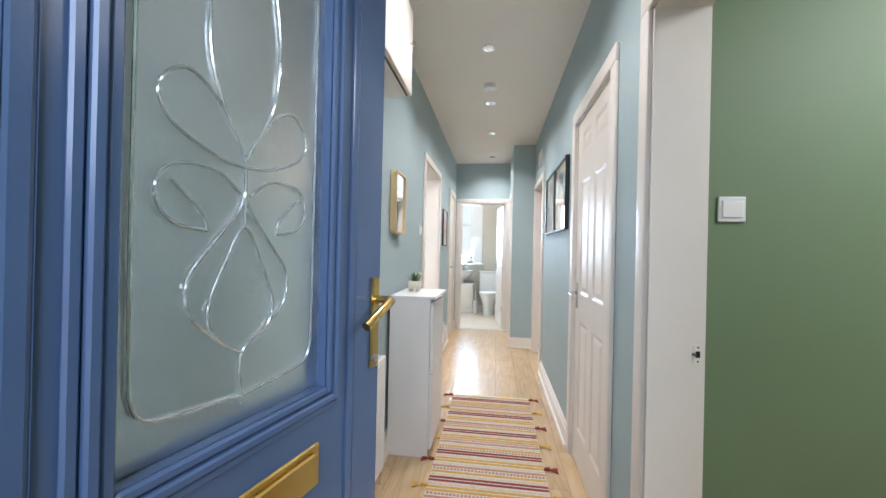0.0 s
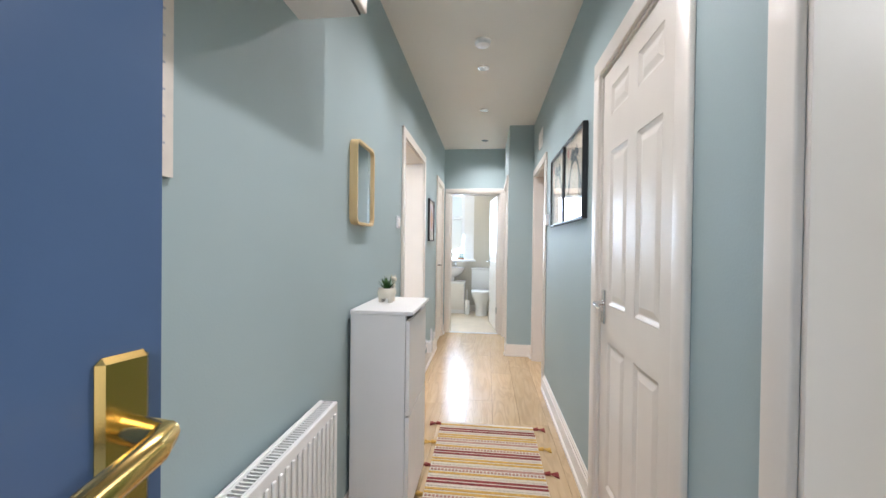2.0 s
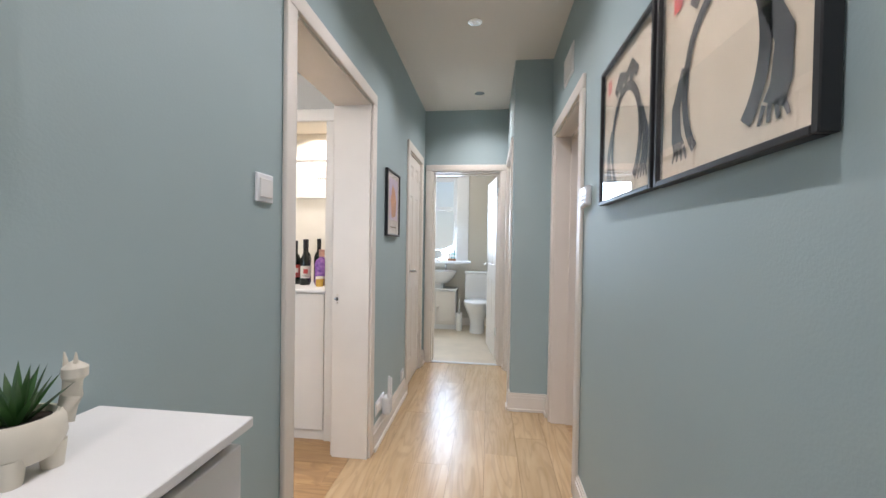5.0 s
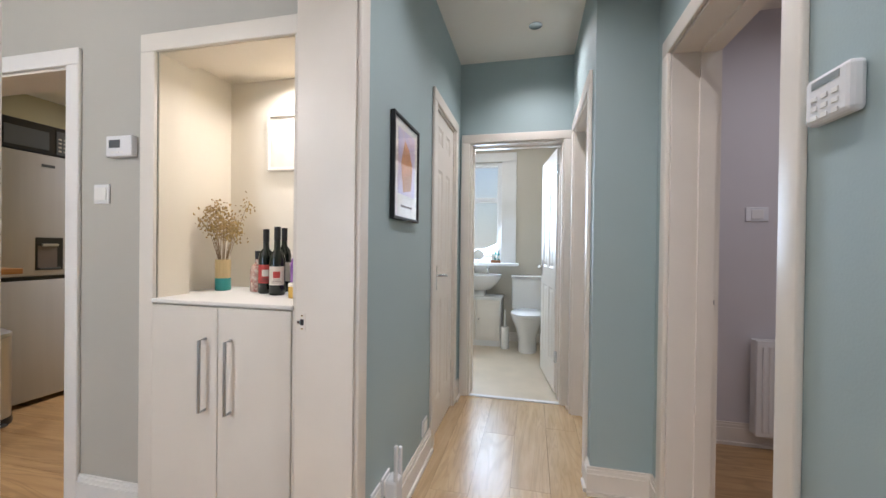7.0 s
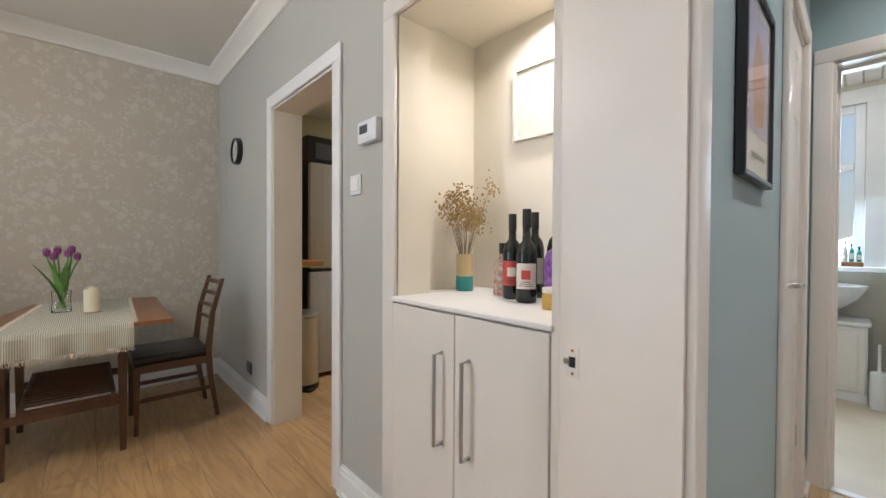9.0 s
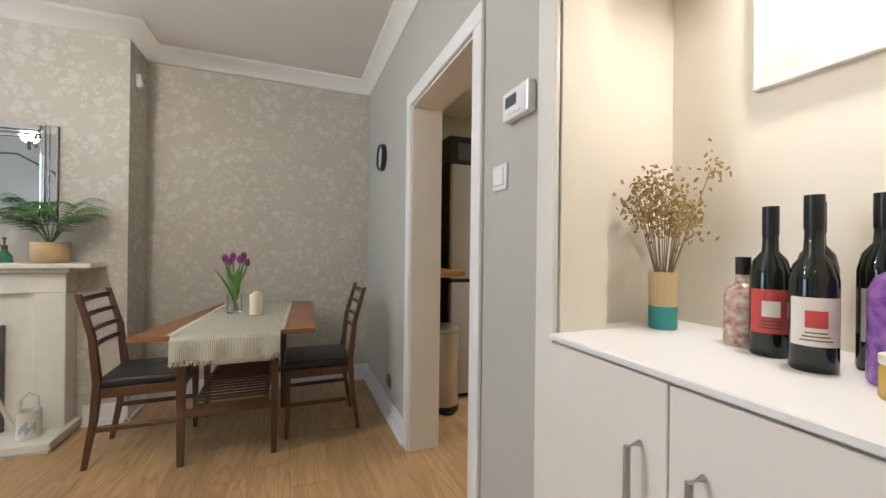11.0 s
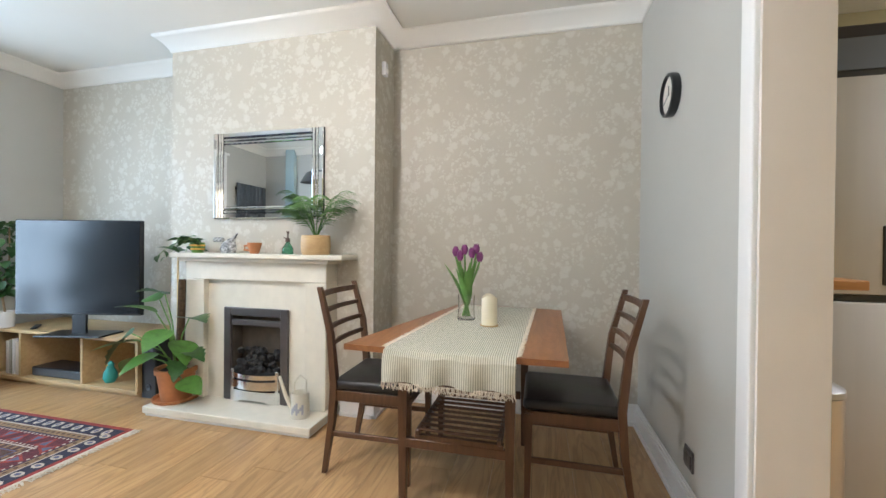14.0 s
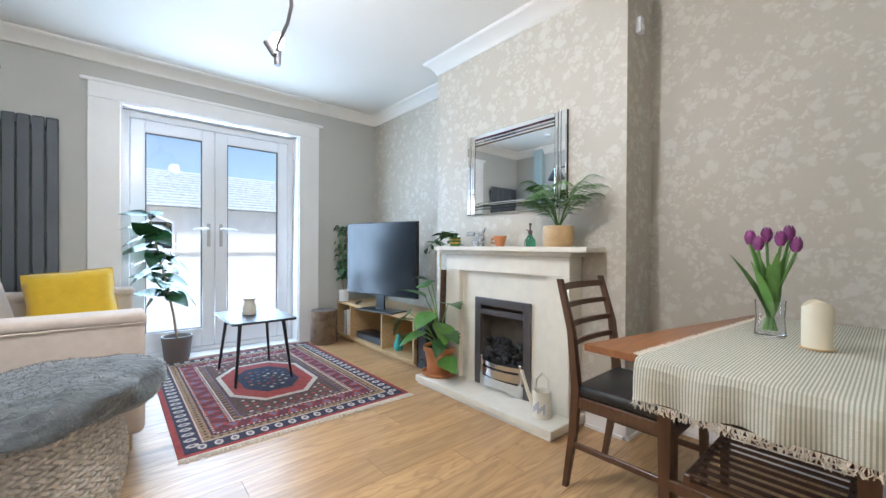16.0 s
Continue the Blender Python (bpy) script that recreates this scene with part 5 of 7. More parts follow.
hd = thing("cooker_hood", "stainless steel chimney cooker hood", "cooker hood", pose(-4.25, 5.90, 1.58))
part("canopy", loft(bmesh.new(), [[(0, 0, 0), (0.5, 0, 0), (0.5, 0.6, 0), (0, 0.6, 0)], [(0, 0, 0.04), (0.5, 0, 0.04), (0.5, 0.6, 0.04), (0, 0.6, 0.04)], [(0, 0.15, 0.24), (0.28, 0.15, 0.24), (0.28, 0.45, 0.24), (0, 0.45, 0.24)]]), "steel", hd)
part("chimney", cube(0, 0.27, 0.16, 0.44, 0.24, 0.82), "steel", hd)
hob = thing("hob", "black gas hob with iron pan supports", "hob", pose(-4.15, 5.93, 0.91))
part("glass", cube(0, 0.5, 0, 0.58, 0, 0.012, bevel=0.003), "black", hob)
for x in (0.13, 0.37):
    for y in (0.15, 0.43):
        bm = lathe(bmesh.new(), [(0.04, 0.012), (0.042, 0.02), (0.03, 0.028)], 16, (x, y, 0))
        box(bm, x - 0.09, x + 0.09, y - 0.005, y + 0.005, 0.03, 0.04)
        box(bm, x - 0.005, x + 0.005, y - 0.09, y + 0.09, 0.03, 0.04)
        box(bm, x - 0.09, x - 0.08, y - 0.005, y + 0.005, 0.012, 0.03)
        box(bm, x + 0.08, x + 0.09, y - 0.005, y + 0.005, 0.012, 0.03)
        part("burner", bm, "blackframe", hob)
cm = thing("coffee_machine", "black coffee machine on the worktop", "coffee machine", pose(-3.95, 5.57, 0.91))
part("body", cube(0, 0.14, 0, 0.16, 0, 0.31, bevel=0.015, seg=2), "black", cm)
part("head", cube(0.12, 0.26, 0.01, 0.15, 0.21, 0.31, bevel=0.015, seg=2), "black", cm)
part("drip_tray", cube(0.13, 0.26, 0.02, 0.14, 0, 0.03, bevel=0.004), "steel", cm)
tw = thing("tile_splashback", "sage grey glossy metro tiles behind the worktop", "", kind="structure")
part("grout", cube(FX + 0.01, FX + 0.013, 5.5, 7.2, 0.91, 1.62), "grout", tw)
tme = mesh_of("tile", cube(0, 0.008, 0.0015, 0.1985, 0.0015, 0.0985, bevel=0.002), "greytile")
for r_ in range(7):
    for c_ in range(8):
        t_ = new("tile", tme)
        t_.parent = tw
        t_.location = (FX + 0.012, 5.5 + c_ * 0.2 + (0.1 if r_ % 2 else 0), 0.915 + r_ * 0.1)
br_ = thing("breakfast_bar", "oak breakfast bar shelf fixed to the kitchen wall", "shelf")
part("top", cube(-4.2, -3.27, 4.577, 4.90, 0.965, 1.0, bevel=0.004), "worktop", br_)
for x in (-4.0, -3.45):
    bm = cube(x, x + 0.02, 4.577, 4.85, 0.945, 0.965)
    box(bm, x, x + 0.02, 4.577, 4.62, 0.75, 0.945)
    part("bracket", bm, "steel", br_)
pb_ = thing("pedal_bin", "slim steel pedal bin with black base", "bin", pose(-3.42, 4.80, 0))
part("drum", lathe(bmesh.new(), [(0.11, 0.04), (0.112, 0.05), (0.112, 0.56), (0.10, 0.565)], 28), "steel", pb_, smooth=True)
part("base", lathe(bmesh.new(), [(0.115, 0), (0.118, 0.01), (0.113, 0.045)], 28), "black", pb_, smooth=True)
part("lid", lathe(bmesh.new(), [(0.115, 0.565), (0.113, 0.585), (0.08, 0.605), (0.02, 0.61)], 28), "steel", pb_, smooth=True)
part("pedal", cube(0.09, 0.15, -0.03, 0.03, 0.008, 0.02, bevel=0.004), "black", pb_)

# wall calendar near the entrance
ca = thing("wall_calendar", "white paper wall planner with grey printed lines", "calendar", pose(LX + 0.002, 1.10, 1.37, 0, 0, -90))
part("sheet", cube(-0.155, 0.155, 0, 0.006, 0, 0.44), "paperw", ca)
M["printgrey"] = mat("grey_print", (0.42, 0.42, 0.46), 0.8)
for i in range(7):
    bm = bmesh.new()
    for j in range(5):
        box(bm, -0.135 + j * 0.055, -0.10 + j * 0.055, 0.006, 0.0068, 0.06 + i * 0.05, 0.064 + i * 0.05)
    part("print_line", bm, "printgrey", ca)

# ---- living room: fireplace ----
fp = thing("fireplace", "cream limestone fire surround with mantel and hearth", "fireplace", pose(0, 0.04, 0))
G = BX + 0.002
part("hearth", cube(G, -3.572, 1.296, 2.50, 0.018, 0.062, bevel=0.004), "limestone", fp, "pale stone hearth slab")
part("hearth_base", cube(G, -3.585, 1.31, 2.485, 0.0, 0.018), "white", fp)
for a, b_ in ((1.40, 1.55), (2.32, 2.47)):
    part("jamb", cube(G, -3.79, a, b_, 0.062, 0.865, bevel=0.004), "limestone", fp)
part("frieze", cube(G, -3.79, 1.40, 2.47, 0.865, 0.985, bevel=0.004), "limestone", fp)
part("mantel_moulding", cube(G, -3.755, 1.37, 2.50, 0.985, 1.012, bevel=0.008, seg=3), "limestone", fp)
part("mantel_shelf", cube(G, -3.715, 1.335, 2.615, 1.012, 1.043, bevel=0.006, seg=2), "limestone", fp)
for a, b_, z0 in ((1.55, 1.735, 0.062), (2.145, 2.32, 0.062), (1.735, 2.145, 0.64)):
    part("back_panel", cube(G, -3.83, a, b_, z0, 0.865), "limestone", fp)
gf = thing("gas_fire", "inset gas fire with coals and dark metal trim", "fire", pose(-3.83, 1.98, 0.062))
M["gunmetal"] = mat("gunmetal_trim", (0.13, 0.12, 0.12), 0.35, 0.7, vary=0.06)
for a, b_, z0, z1 in ((-0.245, -0.19, 0, 0.62), (0.19, 0.245, 0, 0.62), (-0.19, 0.19, 0.565, 0.62)):
    part("trim", cube(0, 0.022, a, b_, z0, z1, bevel=0.006, seg=2), "gunmetal", gf)
part("hood", cube(-0.01, 0.016, -0.19, 0.19, 0.50, 0.54, bevel=0.006), "gunmetal", gf)
fb = cube(-0.093, -0.088, -0.19, 0.19, 0.0, 0.565)
box(fb, -0.088, 0.0, -0.194, -0.19, 0.0, 0.565)
box(fb, -0.088, 0.0, 0.19, 0.194, 0.0, 0.565)
box(fb, -0.088, 0.0, -0.19, 0.19, 0.565, 0.57)
part("firebox", fb, "brick", gf)
rnd = random.Random(5)
for i in range(46):
    y = rnd.uniform(-0.165, 0.165)
    lay = i % 4
    z = 0.205 + 0.035 * lay + rnd.uniform(0, 0.015)
    x = -0.005 - 0.017 * lay + rnd.uniform(-0.01, 0.015)
    bm = bmesh.new()
    bmesh.ops.create_icosphere(bm, subdivisions=1, radius=0.026)
    for v in bm.verts:
        v.co *= 0.8 + 0.45 * rnd.random()
    c = part("coal", turned(bm, pose(x, y, z, rnd.uniform(0, 90), rnd.uniform(0, 90), 0)), "coal", gf)
part("coal_bed", cube(-0.088, 0.01, -0.188, 0.188, 0.12, 0.20), "coal", gf)
for k_, (z0, z1, bow, mt) in enumerate(((0.165, 0.195, 0.055, "chrome"), (0.095, 0.15, 0.05, "chrome"), (0.0, 0.08, 0.03, "chrome"))):
    bm = bmesh.new()
    n = 16
    rows = []
    for i in range(n + 1):
        y = -0.19 + 0.38 * i / n
        o = bow * (1 - (2 * i / n - 1) ** 2) + 0.02
        zb_ = z0 + (0.02 * math.sin(math.pi * i / n) if k_ == 2 and 4 <= i <= 12 else 0)
        rows.append([bm.verts.new(p) for p in ((o, y, zb_), (o, y, z1), (o - 0.012, y, z1), (o - 0.012, y, zb_))])
    for u, v in zip(rows, rows[1:]):
        for i in range(4):
            bm.faces.new((u[i], u[(i + 1) % 4], v[(i + 1) % 4], v[i]))
    part("fret_bar", bm, mt, gf, "polished metal fret")
for y in (-0.17, 0.17):
    part("fret_post", cube(0.01, 0.03, y - 0.012, y + 0.012, 0, 0.215, bevel=0.004), "chrome", gf)

# overmantel mirror
om = thing("overmantel_mirror", "rectangular wall mirror with a wide silver mirrored frame", "mirror", pose(BX + 0.002, 1.98, 1.582, 0, 0, -90))
W, H = 0.865, 0.60
part("backing", cube(-W / 2, W / 2, 0, 0.012, -H / 2, H / 2), "black", om)
part("glass", cube(-W / 2 + 0.085, W / 2 - 0.085, 0.012, 0.017, -H / 2 + 0.085, H / 2 - 0.085), "mirror", om)
for k_, (o, wd, yy) in enumerate(((0.0, 0.036, 0.026), (0.040, 0.018, 0.022), (0.062, 0.020, 0.026))):
    for s in (-1, 1):
        part("frame_strip", cube(*sorted((s * (W / 2 - o), s * (W / 2 - o - wd))), 0.012, yy, -H / 2 + (0 if k_ == 0 else 0.0), H / 2, bevel=0.006), "mirror", om, "bevelled mirror strip")
        part("frame_strip", cube(-W / 2 + 0.085, W / 2 - 0.085, 0.012, yy, *sorted((s * (H / 2 - o), s * (H / 2 - o - wd))), bevel=0.006), "mirror", om)


# ---- plants ----
def leaf_mesh(length, width, droop=0.15, fold=0.12, material="leaf", notch=0.0, n=7):
    """A leaf along local x, with a midrib fold and a drooping tip."""
    bm = bmesh.new()
    rows = []
    for i in range(n + 1):
        t = i / n
        w = width * 0.5 * math.sin(math.pi * min(1, (t * 0.93 + 0.05)) ** (0.75 if not notch else 0.6))
        if notch and i % 2 == 1 and i > 1:
            w *= 1 - notch
        x, z = length * t, -droop * length * t * t
        rows.append([bm.verts.new((x, w, z + fold * w)), bm.verts.new((x, 0, z)), bm.verts.new((x, -w, z + fold * w))])
    for a, b_ in zip(rows, rows[1:]):
        for j in (0, 1):
            bm.faces.new((a[j], b_[j], b_[j + 1], a[j + 1]))
    return mesh_of("leaf", bm, material, 80)


def add_leaf(me, parent, at, yaw, pitch, roll=0, scale=1.0):
    ob = new("leaf", me)
    ob.parent = parent
    ob.matrix_basis = pose(*at, 0, 0, yaw) @ pose(0, 0, 0, 0, -pitch, 0) @ pose(0, 0, 0, roll) @ Matrix.Diagonal((scale, scale, scale, 1))
    return ob


def pot(parent, r0, r1, h, material, rim=0.012, soil=True):
    part("pot", lathe(bmesh.new(), [(r0, 0), (r0 + 0.004, 0.003), (r1, h - 0.03), (r1, h - 0.03), (r1 + rim, h - 0.03), (r1 + rim, h), (r1 - 0.006, h), (r1 - 0.01, h - 0.04)], 32), material, parent, smooth=True)
    if soil:
        part("soil", lathe(bmesh.new(), [(r1 - 0.008, h - 0.035), (r1 - 0.008, h - 0.022)], 24), "soil", parent)


# monstera on a moss pole
mo = thing("monstera", "climbing houseplant in terracotta pot with moss pole", "plant", pose(-3.735, 1.43, 0.062))
pot(mo, 0.085, 0.115, 0.215, "terracotta")
part("saucer", lathe(bmesh.new(), [(0.12, 0), (0.135, 0.004), (0.14, 0.022), (0.13, 0.022), (0.12, 0.006)], 32), "terracotta", mo, smooth=True)
part("moss_pole", rod(bmesh.new(), (-0.01, 0.01, 0.17), (-0.02, 0.02, 0.80), 0.026, 0.022, 14), "cork", mo, "brown fibre moss pole", smooth=True)
part("cane", rod(bmesh.new(), (-0.03, -0.03, 0.17), (-0.035, -0.035, 0.97), 0.007, 0.006, 8), "pine", mo)
mm = leaf_mesh(0.24, 0.20, 0.25, 0.15, "leaf2", 0.0, 8)
mm2 = leaf_mesh(0.21, 0.19, 0.3, 0.2, "leaf", 0.25, 9)
rnd = random.Random(21)
for i, (dx, dy, dz, yaw, pit, sc_) in enumerate(((0.10, -0.26, 0.44, -70, -35, 1.25), (0.12, -0.17, 0.40, -50, 5, 1.0), (0.05, -0.12, 0.58, -60, 25, 0.95), (0.02, 0.12, 0.55, 70, 15, 1.05), (0.03, 0.06, 0.40, 60, -20, 0.9), (0.10, 0.15, 0.17, 80, -10, 0.75), (0.02, -0.08, 0.70, -80, 20, 0.9), (0.12, -0.02, 0.33, -20, -10, 0.9), (0.05, -0.24, 0.28, -90, -20, 0.85), (0.08, 0.10, 0.28, 40, -25, 0.7), (0.0, -0.15, 0.66, -95, 10, 0.7), (0.09, 0.02, 0.48, 10, -15, 0.85), (0.04, 0.14, 0.34, 75, 0, 0.8))):
    part("stalk", tube(bmesh.new(), [(0.0, 0.0, 0.19), (dx * 0.4, dy * 0.4, 0.19 + (dz - 0.19) * 0.65), (dx, dy, dz)], 0.0055, 7, 0.004), "stem", mo, smooth=True)
    add_leaf(mm if i % 3 else mm2, mo, (dx, dy, dz), yaw, pit, rnd.uniform(-25, 25), sc_)

# palm on the mantel
pa = thing("palm_plant", "feathery green palm in a round woven pot", "plant", pose(-3.80, 2.43, 1.043))
part("pot", lathe(bmesh.new(), [(0.078, 0), (0.087, 0.01), (0.091, 0.06), (0.087, 0.12), (0.082, 0.122), (0.08, 0.10)], 28), "oak", pa, "tan ribbed pot", smooth=True)
part("soil", lathe(bmesh.new(), [(0.08, 0.09), (0.08, 0.105)], 20), "soil", pa)
rnd = random.Random(8)
lf = leaf_mesh(0.10, 0.013, 0.25, 0.3, "leaf2", 0, 4)
for f in range(16):
    a = radians(-150 + f * 20.6 + rnd.uniform(-8, 8))
    if abs(math.cos(a)) > 0 and math.cos(a) < -0.55:
        a = radians(90 if math.sin(a) > 0 else -90) + rnd.uniform(-0.3, 0.3)
    L = rnd.uniform(0.14, 0.25)
    up = rnd.uniform(0.20, 0.38)
    pts = []
    for i in range(9):
        t = i / 8
        pts.append(Vector((math.cos(a) * L * t * (0.55 if math.cos(a) < 0 else 1), math.sin(a) * L * t, 0.10 + up * (1.75 * t - 0.95 * t * t))))
    fr_ = part("frond", tube(bmesh.new(), pts, 0.003, 6, 0.001), "stem", pa)
    for i in range(2, 9):
        for s in (-1, 1):
            for h_ in (0, 0.5):
                if i == 8 and h_:
                    continue
                p_ = pts[i] if not h_ else (pts[i] + pts[min(i + 1, 8)]) / 2
                add_leaf(lf, fr_, p_, math.degrees(a) + s * (58 - i * 3), 18 - i * 4, s * 20, 1.05 - 0.07 * abs(i - 4))

# small mantel things
ho = thing("trailing_plant", "small trailing plant in a green banded pot", "plant", pose(-3.80, 1.525, 1.043))
part("pot", lathe(bmesh.new(), [(0.035, 0), (0.045, 0.07), (0.04, 0.07), (0.038, 0.05)], 22), "leaf2", ho, "green and yellow banded pot", smooth=True)
for z in (0.02, 0.045):
    part("band", lathe(bmesh.new(), [(0.0385 + z * 0.13, z), (0.0395 + z * 0.13, z + 0.001), (0.041 + z * 0.13, z + 0.010), (0.0385 + z * 0.13, z + 0.011)], 22), "rugyel", ho)
sl = leaf_mesh(0.062, 0.034, 0.3, 0.2, "leaf", 0, 5)
rnd = random.Random(4)
for i in range(7):
    a = radians(-150 + i * 30)
    L = 0.08 + 0.12 * (i < 4)
    pts = [Vector((max(-0.1, math.cos(a) * L * t + 0.02 * t), math.sin(a) * L * t - 0.02 * t, 0.06 + 0.12 * t - (0.20 if i < 4 else 0.09) * t * t)) for t in [k / 7 for k in range(8)]]
    st_ = part("stem", tube(bmesh.new(), pts, 0.002, 5), "stem", ho)
    for k_ in range(1, 8):
        add_leaf(sl, st_, pts[k_], rnd.uniform(0, 360), rnd.uniform(-30, 30), rnd.uniform(-30, 30), rnd.uniform(1.0, 1.5))
M["dotted"] = mat("black_white_pattern", (0.02, 0.02, 0.022), 0.5, vary=0.3, scale=70, alt=(0.6, 0.6, 0.58))
fb_ = thing("fabric_ornament", "black and white patterned bird-shaped ornament on the mantel", "ornament", pose(-3.80, 1.775, 1.043))
part("body", loft(bmesh.new(), [[(p[0] * 0.4, p[1] * 1.0, p[2]) for p in oval(0.055, 0.055, 0, 0)], [(p[0] * 0.5, p[1] * 1.15, p[2]) for p in oval(0.055, 0.055, 0, 0.03)], [(p[0] * 0.4, p[1], p[2]) for p in oval(0.055, 0.05, 0.005, 0.07)], [(p[0] * 0.3, p[1], p[2]) for p in oval(0.02, 0.02, 0.03, 0.10)]]), "dotted", fb_, smooth=True)
part("tail", cube(-0.012, 0.012, -0.12, -0.035, 0.075, 0.105, bevel=0.008), "dotted", fb_)
part("beak", rod(bmesh.new(), (0, 0.035, 0.09), (0, 0.075, 0.135), 0.014, 0.003, 8), "dotted", fb_)
cup = thing("bowl", "brown glazed pottery bowl with handle", "bowl", pose(-3.80, 1.98, 1.043))
part("body", lathe(bmesh.new(), [(0.026, 0), (0.03, 0.012), (0.036, 0.03), (0.046, 0.072), (0.042, 0.072), (0.03, 0.03)], 24), "terracotta", cup, smooth=True)
part("handle", tube(bmesh.new(), [(0, -0.038, 0.055), (0, -0.075, 0.05), (0, -0.08, 0.025), (0, -0.033, 0.02)], 0.007, 8), "terracotta", cup, smooth=True)
mi = thing("plant_mister", "green glass plant mister with brass pump", "spray bottle", pose(-3.80, 2.228, 1.043))
part("bottle", lathe(bmesh.new(), [(0.032, 0), (0.036, 0.005), (0.033, 0.04), (0.014, 0.07), (0.012, 0.08)], 22), "amber", mi, smooth=True)
pm = lathe(bmesh.new(), [(0.014, 0.078), (0.014, 0.10), (0.005, 0.103), (0.005, 0.135), (0.010, 0.137), (0.008, 0.147)], 16)
rod(pm, (0, 0, 0.095), (0, -0.03, 0.108), 0.005, 0.003, 8)
part("pump", pm, "ink", mi, "dark brass pump", smooth=True)

# watering can on the hearth
wcn = thing("watering_can", "cream watering can with grey flower print", "watering can", pose(-3.70, 2.395, 0.062))
part("body", lathe(bmesh.new(), [(0.052, 0), (0.055, 0.004), (0.05, 0.15), (0.045, 0.15), (0.044, 0.10)], 26), "ivory", wcn, smooth=True)
part("spout", tube(bmesh.new(), [(0.02, -0.045, 0.05), (0.03, -0.08, 0.13), (0.035, -0.12, 0.245)], 0.013, 10, 0.009), "ivory", wcn, smooth=True)
part("handle", tube(bmesh.new(), [(0.0, 0.04, 0.14), (-0.01, 0.03, 0.22), (-0.01, -0.01, 0.245), (0, -0.04, 0.21), (0, -0.045, 0.14)], 0.007, 8), "ivory", wcn, smooth=True)
for i in range(7):
    a = radians(-25 + i * 12)
    part("print_leaf", turned(cube(0.0535, 0.0548, -0.006, 0.006, 0.03 + 0.012 * (i % 3), 0.065 + 0.012 * (i % 4)), pose(0, 0, 0, 0, 0, math.degrees(a))), "printgrey", wcn)

# ---- dining ----
tb_ = thing("dining_table", "teak dining table with slatted shelf underneath", "table", pose(-0.03, 0.02, -0.017))
part("tabletop", slab(bmesh.new(), [(-2.945, 3.045), (-2.925, 3.46), (-2.935, 3.868), (-4.03, 3.905), (-4.08, 3.58), (-4.07, 3.265)], 0.722, 0.744), "teak", tb_)
LEGS = ((-3.16, 3.215), (-3.15, 3.665), (-3.80, 3.225), (-3.80, 3.70))
for x, y in LEGS:
    part("leg", loft(bmesh.new(), [[(x + a * s, y + b_ * s, z) for a, b_ in ((-1, -1), (1, -1), (1, 1), (-1, 1))] for s, z in ((0.014, 0.017), (0.020, 0.5), (0.022, 0.722))]), "darkteak", tb_)
for y in (3.22, 3.68):
    part("side_rail", cube(-3.80, -3.15, y - 0.01, y + 0.01, 0.655, 0.722, bevel=0.002), "darkteak", tb_)
for x in (-3.155, -3.80):
    part("end_rail", cube(x - 0.01, x + 0.01, 3.22, 3.68, 0.655, 0.722, bevel=0.002), "darkteak", tb_)
    part("stretcher", cube(x - 0.012, x + 0.012, 3.22, 3.68, 0.27, 0.31, bevel=0.003), "darkteak", tb_)
part("shelf_side", cube(-3.82, -3.13, 3.275, 3.295, 0.33, 0.355, bevel=0.003), "darkteak", tb_)
part("shelf_side", cube(-3.82, -3.13, 3.615, 3.635, 0.33, 0.355, bevel=0.003), "darkteak", tb_)
for x in (-3.155, -3.80):
    part("shelf_block", cube(x - 0.01, x + 0.01, 3.27, 3.64, 0.31, 0.33), "darkteak", tb_)
for i in range(14):
    x = -3.80 + i * 0.05
    part("shelf_slat", rod(bmesh.new(), (x, 3.28, 0.352), (x, 3.63, 0.352), 0.007, 0.007, 8), "darkteak", tb_)
# runner cloth with fringe
rc = thing("table_runner", "cream and green striped cotton runner with fringed ends", "table runner", pose(-0.03, 0.025, -0.017))


def runner_y(x, v):
    """Across the runner, v from 0 to 1; its far end is skewed towards the kitchen wall."""
    k = min(1, max(0, (-2.93 - x) / 1.1))
    return 3.455 + 0.07 * k + (v - 0.5) * (0.475 - 0.05 * k)


bm = bmesh.new()
vs_ = [j / 52 for j in range(53)]
prof = [(-4.035, 0.7465)] + [(-3.99 + 0.108 * i, 0.7465) for i in range(10)] + [(-2.93, 0.7465), (-2.908, 0.742), (-2.897, 0.722), (-2.893, 0.695), (-2.892, 0.665), (-2.892, 0.632)]
rnd = random.Random(2)
grid = []
for i, (x, z) in enumerate(prof):
    hang = max(0, i - 12)
    grid.append([(x + (0.006 * hang * math.sin(j * 0.42) * 0.5 if hang else 0), runner_y(x, v), z + 0.001 + (0.004 * math.sin(j * 0.3) if hang else 0)) for j, v in enumerate(vs_)])
up_ = [[bm.verts.new(p) for p in row] for row in grid]
lo_ = [[bm.verts.new((x - (0.0016 if i > 11 else 0), y, z - (0.0016 if i <= 12 else 0))) for x, y, z in row] for i, row in enumerate(grid)]
for G_ in (up_, lo_):
    for a, b_ in zip(G_, G_[1:]):
        for j in range(52):
            bm.faces.new((a[j], b_[j], b_[j + 1], a[j + 1]))
for i in range(len(grid) - 1):
    for j in (0, 52):
        bm.faces.new((up_[i][j], up_[i + 1][j], lo_[i + 1][j], lo_[i][j]))
for i in (0, len(grid) - 1):
    for j in range(52):
        bm.faces.new((up_[i][j], up_[i][j + 1], lo_[i][j + 1], lo_[i][j]))
cl_ = part("cloth", bm, "stripe", rc)
fg = bmesh.new()
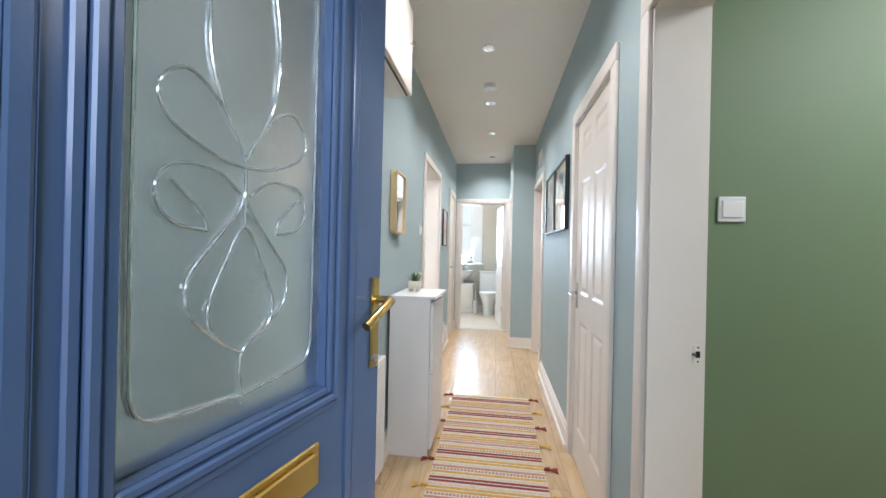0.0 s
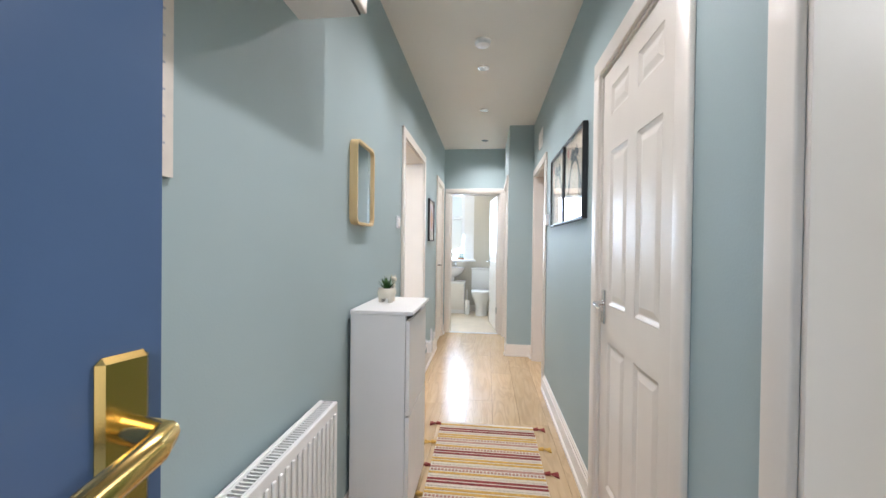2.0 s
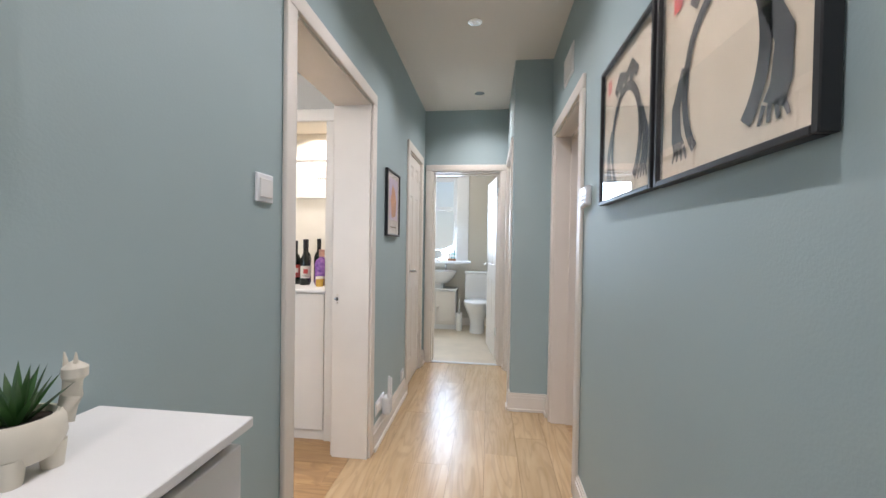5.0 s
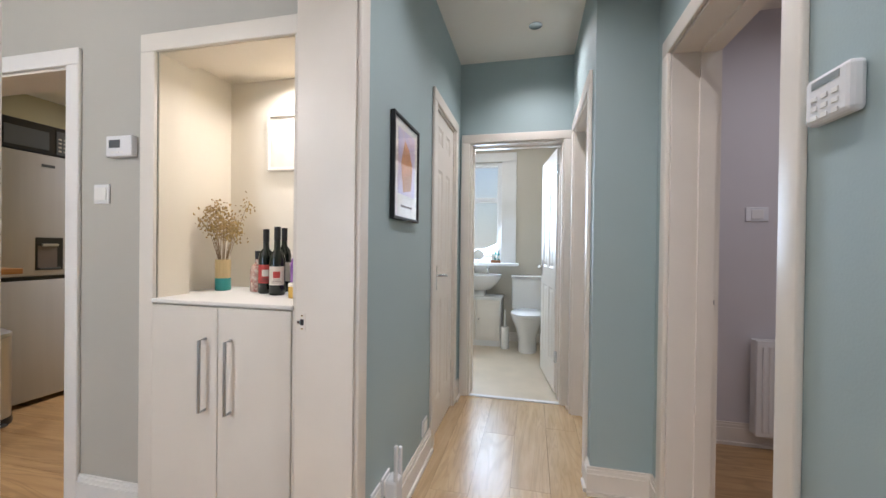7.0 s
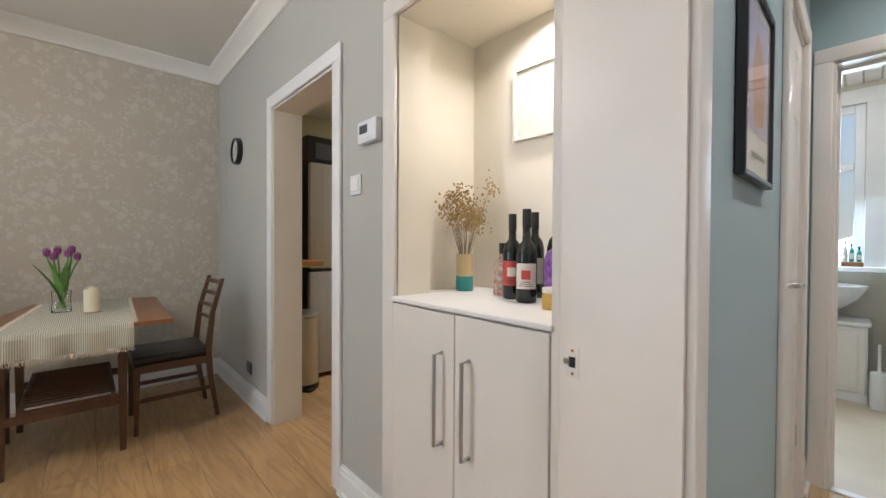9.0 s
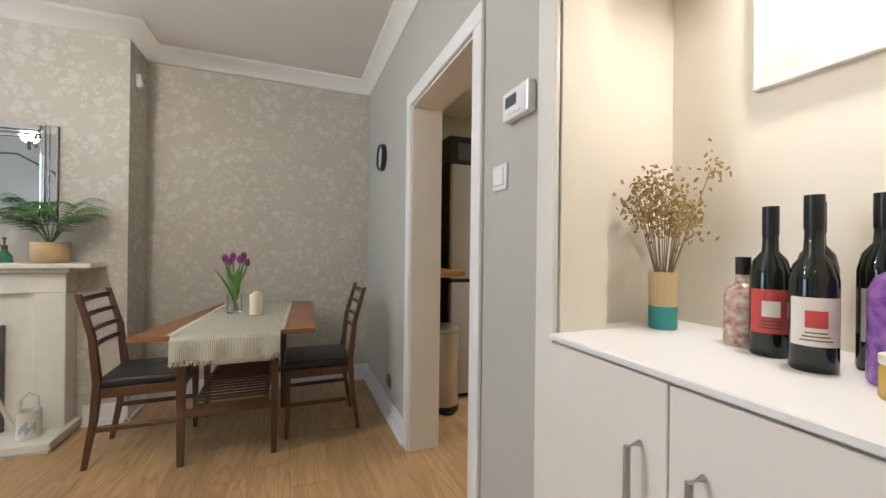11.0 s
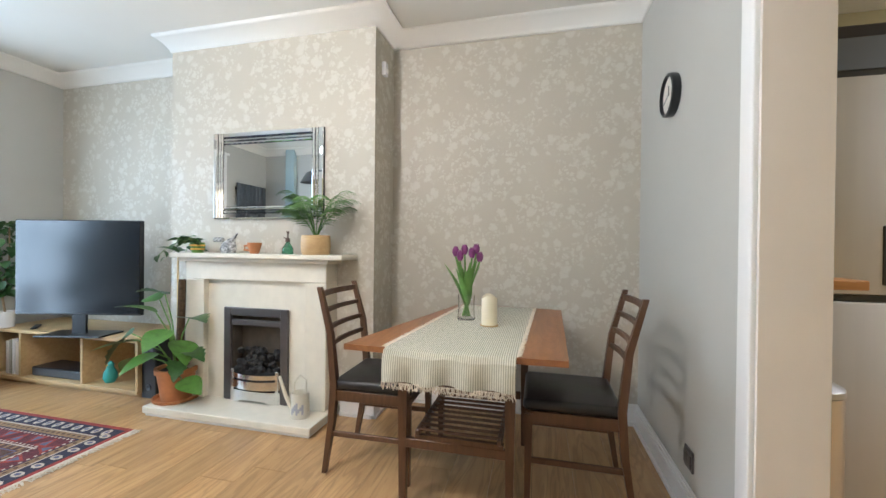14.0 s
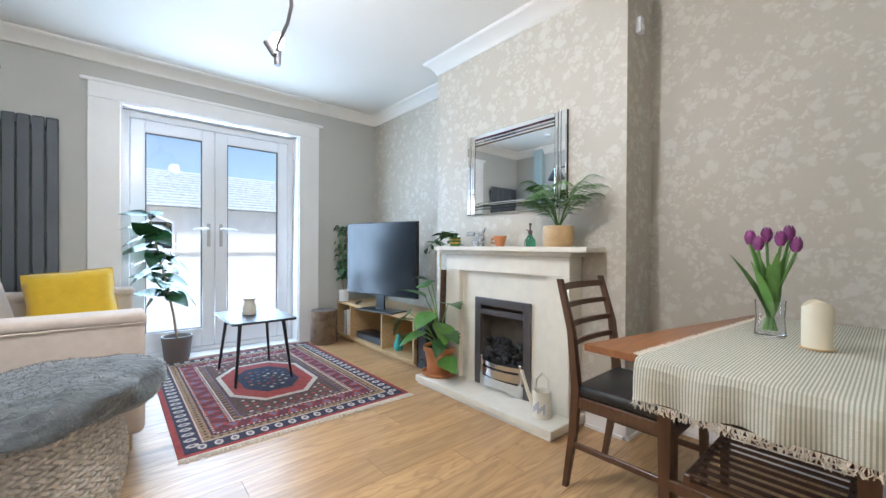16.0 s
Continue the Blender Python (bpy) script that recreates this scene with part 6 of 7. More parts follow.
for j in range(170):
    y = runner_y(-2.9, j / 170)
    tube(fg, [(-2.891, y, 0.634), (-2.888 + rnd.uniform(-0.006, 0.006), y + rnd.uniform(-0.006, 0.006), 0.624), (-2.888 + rnd.uniform(-0.01, 0.01), y + rnd.uniform(-0.01, 0.01), 0.612 + rnd.uniform(-0.006, 0.004))], 0.0016, 4)
tagged(part("end_fringe", fg, "rugcream", rc), kind="stuff")
for s, v in ((-1, 0), (1, 1)):
    fg = bmesh.new()
    for j in range(240):
        x = -4.02 + 1.09 * j / 240
        y0 = runner_y(x, v)
        tube(fg, [(x, y0, 0.747), (x + rnd.uniform(-0.006, 0.006), y0 + s * rnd.uniform(0.010, 0.02), 0.748 + rnd.uniform(0, 0.004))], 0.0016, 4)
    tagged(part("edge_fringe", fg, "rugcream", rc), kind="stuff")

# tulips
tv_ = thing("tulip_vase", "clear glass vase of purple tulips on the runner", "flowers", pose(-3.56, 3.435, 0.733))
gv = part("glass", lathe(bmesh.new(), [(0.042, 0), (0.045, 0.004), (0.040, 0.06), (0.043, 0.125), (0.040, 0.125), (0.037, 0.06), (0.041, 0.012)], 28), "pane", tv_, "clear glass vase", smooth=True)
gv.visible_shadow = False
tl = leaf_mesh(0.22, 0.045, 0.12, 0.3, "stem", 0, 7)
rnd = random.Random(9)
for i, (dx, dy, h_) in enumerate(((0.0, -0.058, 0.35), (0.025, -0.03, 0.33), (-0.02, -0.015, 0.36), (0.025, 0.03, 0.345), (-0.02, 0.045, 0.365), (0.015, 0.068, 0.325))):
    part("stem", tube(bmesh.new(), [(dx * -0.3, dy * -0.3, 0.02), (dx * 0.3, dy * 0.3, 0.16), (dx, dy, h_ - 0.03)], 0.0045, 7), "stem", tv_, smooth=True)
    bl = bmesh.new()
    for k_ in range(6):
        a = radians(60 * k_)
        loops = []
        for t in (0, 0.3, 0.6, 0.85, 1.0):
            rr = 0.016 * math.sin(math.pi * (0.15 + 0.72 * t)) + 0.002
            hw = 0.62 * math.sin(math.pi * (0.18 + 0.76 * t))
            loops.append([bl.verts.new((dx + rr * math.cos(a + q), dy + rr * math.sin(a + q), h_ - 0.03 + 0.052 * t)) for q in (-hw, 0, hw)])
        for u, v in zip(loops, loops[1:]):
            for j in (0, 1):
                bl.faces.new((u[j], v[j], v[j + 1], u[j + 1]))
    part("flower", bl, "purple", tv_, "purple tulip head", smooth=80)
for i in range(11):
    add_leaf(tl, tv_, (0, 0, 0.06), i * 33 + 10, 77 + rnd.uniform(-10, 9), rnd.uniform(-30, 30), rnd.uniform(0.9, 1.25))
cd = thing("candle", "thick ivory pillar candle on a cork coaster", "candle", pose(-3.45, 3.565, 0.733))
part("coaster", lathe(bmesh.new(), [(0.043, 0), (0.043, 0.005)], 24), "oak", cd)
cb = lathe(bmesh.new(), [(0.036, 0.005), (0.037, 0.01), (0.037, 0.135), (0.034, 0.138), (0.030, 0.125), (0.006, 0.12)], 28)
for v in cb.verts:
    if v.co.z > 0.13:
        v.co.z += 0.010 * math.sin(math.atan2(v.co.y, v.co.x) * 2 + 1)
part("wax", cb, "wax", cd, smooth=True)
part("wick", rod(bmesh.new(), (0, 0, 0.12), (0.002, 0, 0.135), 0.0015, 0.001, 6), "black", cd)


def dining_chair(m, label):
    """A ladder-back chair that faces local +y."""
    c = thing("dining_chair", label, "chair", m, group="dining chairs")
    for s in (-1, 1):
        part("back_leg", loft(bmesh.new(), [[(s * x + a * w, y + b_ * w, z) for a, b_ in ((-1, -1), (1, -1), (1, 1), (-1, 1))] for x, y, z, w in ((0.178, -0.025, 0, 0.011), (0.185, 0.015, 0.25, 0.015), (0.188, 0.03, 0.44, 0.017), (0.188, 0.005, 0.68, 0.014), (0.185, -0.055, 0.90, 0.011))]), "darkteak", c)
        part("front_leg", loft(bmesh.new(), [[(s * x + a * w, y + b_ * w, z) for a, b_ in ((-1, -1), (1, -1), (1, 1), (-1, 1))] for x, y, z, w in ((0.185, 0.40, 0, 0.011), (0.19, 0.395, 0.40, 0.017))]), "darkteak", c)
        part("side_rail", cube(s * 0.185 - 0.01, s * 0.185 + 0.01, 0.03, 0.39, 0.36, 0.41, bevel=0.002), "darkteak", c)
        part("side_stretcher", cube(s * 0.184 - 0.008, s * 0.184 + 0.008, 0.01, 0.395, 0.185, 0.21, bevel=0.003), "darkteak", c)
    part("front_rail", cube(-0.185, 0.185, 0.385, 0.405, 0.36, 0.41, bevel=0.002), "darkteak", c)
    part("back_rail", cube(-0.185, 0.185, 0.02, 0.04, 0.36, 0.41, bevel=0.002), "darkteak", c)
    sb = cube(-0.20, 0.20, 0.02, 0.42, 0.41, 0.46, bevel=0.02, seg=3)
    part("seat", sb, "leather", c, "black leather padded seat", smooth=True)
    for z, y, hh_ in ((0.865, -0.046, 0.028), (0.785, -0.026, 0.022), (0.705, -0.002, 0.022), (0.625, 0.008, 0.022)):
        bm = bmesh.new()
        rows = []
        for i in range(9):
            x = -0.185 + 0.37 * i / 8
            o = y - 0.022 * (1 - (i / 4 - 1) ** 2)
            rows.append([bm.verts.new(p) for p in ((x, o - 0.008, z - hh_ / 2), (x, o + 0.008, z - hh_ / 2), (x, o + 0.008, z + hh_ / 2), (x, o - 0.008, z + hh_ / 2))])
        for u, v in zip(rows, rows[1:]):
            for i in range(4):
                bm.faces.new((u[i], u[(i + 1) % 4], v[(i + 1) % 4], v[i]))
        bm.faces.new(rows[0])
        bm.faces.new(rows[-1][::-1])
        part("back_slat", bm, "darkteak", c)
    return c


ch = dining_chair(pose(-3.495, 2.81, 0, 0, 0, 1), "dark teak ladder-back dining chair with black leather seat")
copy_thing(ch, pose(-3.50, 4.15, 0, 0, 0, 180))

# clock and floor socket
ck = thing("wall_clock", "small round wall clock with black rim and white face", "clock", pose(-3.66, KY, 1.828, 0, 0, 180))
part("rim", turned(lathe(bmesh.new(), [(0.098, 0), (0.10, 0.004), (0.10, 0.035), (0.09, 0.038), (0.088, 0.02)], 36), pose(0, 0, 0, -90)), "black", ck, smooth=True)
part("face", turned(lathe(bmesh.new(), [(0.089, 0.012), (0.089, 0.022)], 36), pose(0, 0, 0, -90)), "paperw", ck)
part("hour_hand_bar", cube(-0.003, 0.003, 0.023, 0.025, 0, 0.045), "black", ck)
part("minute_hand_bar", turned(cube(-0.002, 0.002, 0.0255, 0.027, 0, 0.07), pose(0, 0, 0, 0, 110, 0)), "black", ck)
fs = switch("wall_socket", pose(-3.40, KY, 0.245, 0, 0, 180), "dark bronze double socket above the skirting", 2, cat="socket")
for o in fs.children:
    o.data = o.data.copy()
    o.data.materials[0] = M["gunmetal"]
ps = thing("heat_sensor", "small white sensor box high on the chimney side", "sensor", pose(-4.05, 2.765, 2.28))
part("case", cube(-0.025, 0.025, 0, 0.03, -0.045, 0.045, bevel=0.006, seg=2), "upvc", ps)
part("lens", cube(-0.015, 0.015, 0.03, 0.036, -0.03, 0.0, bevel=0.004), "white", ps)

# ---- tv corner ----
ts = thing("tv_stand", "low oak television stand with open shelves", "tv stand", pose(-4.25, -0.44, 0))
D_, L_ = 0.48, 1.48
part("top", cube(0, D_, 0, L_, 0.395, 0.42, bevel=0.002), "oak", ts)
part("base", cube(0, D_, 0, L_, 0.03, 0.055, bevel=0.002), "oak", ts)
for y in (0, 0.30, 0.94, L_ - 0.022):
    part("upright", cube(0, D_ - 0.005, y, y + 0.022, 0.055, 0.395), "oak", ts)
part("back", cube(0, 0.01, 0.022, L_ - 0.022, 0.055, 0.395), "oak", ts)
part("plinth", cube(0.02, D_ - 0.03, 0.01, L_ - 0.01, 0, 0.03), "oak", ts)
for i, (w_, c_) in enumerate(((0.03, "paperw"), (0.025, "stripe"), (0.02, "white"), (0.03, "paperw"), (0.022, "rugpink"))):
    bk = thing("book", "upright paperback book on the stand", "book", pose(-4.0, -0.33 + i * 0.036, 0.055), group="books in the stand")
    part("cover", cube(0, 0.2, 0, w_, 0, 0.26 + 0.01 * (i % 3), bevel=0.002), c_, bk)
    part("pages", cube(0.002, 0.198, 0.003, w_ - 0.003, 0.26 + 0.01 * (i % 3), 0.2605 + 0.01 * (i % 3)), "rugcream", bk)
sbx = thing("soundbar", "black soundbar lying in the stand", "speaker", pose(-4.02, -0.08, 0.055))
part("body", cube(0, 0.2, 0, 0.54, 0, 0.07, bevel=0.01, seg=2), "black", sbx)
part("grille", cube(0.2, 0.203, 0.02, 0.52, 0.01, 0.06), "anthracite", sbx)
og = thing("bird_ornament", "small pale teal ceramic bird ornament", "ornament", pose(-3.87, 0.66, 0.055))
part("body", lathe(bmesh.new(), [(0.03, 0), (0.045, 0.03), (0.042, 0.07), (0.022, 0.11), (0.024, 0.13), (0.014, 0.152), (0.003, 0.158)], 20), "teal", og, smooth=True)
part("beak", rod(bmesh.new(), (0.02, 0, 0.132), (0.045, 0, 0.128), 0.006, 0.001, 8), "rugyel", og)
spk = thing("floor_speaker", "slim black floor-standing speaker", "speaker", pose(-4.02, 1.045, 0))
part("cabinet", cube(0, 0.22, 0, 0.13, 0.0, 0.44, bevel=0.006), "black", spk)
for z, r_ in ((0.34, 0.04), (0.08, 0.022)):
    part("driver", turned(lathe(bmesh.new(), [(r_, 0), (r_, 0.004), (r_ * 0.85, 0.004), (r_ * 0.3, -0.0)], 22), pose(0.22, 0.065, z, 0, 90, 0)), "anthracite", spk)
TVM = pose(-3.76, 0.495, 0.42, 0, 0, 103)
tvx = thing("television", "black flat screen television, switched off", "television", TVM)
part("housing", cube(-0.47, 0.47, 0.0, 0.035, 0.15, 0.85, bevel=0.005), "black", tvx)
part("screen", cube(-0.46, 0.46, -0.003, 0.0, 0.165, 0.842), "screen", tvx, "glossy dark screen")
part("neck", cube(-0.05, 0.05, 0.01, 0.03, 0.01, 0.16), "black", tvx)
part("stand", cube(-0.24, 0.24, -0.09, 0.13, 0, 0.012, bevel=0.004), "black", tvx)
rm = thing("remote_control", "black remote control lying on the stand", "remote control", pose(-3.86, -0.10, 0.42, 0, 0, 50))
part("case", cube(-0.08, 0.08, -0.02, 0.02, 0, 0.016, bevel=0.005), "black", rm)
for i in range(5):
    part("button", cube(-0.06 + i * 0.025, -0.045 + i * 0.025, -0.008, 0.008, 0.016, 0.018), "anthracite", rm)
# trailing plant on a stake
ivp = thing("ivy_plant", "tall trailing ivy plant in a small white pot", "plant", pose(-3.81, -0.355, 0.42))
pot(ivp, 0.05, 0.06, 0.13, "porcelain", 0.003)
part("stake", tube(bmesh.new(), [(0, 0, 0.1), (0.02, -0.01, 0.3), (-0.04, -0.03, 0.55), (-0.04, -0.03, 0.80)], 0.008, 8, 0.005), "twig", ivp, smooth=True)
iv = leaf_mesh(0.06, 0.05, 0.3, 0.2, "leaf", 0, 4)
rnd = random.Random(31)
for i in range(150):
    z = rnd.uniform(0.26, 0.86)
    a = rnd.uniform(0, 360)
    r_ = rnd.uniform(0.02, 0.10) * (1.15 - abs(z - 0.57))
    add_leaf(iv, ivp, (max(-0.04, -0.02 + r_ * math.cos(radians(a))), -0.02 + max(-0.10, r_ * math.sin(radians(a))), z), a, rnd.uniform(-65, 5), rnd.uniform(-40, 40), rnd.uniform(0.7, 1.2))
st = thing("log_stool", "short sawn tree-trunk stool with flat top", "stool", pose(-3.545, -0.29, 0))
lg = lathe(bmesh.new(), [(0.135, 0), (0.142, 0.05), (0.136, 0.18), (0.142, 0.33), (0.134, 0.352)], 36)
for v in lg.verts:
    a = math.atan2(v.co.y, v.co.x)
    k_ = 1 + 0.035 * math.sin(3 * a + 0.6) + 0.02 * math.sin(7 * a)
    v.co.x *= k_
    v.co.y *= k_
part("bark", lg, "stump", st, smooth=True)
part("sawn_top", lathe(bmesh.new(), [(0.128, 0.352), (0.128, 0.356), (0.10, 0.358)], 32), "taupe", st)

# ---- oriental rug ----
M["r_red"] = mat("rug_red_wool", (0.33, 0.045, 0.035), 0.95, vary=0.2, scale=40, bump=0.4, bscale=260)
M["r_navy"] = mat("rug_navy_wool", (0.028, 0.03, 0.06), 0.95, vary=0.25, scale=40, bump=0.4, bscale=260)
M["r_cream"] = mat("rug_cream_wool", (0.56, 0.49, 0.40), 0.95, vary=0.15, scale=40, bump=0.4, bscale=260)
M["r_brown"] = mat("rug_brown_wool", (0.10, 0.05, 0.04), 0.95, vary=0.25, scale=40, bump=0.4, bscale=260)
M["r_wine"] = mat("rug_wine_wool", (0.14, 0.025, 0.035), 0.95, vary=0.25, scale=40, bump=0.4, bscale=260)
M["r_blue"] = mat("rug_slate_wool", (0.13, 0.14, 0.22), 0.95, vary=0.2, scale=40, bump=0.4, bscale=260)
M["r_gold"] = mat("rug_ochre_wool", (0.32, 0.20, 0.10), 0.95, vary=0.2, scale=40, bump=0.4, bscale=260)
og_ = thing("oriental_rug", "red and navy patterned oriental wool rug with cream fringe", "rug", pose(-2.73, 0.53, 0))
HX, HY = 0.68, 0.955
part("base_weave", cube(-HX, HX, -HY, HY, 0.0005, 0.006, bevel=0.001), "r_red", og_)


def ringband(name, inset, width, material):
    bm = bmesh.new()
    a, b_ = (HX - inset, HY - inset), (HX - inset - width, HY - inset - width)
    for x0, x1, y0, y1 in ((-a[0], a[0], b_[1], a[1]), (-a[0], a[0], -a[1], -b_[1]), (-a[0], -b_[0], -b_[1], b_[1]), (b_[0], a[0], -b_[1], b_[1])):
        box(bm, x0, x1, y0, y1, 0.004, 0.0072)
    part(name, bm, material, og_)


ringband("border_band", 0.03, 0.085, "r_navy")
ringband("border_line", 0.118, 0.008, "r_cream")
ringband("border_band", 0.128, 0.04, "r_gold")
ringband("border_line", 0.17, 0.008, "r_navy")
ringband("border_band", 0.18, 0.115, "r_wine")
ringband("border_line", 0.297, 0.008, "r_cream")
ringband("border_band", 0.307, 0.035, "r_brown")
ringband("border_line", 0.344, 0.006, "r_blue")
part("field", cube(-HX + 0.352, HX - 0.352, -HY + 0.352, HY - 0.352, 0.004, 0.0072), "r_brown", og_)


def poly(pts, z):
    bm = bmesh.new()
    return slab(bm, pts, z - 0.001, z)


octo = [(-0.14, -0.46), (0.14, -0.46), (0.31, -0.24), (0.31, 0.24), (0.14, 0.46), (-0.14, 0.46), (-0.31, 0.24), (-0.31, -0.24)]
part("medallion_edge", poly(octo, 0.0082), "r_cream", og_)
part("medallion", poly([(x * 0.9, y * 0.92) for x, y in octo], 0.0090), "r_red", og_)
part("medallion_inner", poly([(x * 0.62, y * 0.66) for x, y in octo], 0.0098), "r_navy", og_)
rnd = random.Random(17)
for i in range(34):
    a = i * 2.399
    r_ = 0.018 * math.sqrt(i) * 1.55
    x, y = r_ * math.cos(a), r_ * math.sin(a) * 1.45
    s = 0.017
    part("medallion_flower", poly([(x - s, y), (x, y - s), (x + s, y), (x, y + s)], 0.0106), ("r_blue", "r_red", "r_cream", "r_blue", "r_gold")[i % 5], og_)


def along_ring(inset, step):
    a, b_ = HX - inset, HY - inset
    out = []
    nx, ny = int(2 * a / step), int(2 * b_ / step)
    for i in range(nx):
        x = -a + (i + 0.5) * 2 * a / nx
        out += [(x, -b_, 0, i), (x, b_, 0, i)]
    for i in range(ny):
        y = -b_ + (i + 0.5) * 2 * b_ / ny
        out += [(-a, y, 1, i), (a, y, 1, i)]
    return out


outer = bmesh.new()
dots = bmesh.new()
for x, y, v, i in along_ring(0.072, 0.075):
    w, h_ = (0.022, 0.032) if v == 0 else (0.032, 0.022)
    slab(outer, [(x + w * math.cos(t), y + h_ * math.sin(t)) for t in [radians(45 * q + 22) for q in range(8)]], 0.007, 0.0080)
    slab(dots, [(x + w * 0.5 * math.cos(t), y + h_ * 0.5 * math.sin(t)) for t in [radians(60 * q) for q in range(6)]], 0.0075, 0.0087)
tagged(part("rosette_pattern", outer, "r_cream", og_), kind="stuff")
tagged(part("rosette_centre", dots, "r_blue", og_), kind="stuff")
zig = bmesh.new()
zigr = bmesh.new()
for x, y, v, i in along_ring(0.237, 0.105):
    s = 0.045
    if v == 0:
        tri_ = [(x - s, y - s), (x + s, y - s), (x, y + s)] if i % 2 else [(x - s, y + s), (x, y - s), (x + s, y + s)]
    else:
        tri_ = [(x - s, y - s), (x + s, y), (x - s, y + s)] if i % 2 else [(x + s, y - s), (x + s, y + s), (x - s, y)]
    slab(zig, tri_, 0.007, 0.0080)
    cx_, cy_ = sum(p[0] for p in tri_) / 3, sum(p[1] for p in tri_) / 3
    slab(zigr, [(cx_ + (px - cx_) * 0.55, cy_ + (py - cy_) * 0.55) for px, py in tri_], 0.0075, 0.0087)
tagged(part("zigzag_pattern", zig, "r_red", og_), kind="stuff")
tagged(part("zigzag_centre", zigr, "r_blue", og_), kind="stuff")
sq = bmesh.new()
for x, y, v, i in along_ring(0.148, 0.04):
    slab(sq, [(x - 0.011, y), (x, y - 0.011), (x + 0.011, y), (x, y + 0.011)], 0.007, 0.0080)
tagged(part("diamond_pattern", sq, "r_brown", og_), kind="stuff")
fm, fr2 = bmesh.new(), bmesh.new()
for ix in range(-6, 7):
    for iy in range(-11, 12):
        x, y = ix * 0.052, iy * 0.053
        if abs(x) > 0.31 or abs(y) > 0.585 or (abs(x) < 0.33 and abs(y) < 0.26) or (abs(y) < 0.49 and abs(x) < 0.15 + 0.17 * (0.49 - abs(y)) / 0.23):
            continue
        t_ = 0.019 if (ix + iy) % 2 else 0.012
        slab(fm if (ix + iy) % 2 else fr2, [(x - t_, y), (x, y - t_), (x + t_, y), (x, y + t_)], 0.007, 0.0080)
tagged(part("field_pattern", fm, "r_red", og_), kind="stuff")
tagged(part("field_flower", fr2, "r_cream", og_), kind="stuff")
zo = bmesh.new()
for inset in (0.187, 0.287):
    for x, y, v, i in along_ring(inset, 0.03):
        slab(zo, [(x - 0.006, y - 0.006), (x + 0.006, y - 0.006), (x + 0.006, y + 0.006), (x - 0.006, y + 0.006)], 0.007, 0.0080)
tagged(part("bead_pattern", zo, "r_cream", og_), kind="stuff")
sq = bmesh.new()
for x, y, v, i in along_ring(0.325, 0.05):
    slab(sq, [(x - 0.014, y - 0.008), (x + 0.014, y - 0.008), (x + 0.014, y + 0.008), (x - 0.014, y + 0.008)], 0.007, 0.0080)
tagged(part("bar_pattern", sq, "r_gold", og_), kind="stuff")
for s in (-1, 1):
    fg = bmesh.new()
    for j in range(230):
        x = -HX + 2 * HX * j / 230
        y0 = s * HY
        tube(fg, [(x, y0, 0.004), (x + rnd.uniform(-0.008, 0.008), y0 + s * 0.025, 0.004), (x + rnd.uniform(-0.016, 0.016), y0 + s * rnd.uniform(0.04, 0.055), 0.003)], 0.0025, 4)
    tagged(part("fringe", fg, "rugcream", og_), kind="stuff")
    part("fringe_band", cube(-HX, HX, *sorted((s * HY, s * (HY + 0.012))), 0.0005, 0.006), "rugcream", og_)

# ---- coffee table, plants and sofa ----
ct = thing("coffee_table", "small black coffee table with splayed legs", "coffee table", pose(-2.685, 0.34, 0.009))
part("top", slab(bmesh.new(), roundrect(0.46, 0.66, 0.03), 0.455, 0.472), "blackframe", ct)
for sx in (-1, 1):
    for sy_ in (-1, 1):
        part("leg", rod(bmesh.new(), (sx * 0.20, sy_ * 0.29, 0), (sx * 0.155, sy_ * 0.22, 0.455), 0.009, 0.014, 10), "black", ct, smooth=True)
        part("bracket", cube(sx * 0.155 - 0.035, sx * 0.155 + 0.035, sy_ * 0.22 - 0.03, sy_ * 0.22 + 0.03, 0.448, 0.455), "black", ct)
ob_ = thing("oil_burner", "small cream ceramic pot with flared rim", "ornament", pose(-2.66, 0.29, 0.481))
part("body", lathe(bmesh.new(), [(0.05, 0), (0.055, 0.01), (0.05, 0.06), (0.036, 0.105), (0.038, 0.112)], 26), "ivory", ob_, smooth=True)
part("dish", lathe(bmesh.new(), [(0.036, 0.112), (0.055, 0.13), (0.052, 0.132), (0.02, 0.118)], 26), "ivory", ob_, smooth=True)

rp = thing("rubber_plant", "tall dark-leaved rubber plant in a taupe pot", "plant", pose(-2.25, -0.47, 0))
pot(rp, 0.09, 0.115, 0.23, "taupe", 0.004)
trunk = [(0, 0, 0.2), (0.025, 0.0, 0.42), (0.075, 0.0, 0.68), (0.13, 0.0, 0.95), (0.18, 0, 1.18), (0.20, 0, 1.30)]
part("trunk", tube(bmesh.new(), trunk, 0.010, 8, 0.007), "twig", rp, smooth=True)
rl = leaf_mesh(0.29, 0.17, 0.22, 0.16, "rubberleaf", 0, 8)
rnd = random.Random(12)
for i in range(36):
    z = 0.60 + 0.72 * i / 35
    k_ = next(j for j in range(len(trunk) - 1) if trunk[j + 1][2] >= z or j == len(trunk) - 2)
    a_, b_ = Vector(trunk[k_]), Vector(trunk[k_ + 1])
    p_ = a_.lerp(b_, min(1.0, (z - a_.z) / (b_.z - a_.z)))
    yaw = i * 137.5 + rnd.uniform(-20, 20)
    sc_ = rnd.uniform(0.75, 1.05) * (1.0 if i < 28 else 0.8)
    if math.sin(radians(yaw)) < -0.55:
        sc_ *= 0.75
    add_leaf(rl, rp, p_, yaw, rnd.uniform(-35, 40), rnd.uniform(-30, 30), sc_)
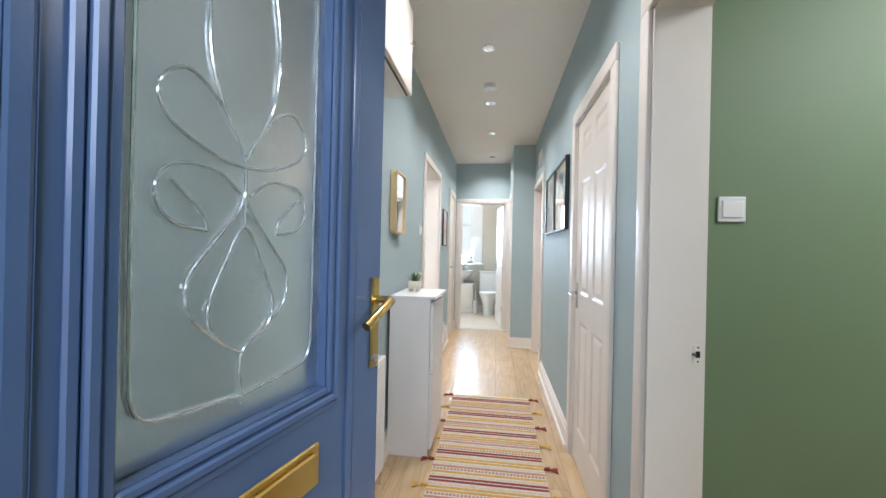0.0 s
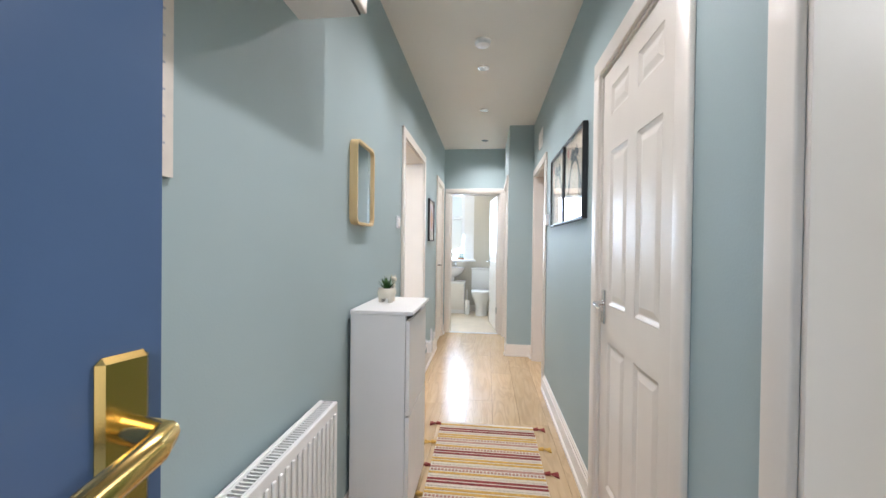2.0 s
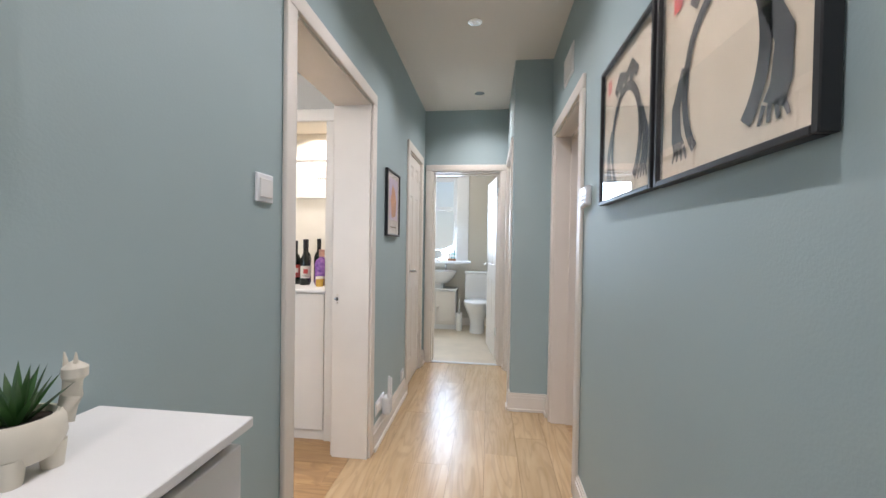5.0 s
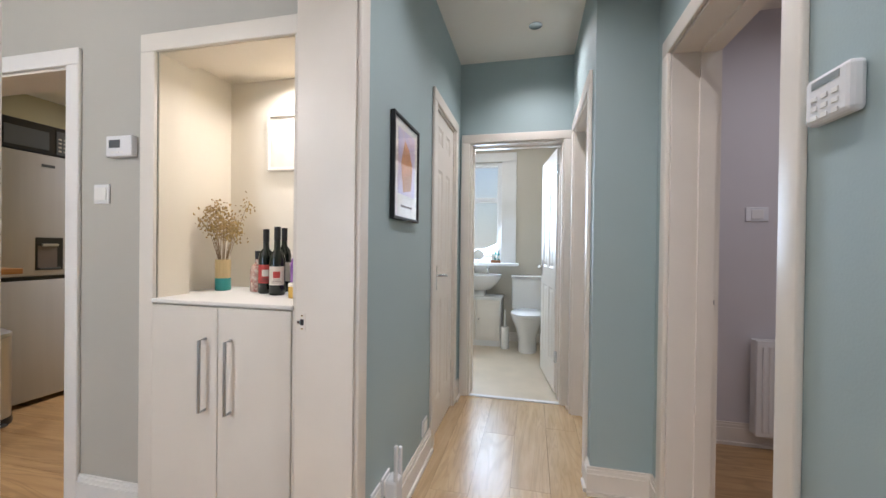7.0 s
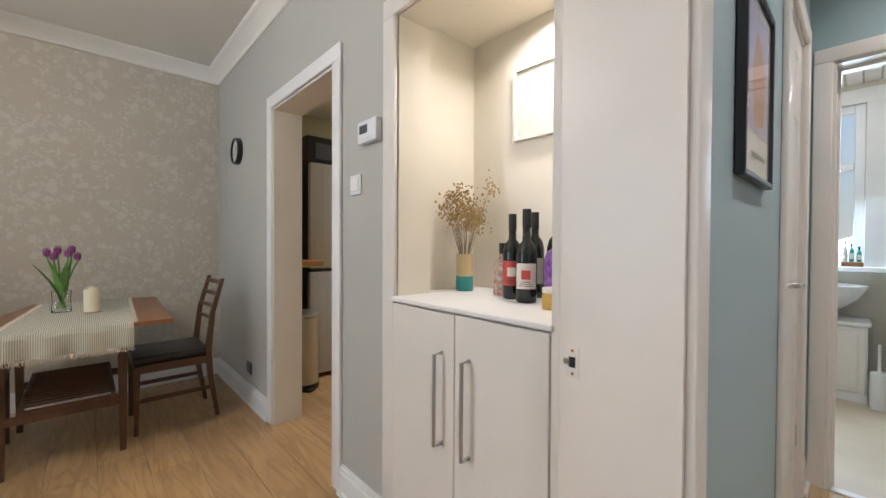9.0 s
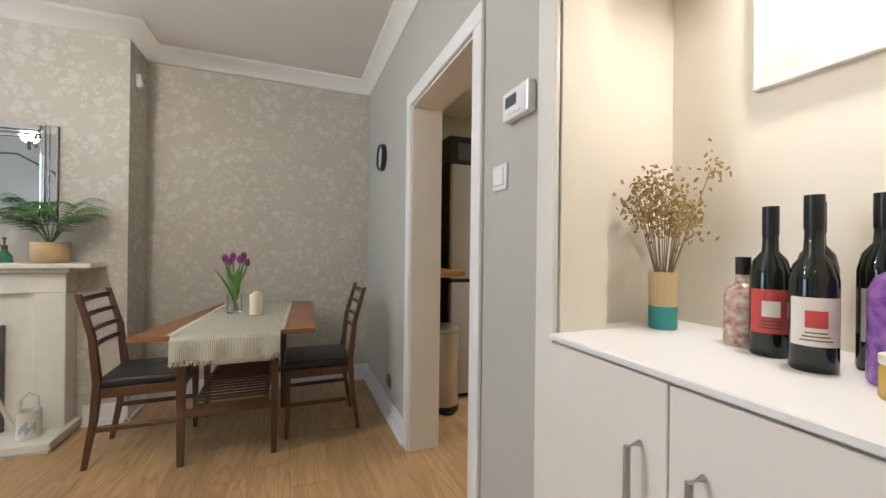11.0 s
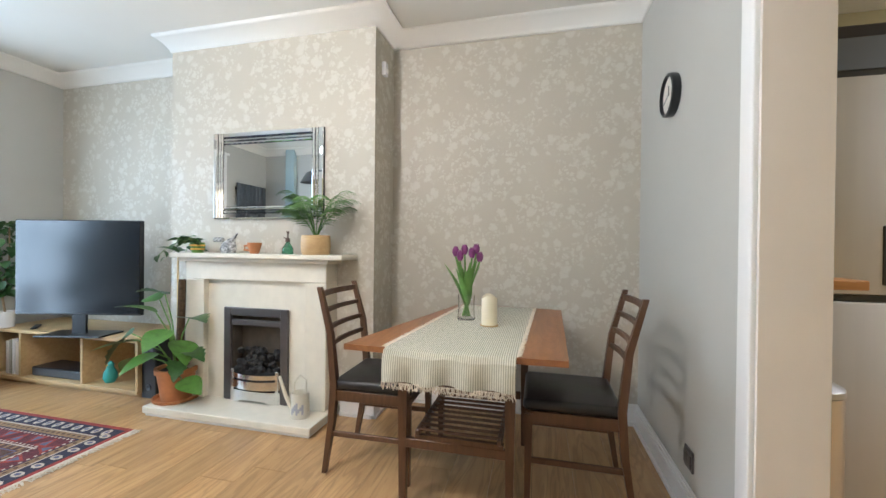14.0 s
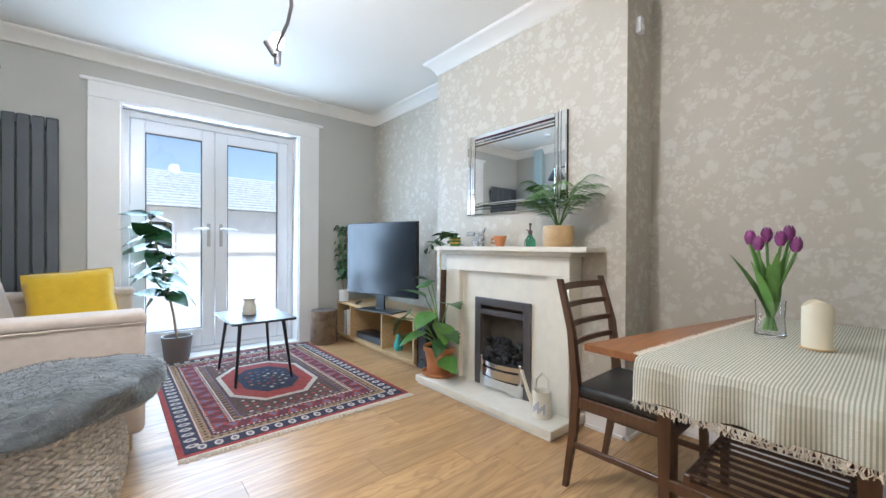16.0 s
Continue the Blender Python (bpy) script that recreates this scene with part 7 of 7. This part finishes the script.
part("hanging_toy", lathe(lathe(bmesh.new(), [(0.004, 0), (0.024, 0.02), (0.024, 0.05), (0.006, 0.07)], 14, (0.07, 0.02, 0.55)), [(0.004, 0), (0.017, 0.012), (0.004, 0.03)], 12, (0.07, 0.02, 0.618)), "taupe", rp, "small grey-brown figure clipped to the stem", smooth=True)

sf = thing("sofa", "pale beige fabric sofa with wide arms", "sofa", pose(-0.035, 0.14, 0))
part("base", cube(-1.88, -0.87, -0.40, 1.10, 0.10, 0.30, bevel=0.02, seg=2), "linen", sf, smooth=True)
for y0, y1 in ((0.95, 1.15), (-0.47, -0.27)):
    am = part("arm", cube(-1.90, -0.87, y0, y1, 0.10, 0.665, bevel=0.035, seg=4), "linen", sf, smooth=True)
    part("arm_top", cube(-1.905, -0.87, y0 - 0.006, y1 + 0.006, 0.655, 0.705, bevel=0.022, seg=4), "linen", am, smooth=True)
    part("piping", tube(bmesh.new(), [(-0.9, y1 + 0.004, 0.655), (-1.88, y1 + 0.004, 0.655), (-1.902, y1 - 0.01, 0.655), (-1.902, y0 + 0.02, 0.655)], 0.005, 6), "linen", am)
part("backrest", cube(-1.10, -0.86, -0.30, 0.98, 0.28, 0.82, bevel=0.06, seg=4), "linen", sf, smooth=True)
for y0, y1 in ((-0.26, 0.335), (0.345, 0.94)):
    part("seat_cushion", cube(-1.90, -1.08, y0, y1, 0.30, 0.46, bevel=0.04, seg=4), "linen", sf, smooth=True)
    part("back_cushion", turned(cube(-0.11, 0.11, y0, y1, 0, 0.44, bevel=0.09, seg=5), pose(-1.2, 0, 0.45, 0, 14, 0)), "linen", sf, smooth=True)
for x in (-1.82, -0.95):
    for y in (-0.38, 1.04):
        part("foot", cube(x - 0.03, x + 0.03, y - 0.03, y + 0.03, 0, 0.10, bevel=0.004), "oak", sf)


def cushion(name, m, w, h_, t, material, label):
    bm = bmesh.new()
    n = 12
    for s in (-1, 1):
        g = []
        for i in range(n + 1):
            row = []
            for j in range(n + 1):
                u, v = 2 * i / n - 1, 2 * j / n - 1
                k_ = (max(0, 1 - u ** 4) * max(0, 1 - v ** 4)) ** 0.5
                row.append(bm.verts.new((u * w / 2 * (1 - 0.05 * (1 - abs(v)) ** 2 * abs(u)), s * t / 2 * k_, v * h_ / 2 * (1 - 0.05 * (1 - abs(u)) ** 2 * abs(v)))))
            g.append(row)
        for i in range(n):
            for j in range(n):
                bm.faces.new((g[i][j], g[i + 1][j], g[i + 1][j + 1], g[i][j + 1]))
    bmesh.ops.remove_doubles(bm, verts=bm.verts, dist=0.0005)
    c = thing(name, label, "cushion", m)
    part("cover", bm, material, c, smooth=80)
    part("seam", tube(bmesh.new(), [(-w / 2, 0, -h_ / 2), (w / 2, 0, -h_ / 2), (w / 2, 0, h_ / 2), (-w / 2, 0, h_ / 2), (-w / 2, 0, -h_ / 2)], 0.003, 6), material, c)


cushion("cushion", pose(-1.60, 0.05, 0.665, 17, 5, 4), 0.46, 0.40, 0.15, "mustard", "mustard yellow cushion propped against the sofa arm")

bk_ = thing("woven_basket", "cream woven rope basket holding a folded throw", "basket", pose(-1.57, 1.64, 0))
prof = [(0.20, 0.0), (0.245, 0.01)] + [(0.245 + 0.035 * math.sin(math.pi * (z / 0.40)), z) for z in [0.02 + 0.02 * i for i in range(19)]]
part("shell", lathe(bmesh.new(), [(r_ - 0.012, z) for r_, z in prof], 48), "rope", bk_, smooth=True)
for k_ in range(19):
    z = 0.015 + k_ * 0.0205
    r_ = 0.245 + 0.035 * math.sin(math.pi * (z / 0.40))
    bm = bmesh.new()
    nseg = 46
    for j in range(nseg):
        a0 = 2 * math.pi * (j + 0.5 * (k_ % 2)) / nseg
        a1 = a0 + 2 * math.pi / nseg * 0.98
        dz = 0.008 if k_ % 2 else -0.008
        tube(bm, [((r_ - 0.006) * math.cos(a0), (r_ - 0.006) * math.sin(a0), z - dz), ((r_ + 0.005) * math.cos((a0 + a1) / 2), (r_ + 0.005) * math.sin((a0 + a1) / 2), z), ((r_ - 0.006) * math.cos(a1), (r_ - 0.006) * math.sin(a1), z + dz)], 0.0095, 6)
    tagged(part("rope_coil", bm, "rope", bk_, smooth=True), kind="stuff")
tr = thing("fleece_throw", "grey fluffy fleece throw lying on the basket", "blanket", pose(-1.57, 1.64, 0.365))
bm = bmesh.new()
bmesh.ops.create_icosphere(bm, subdivisions=5, radius=1)
for v in bm.verts:
    c = v.co.copy()
    n_ = noise.noise(c * 1.7) * 0.14 + noise.noise(c * 5) * 0.05 + noise.noise(c * 16) * 0.018
    v.co = Vector((c.x * 0.40 * (1 + n_), c.y * 0.34 * (1 + n_), max(c.z, -0.6) * 0.125 * (1 + n_ * 1.2) + 0.075 + 0.05 * c.x * -1))
part("fleece", bm, "fur", tr, smooth=80)
hb_ = bmesh.new()
rnd = random.Random(6)
for i in range(4200):
    u, t_ = rnd.uniform(-0.35, 1), rnd.uniform(0, 2 * math.pi)
    s = math.sqrt(1 - u * u)
    c = Vector((s * math.cos(t_), s * math.sin(t_), u))
    n_ = noise.noise(c * 1.7) * 0.14 + noise.noise(c * 5) * 0.05 + noise.noise(c * 16) * 0.018
    p_ = Vector((c.x * 0.40 * (1 + n_), c.y * 0.34 * (1 + n_), c.z * 0.125 * (1 + n_ * 1.2) + 0.075 - 0.05 * c.x))
    d_ = (Vector((c.x * 0.5, c.y * 0.5, c.z)) + Vector((rnd.uniform(-0.8, 0.8), rnd.uniform(-0.8, 0.8), rnd.uniform(-0.5, 0.3)))).normalized() * 0.010
    w_ = Vector((rnd.uniform(-1, 1), rnd.uniform(-1, 1), 0)).normalized() * 0.002
    hb_.faces.new([hb_.verts.new(q) for q in (p_ - w_, p_ + w_, p_ + d_)])
tagged(part("nap", hb_, "fur", tr), kind="stuff")

# ---- patio doors ----
pd = thing("door_patio", "white glazed double patio doors, closed", "door", kind="structure")
PY = SY - 0.185
for a, b_, z0, z1 in ((-3.33, -3.27, 0.025, 2.21), (-1.92, -1.86, 0.025, 2.21), (-3.27, -1.92, 2.15, 2.21), (-3.27, -1.92, 0.025, 0.07)):
    part("outer_frame", cube(a, b_, PY - 0.03, PY + 0.03, z0, z1, bevel=0.005), "upvc", pd)
for a, b_ in ((-3.265, -2.572), (-2.568, -1.925)):
    lf_ = bmesh.new()
    sw = 0.105
    for x0, x1, z0, z1 in ((a, a + sw, 0.075, 2.145), (b_ - sw, b_, 0.075, 2.145), (a + sw, b_ - sw, 2.145 - sw, 2.145), (a + sw, b_ - sw, 0.075, 0.25)):
        box(lf_, x0, x1, PY - 0.025, PY + 0.038, z0, z1, 0.006)
    leaf_ = part("leaf", lf_, "upvc", pd)
    g = part("pane", cube(a + sw, b_ - sw, PY - 0.004, PY + 0.004, 0.25, 2.145 - sw), "pane", leaf_, "clear double glazing")
    g.visible_shadow = False
    gk = bmesh.new()
    for x0, x1, z0, z1 in ((a + sw, a + sw + 0.008, 0.25, 2.04), (b_ - sw - 0.008, b_ - sw, 0.25, 2.04), (a + sw, b_ - sw, 2.032, 2.04), (a + sw, b_ - sw, 0.25, 0.258)):
        box(gk, x0, x1, PY + 0.005, PY + 0.03, z0, z1)
    part("gasket", gk, "anthracite", leaf_)
    hx = b_ - 0.05 if a < -3 else a + 0.05
    hd_ = part("handle", cube(hx - 0.014, hx + 0.014, PY + 0.038, PY + 0.048, 1.03, 1.25, bevel=0.004), "steel", leaf_)
    sg = -1 if a < -3 else 1
    part("lever", tube(bmesh.new(), [(hx, PY + 0.045, 1.2), (hx, PY + 0.09, 1.2), (hx + sg * 0.03, PY + 0.095, 1.2), (hx + sg * 0.12, PY + 0.09, 1.195)], 0.009, 8), "steel", hd_, smooth=True)

# vertical radiator
vr = thing("vertical_radiator", "tall anthracite vertical panel radiator on the wall", "radiator", pose(-1.50, SY, 0.29))
for i in range(8):
    part("panel", cube(i * 0.075, i * 0.075 + 0.068, 0.04, 0.062, 0, 1.70, bevel=0.006), "anthracite", vr)
for z in (0.08, 1.60):
    part("manifold", cube(0.0, 0.59, 0.02, 0.04, z, z + 0.04), "anthracite", vr)
    part("wall_bracket", cube(0.1, 0.13, 0.0, 0.02, z, z + 0.04), "anthracite", vr)
# floor lamp whose shade tip shows beside the radiator
fl = thing("floor_lamp", "grey metal floor lamp with cone shade behind the sofa", "lamp", pose(-1.02, 1.30, 0))
part("base", lathe(bmesh.new(), [(0.12, 0), (0.125, 0.01), (0.115, 0.022), (0.02, 0.026)], 28), "anthracite", fl, smooth=True)
part("pole", tube(bmesh.new(), [(0, 0, 0.02), (0, 0, 1.6), (-0.03, -0.15, 2.0), (-0.12, -0.45, 2.18), (-0.2, -0.72, 2.16)], 0.011, 10), "anthracite", fl, smooth=True)
sh = lathe(bmesh.new(), [(0.02, 0.0), (0.05, -0.02), (0.13, -0.16), (0.127, -0.16), (0.045, -0.03), (0.018, -0.02)], 28, (-0.2, -0.72, 2.16))
part("shade", sh, "anthracite", fl, "grey cone lampshade", smooth=True)

# ceiling lamp
cp = thing("ceiling_lamp", "dark metal ceiling lamp with bent arms and lit bulbs", "ceiling light", pose(-2.34, 1.98, CZ))
part("rose", lathe(bmesh.new(), [(0.055, -0.025), (0.06, -0.02), (0.06, 0)], 24), "gunmetal", cp, smooth=True)
part("stem", rod(bmesh.new(), (0, 0, -0.02), (0, 0, -0.2), 0.011), "gunmetal", cp, smooth=True)
part("arm", tube(bmesh.new(), [(0, 0, -0.2), (-0.10, -0.13, -0.24), (-0.155, -0.25, -0.36), (-0.15, -0.29, -0.43), (-0.12, -0.36, -0.53), (-0.13, -0.385, -0.57)], 0.009, 8), "gunmetal", cp, smooth=True)
# unseen second arm, added to carry the bulb that brightens the dining side
part("arm", tube(bmesh.new(), [(0, 0, -0.2), (0.1, 0.22, -0.28), (0.2, 0.44, -0.38), (0.24, 0.52, -0.40)], 0.009, 8), "gunmetal", cp, smooth=True)
for x, y, z in ((-0.13, -0.385, -0.57), (0.24, 0.52, -0.40)):
    part("lampholder", rod(bmesh.new(), (x, y, z - 0.05), (x, y, z + 0.03), 0.016, 0.020, 14), "gunmetal", cp, smooth=True)
    part("bulb", lathe(bmesh.new(), [(0.012, 0), (0.030, 0.03), (0.034, 0.055), (0.022, 0.082), (0.004, 0.09)], 20, (x, y, z + 0.03)), "bulb", cp, "lit bulb", smooth=True)
x, y, z = -0.09, -0.37, -0.55
part("lampholder", turned(rod(bmesh.new(), (0, 0, -0.04), (0, 0, 0.04), 0.014, 0.017, 14), pose(x, y, z, 20, 25, 0)), "gunmetal", cp, smooth=True)
sd = thing("smoke_alarm", "round white smoke alarm on the living room ceiling", "smoke alarm", pose(-1.40, 0.55, CZ, 180))
part("body", lathe(bmesh.new(), [(0.05, 0), (0.052, 0.02), (0.03, 0.032)], 28), "upvc", sd, smooth=True)
part("base", lathe(bmesh.new(), [(0.056, 0), (0.056, 0.006)], 28), "white", sd)

# ---- outside ----
M["render_"] = mat("white_house_render", (0.75, 0.75, 0.73), 0.9, vary=0.05, scale=3)
# roof grey made paler, with the haze and glare outside mixed into its colour
M["slate"] = mat("hazed_roof_tile", (0.56, 0.62, 0.65), 0.8, vary=0.15, scale=8)
nh = thing("neighbour_house", "white rendered house with grey tiled roof beyond the garden", "house", pose(-3.0, -13.0, -0.15))
part("wall", cube(-9, 9, -6, 0, 0, 2.6), "render_", nh)
rf = part("roof", loft(bmesh.new(), [[(-9.4, -6.3, 2.55), (9.4, -6.3, 2.55), (9.4, 0.4, 2.55), (-9.4, 0.4, 2.55)], [(-9.4, -3.05, 4.3), (9.4, -3.05, 4.3), (9.4, -2.9, 4.3), (-9.4, -2.9, 4.3)]]), "slate", nh)
for i in range(14):
    t = i / 14
    part("tile_course", cube(-9.4, 9.4, 0.42 - 3.3 * t - 0.26, 0.42 - 3.3 * t, 2.55 + 1.75 * t + 0.0, 2.55 + 1.75 * t + 0.045), "slate", rf)
for x in (-5.5, -0.5, 4.0):
    wn_ = part("window", cube(x, x + 1.2, 0.0, 0.03, 1.0, 2.1), "upvc", nh)
    part("pane", cube(x + 0.08, x + 1.12, 0.03, 0.035, 1.08, 2.02), "screen", wn_)
gw = thing("garden_wall", "low pale rendered garden wall", "wall", pose(-3.0, -7.0, -0.15))
part("wall", cube(-8, 8, -0.1, 0.1, 0, 1.0), "render_", gw)
part("coping", cube(-8, 8, -0.14, 0.14, 1.0, 1.06, bevel=0.01), "grout", gw)


# ---- floor boards ----
def boards(owner, along, u0, u1, v0, v1, material, length=1.28, width=0.192, holes=()):
    """Laminate boards, each a piece of its own with a thin joint."""
    rnd = random.Random(7)
    cache = {}
    v = v0
    row = 0
    while v < v1 - 0.005:
        w = min(width, v1 - v)
        u = u0 - rnd.random() * length
        while u < u1:
            a, b = max(u, u0), min(u + length, u1)
            if b - a > 0.02:
                key = (round(b - a, 3), round(w, 3))
                if key not in cache:
                    g = 0.0008
                    L, W = b - a, w
                    bm = cube(*((g, L - g, g, W - g) if along == "x" else (g, W - g, g, L - g)), -0.012, 0.0)
                    cache[key] = mesh_of("floor_board", bm, material)
                ob = new("floor_board", cache[key])
                ob.parent = owner
                ob.location = (a, v, 0) if along == "x" else (v, a, 0)
            u += length
        v += w
        row += 1


boards(bpy.data.objects["floor_living"], "x", FX, -0.725, SY, 4.59, "board")
boards(bpy.data.objects["floor_living"], "x", FX, -1.78, 4.59, 7.6, "board")
boards(bpy.data.objects["floor_hall"], "y", -0.05, 6.1, -0.725, 0.60, "boardh")
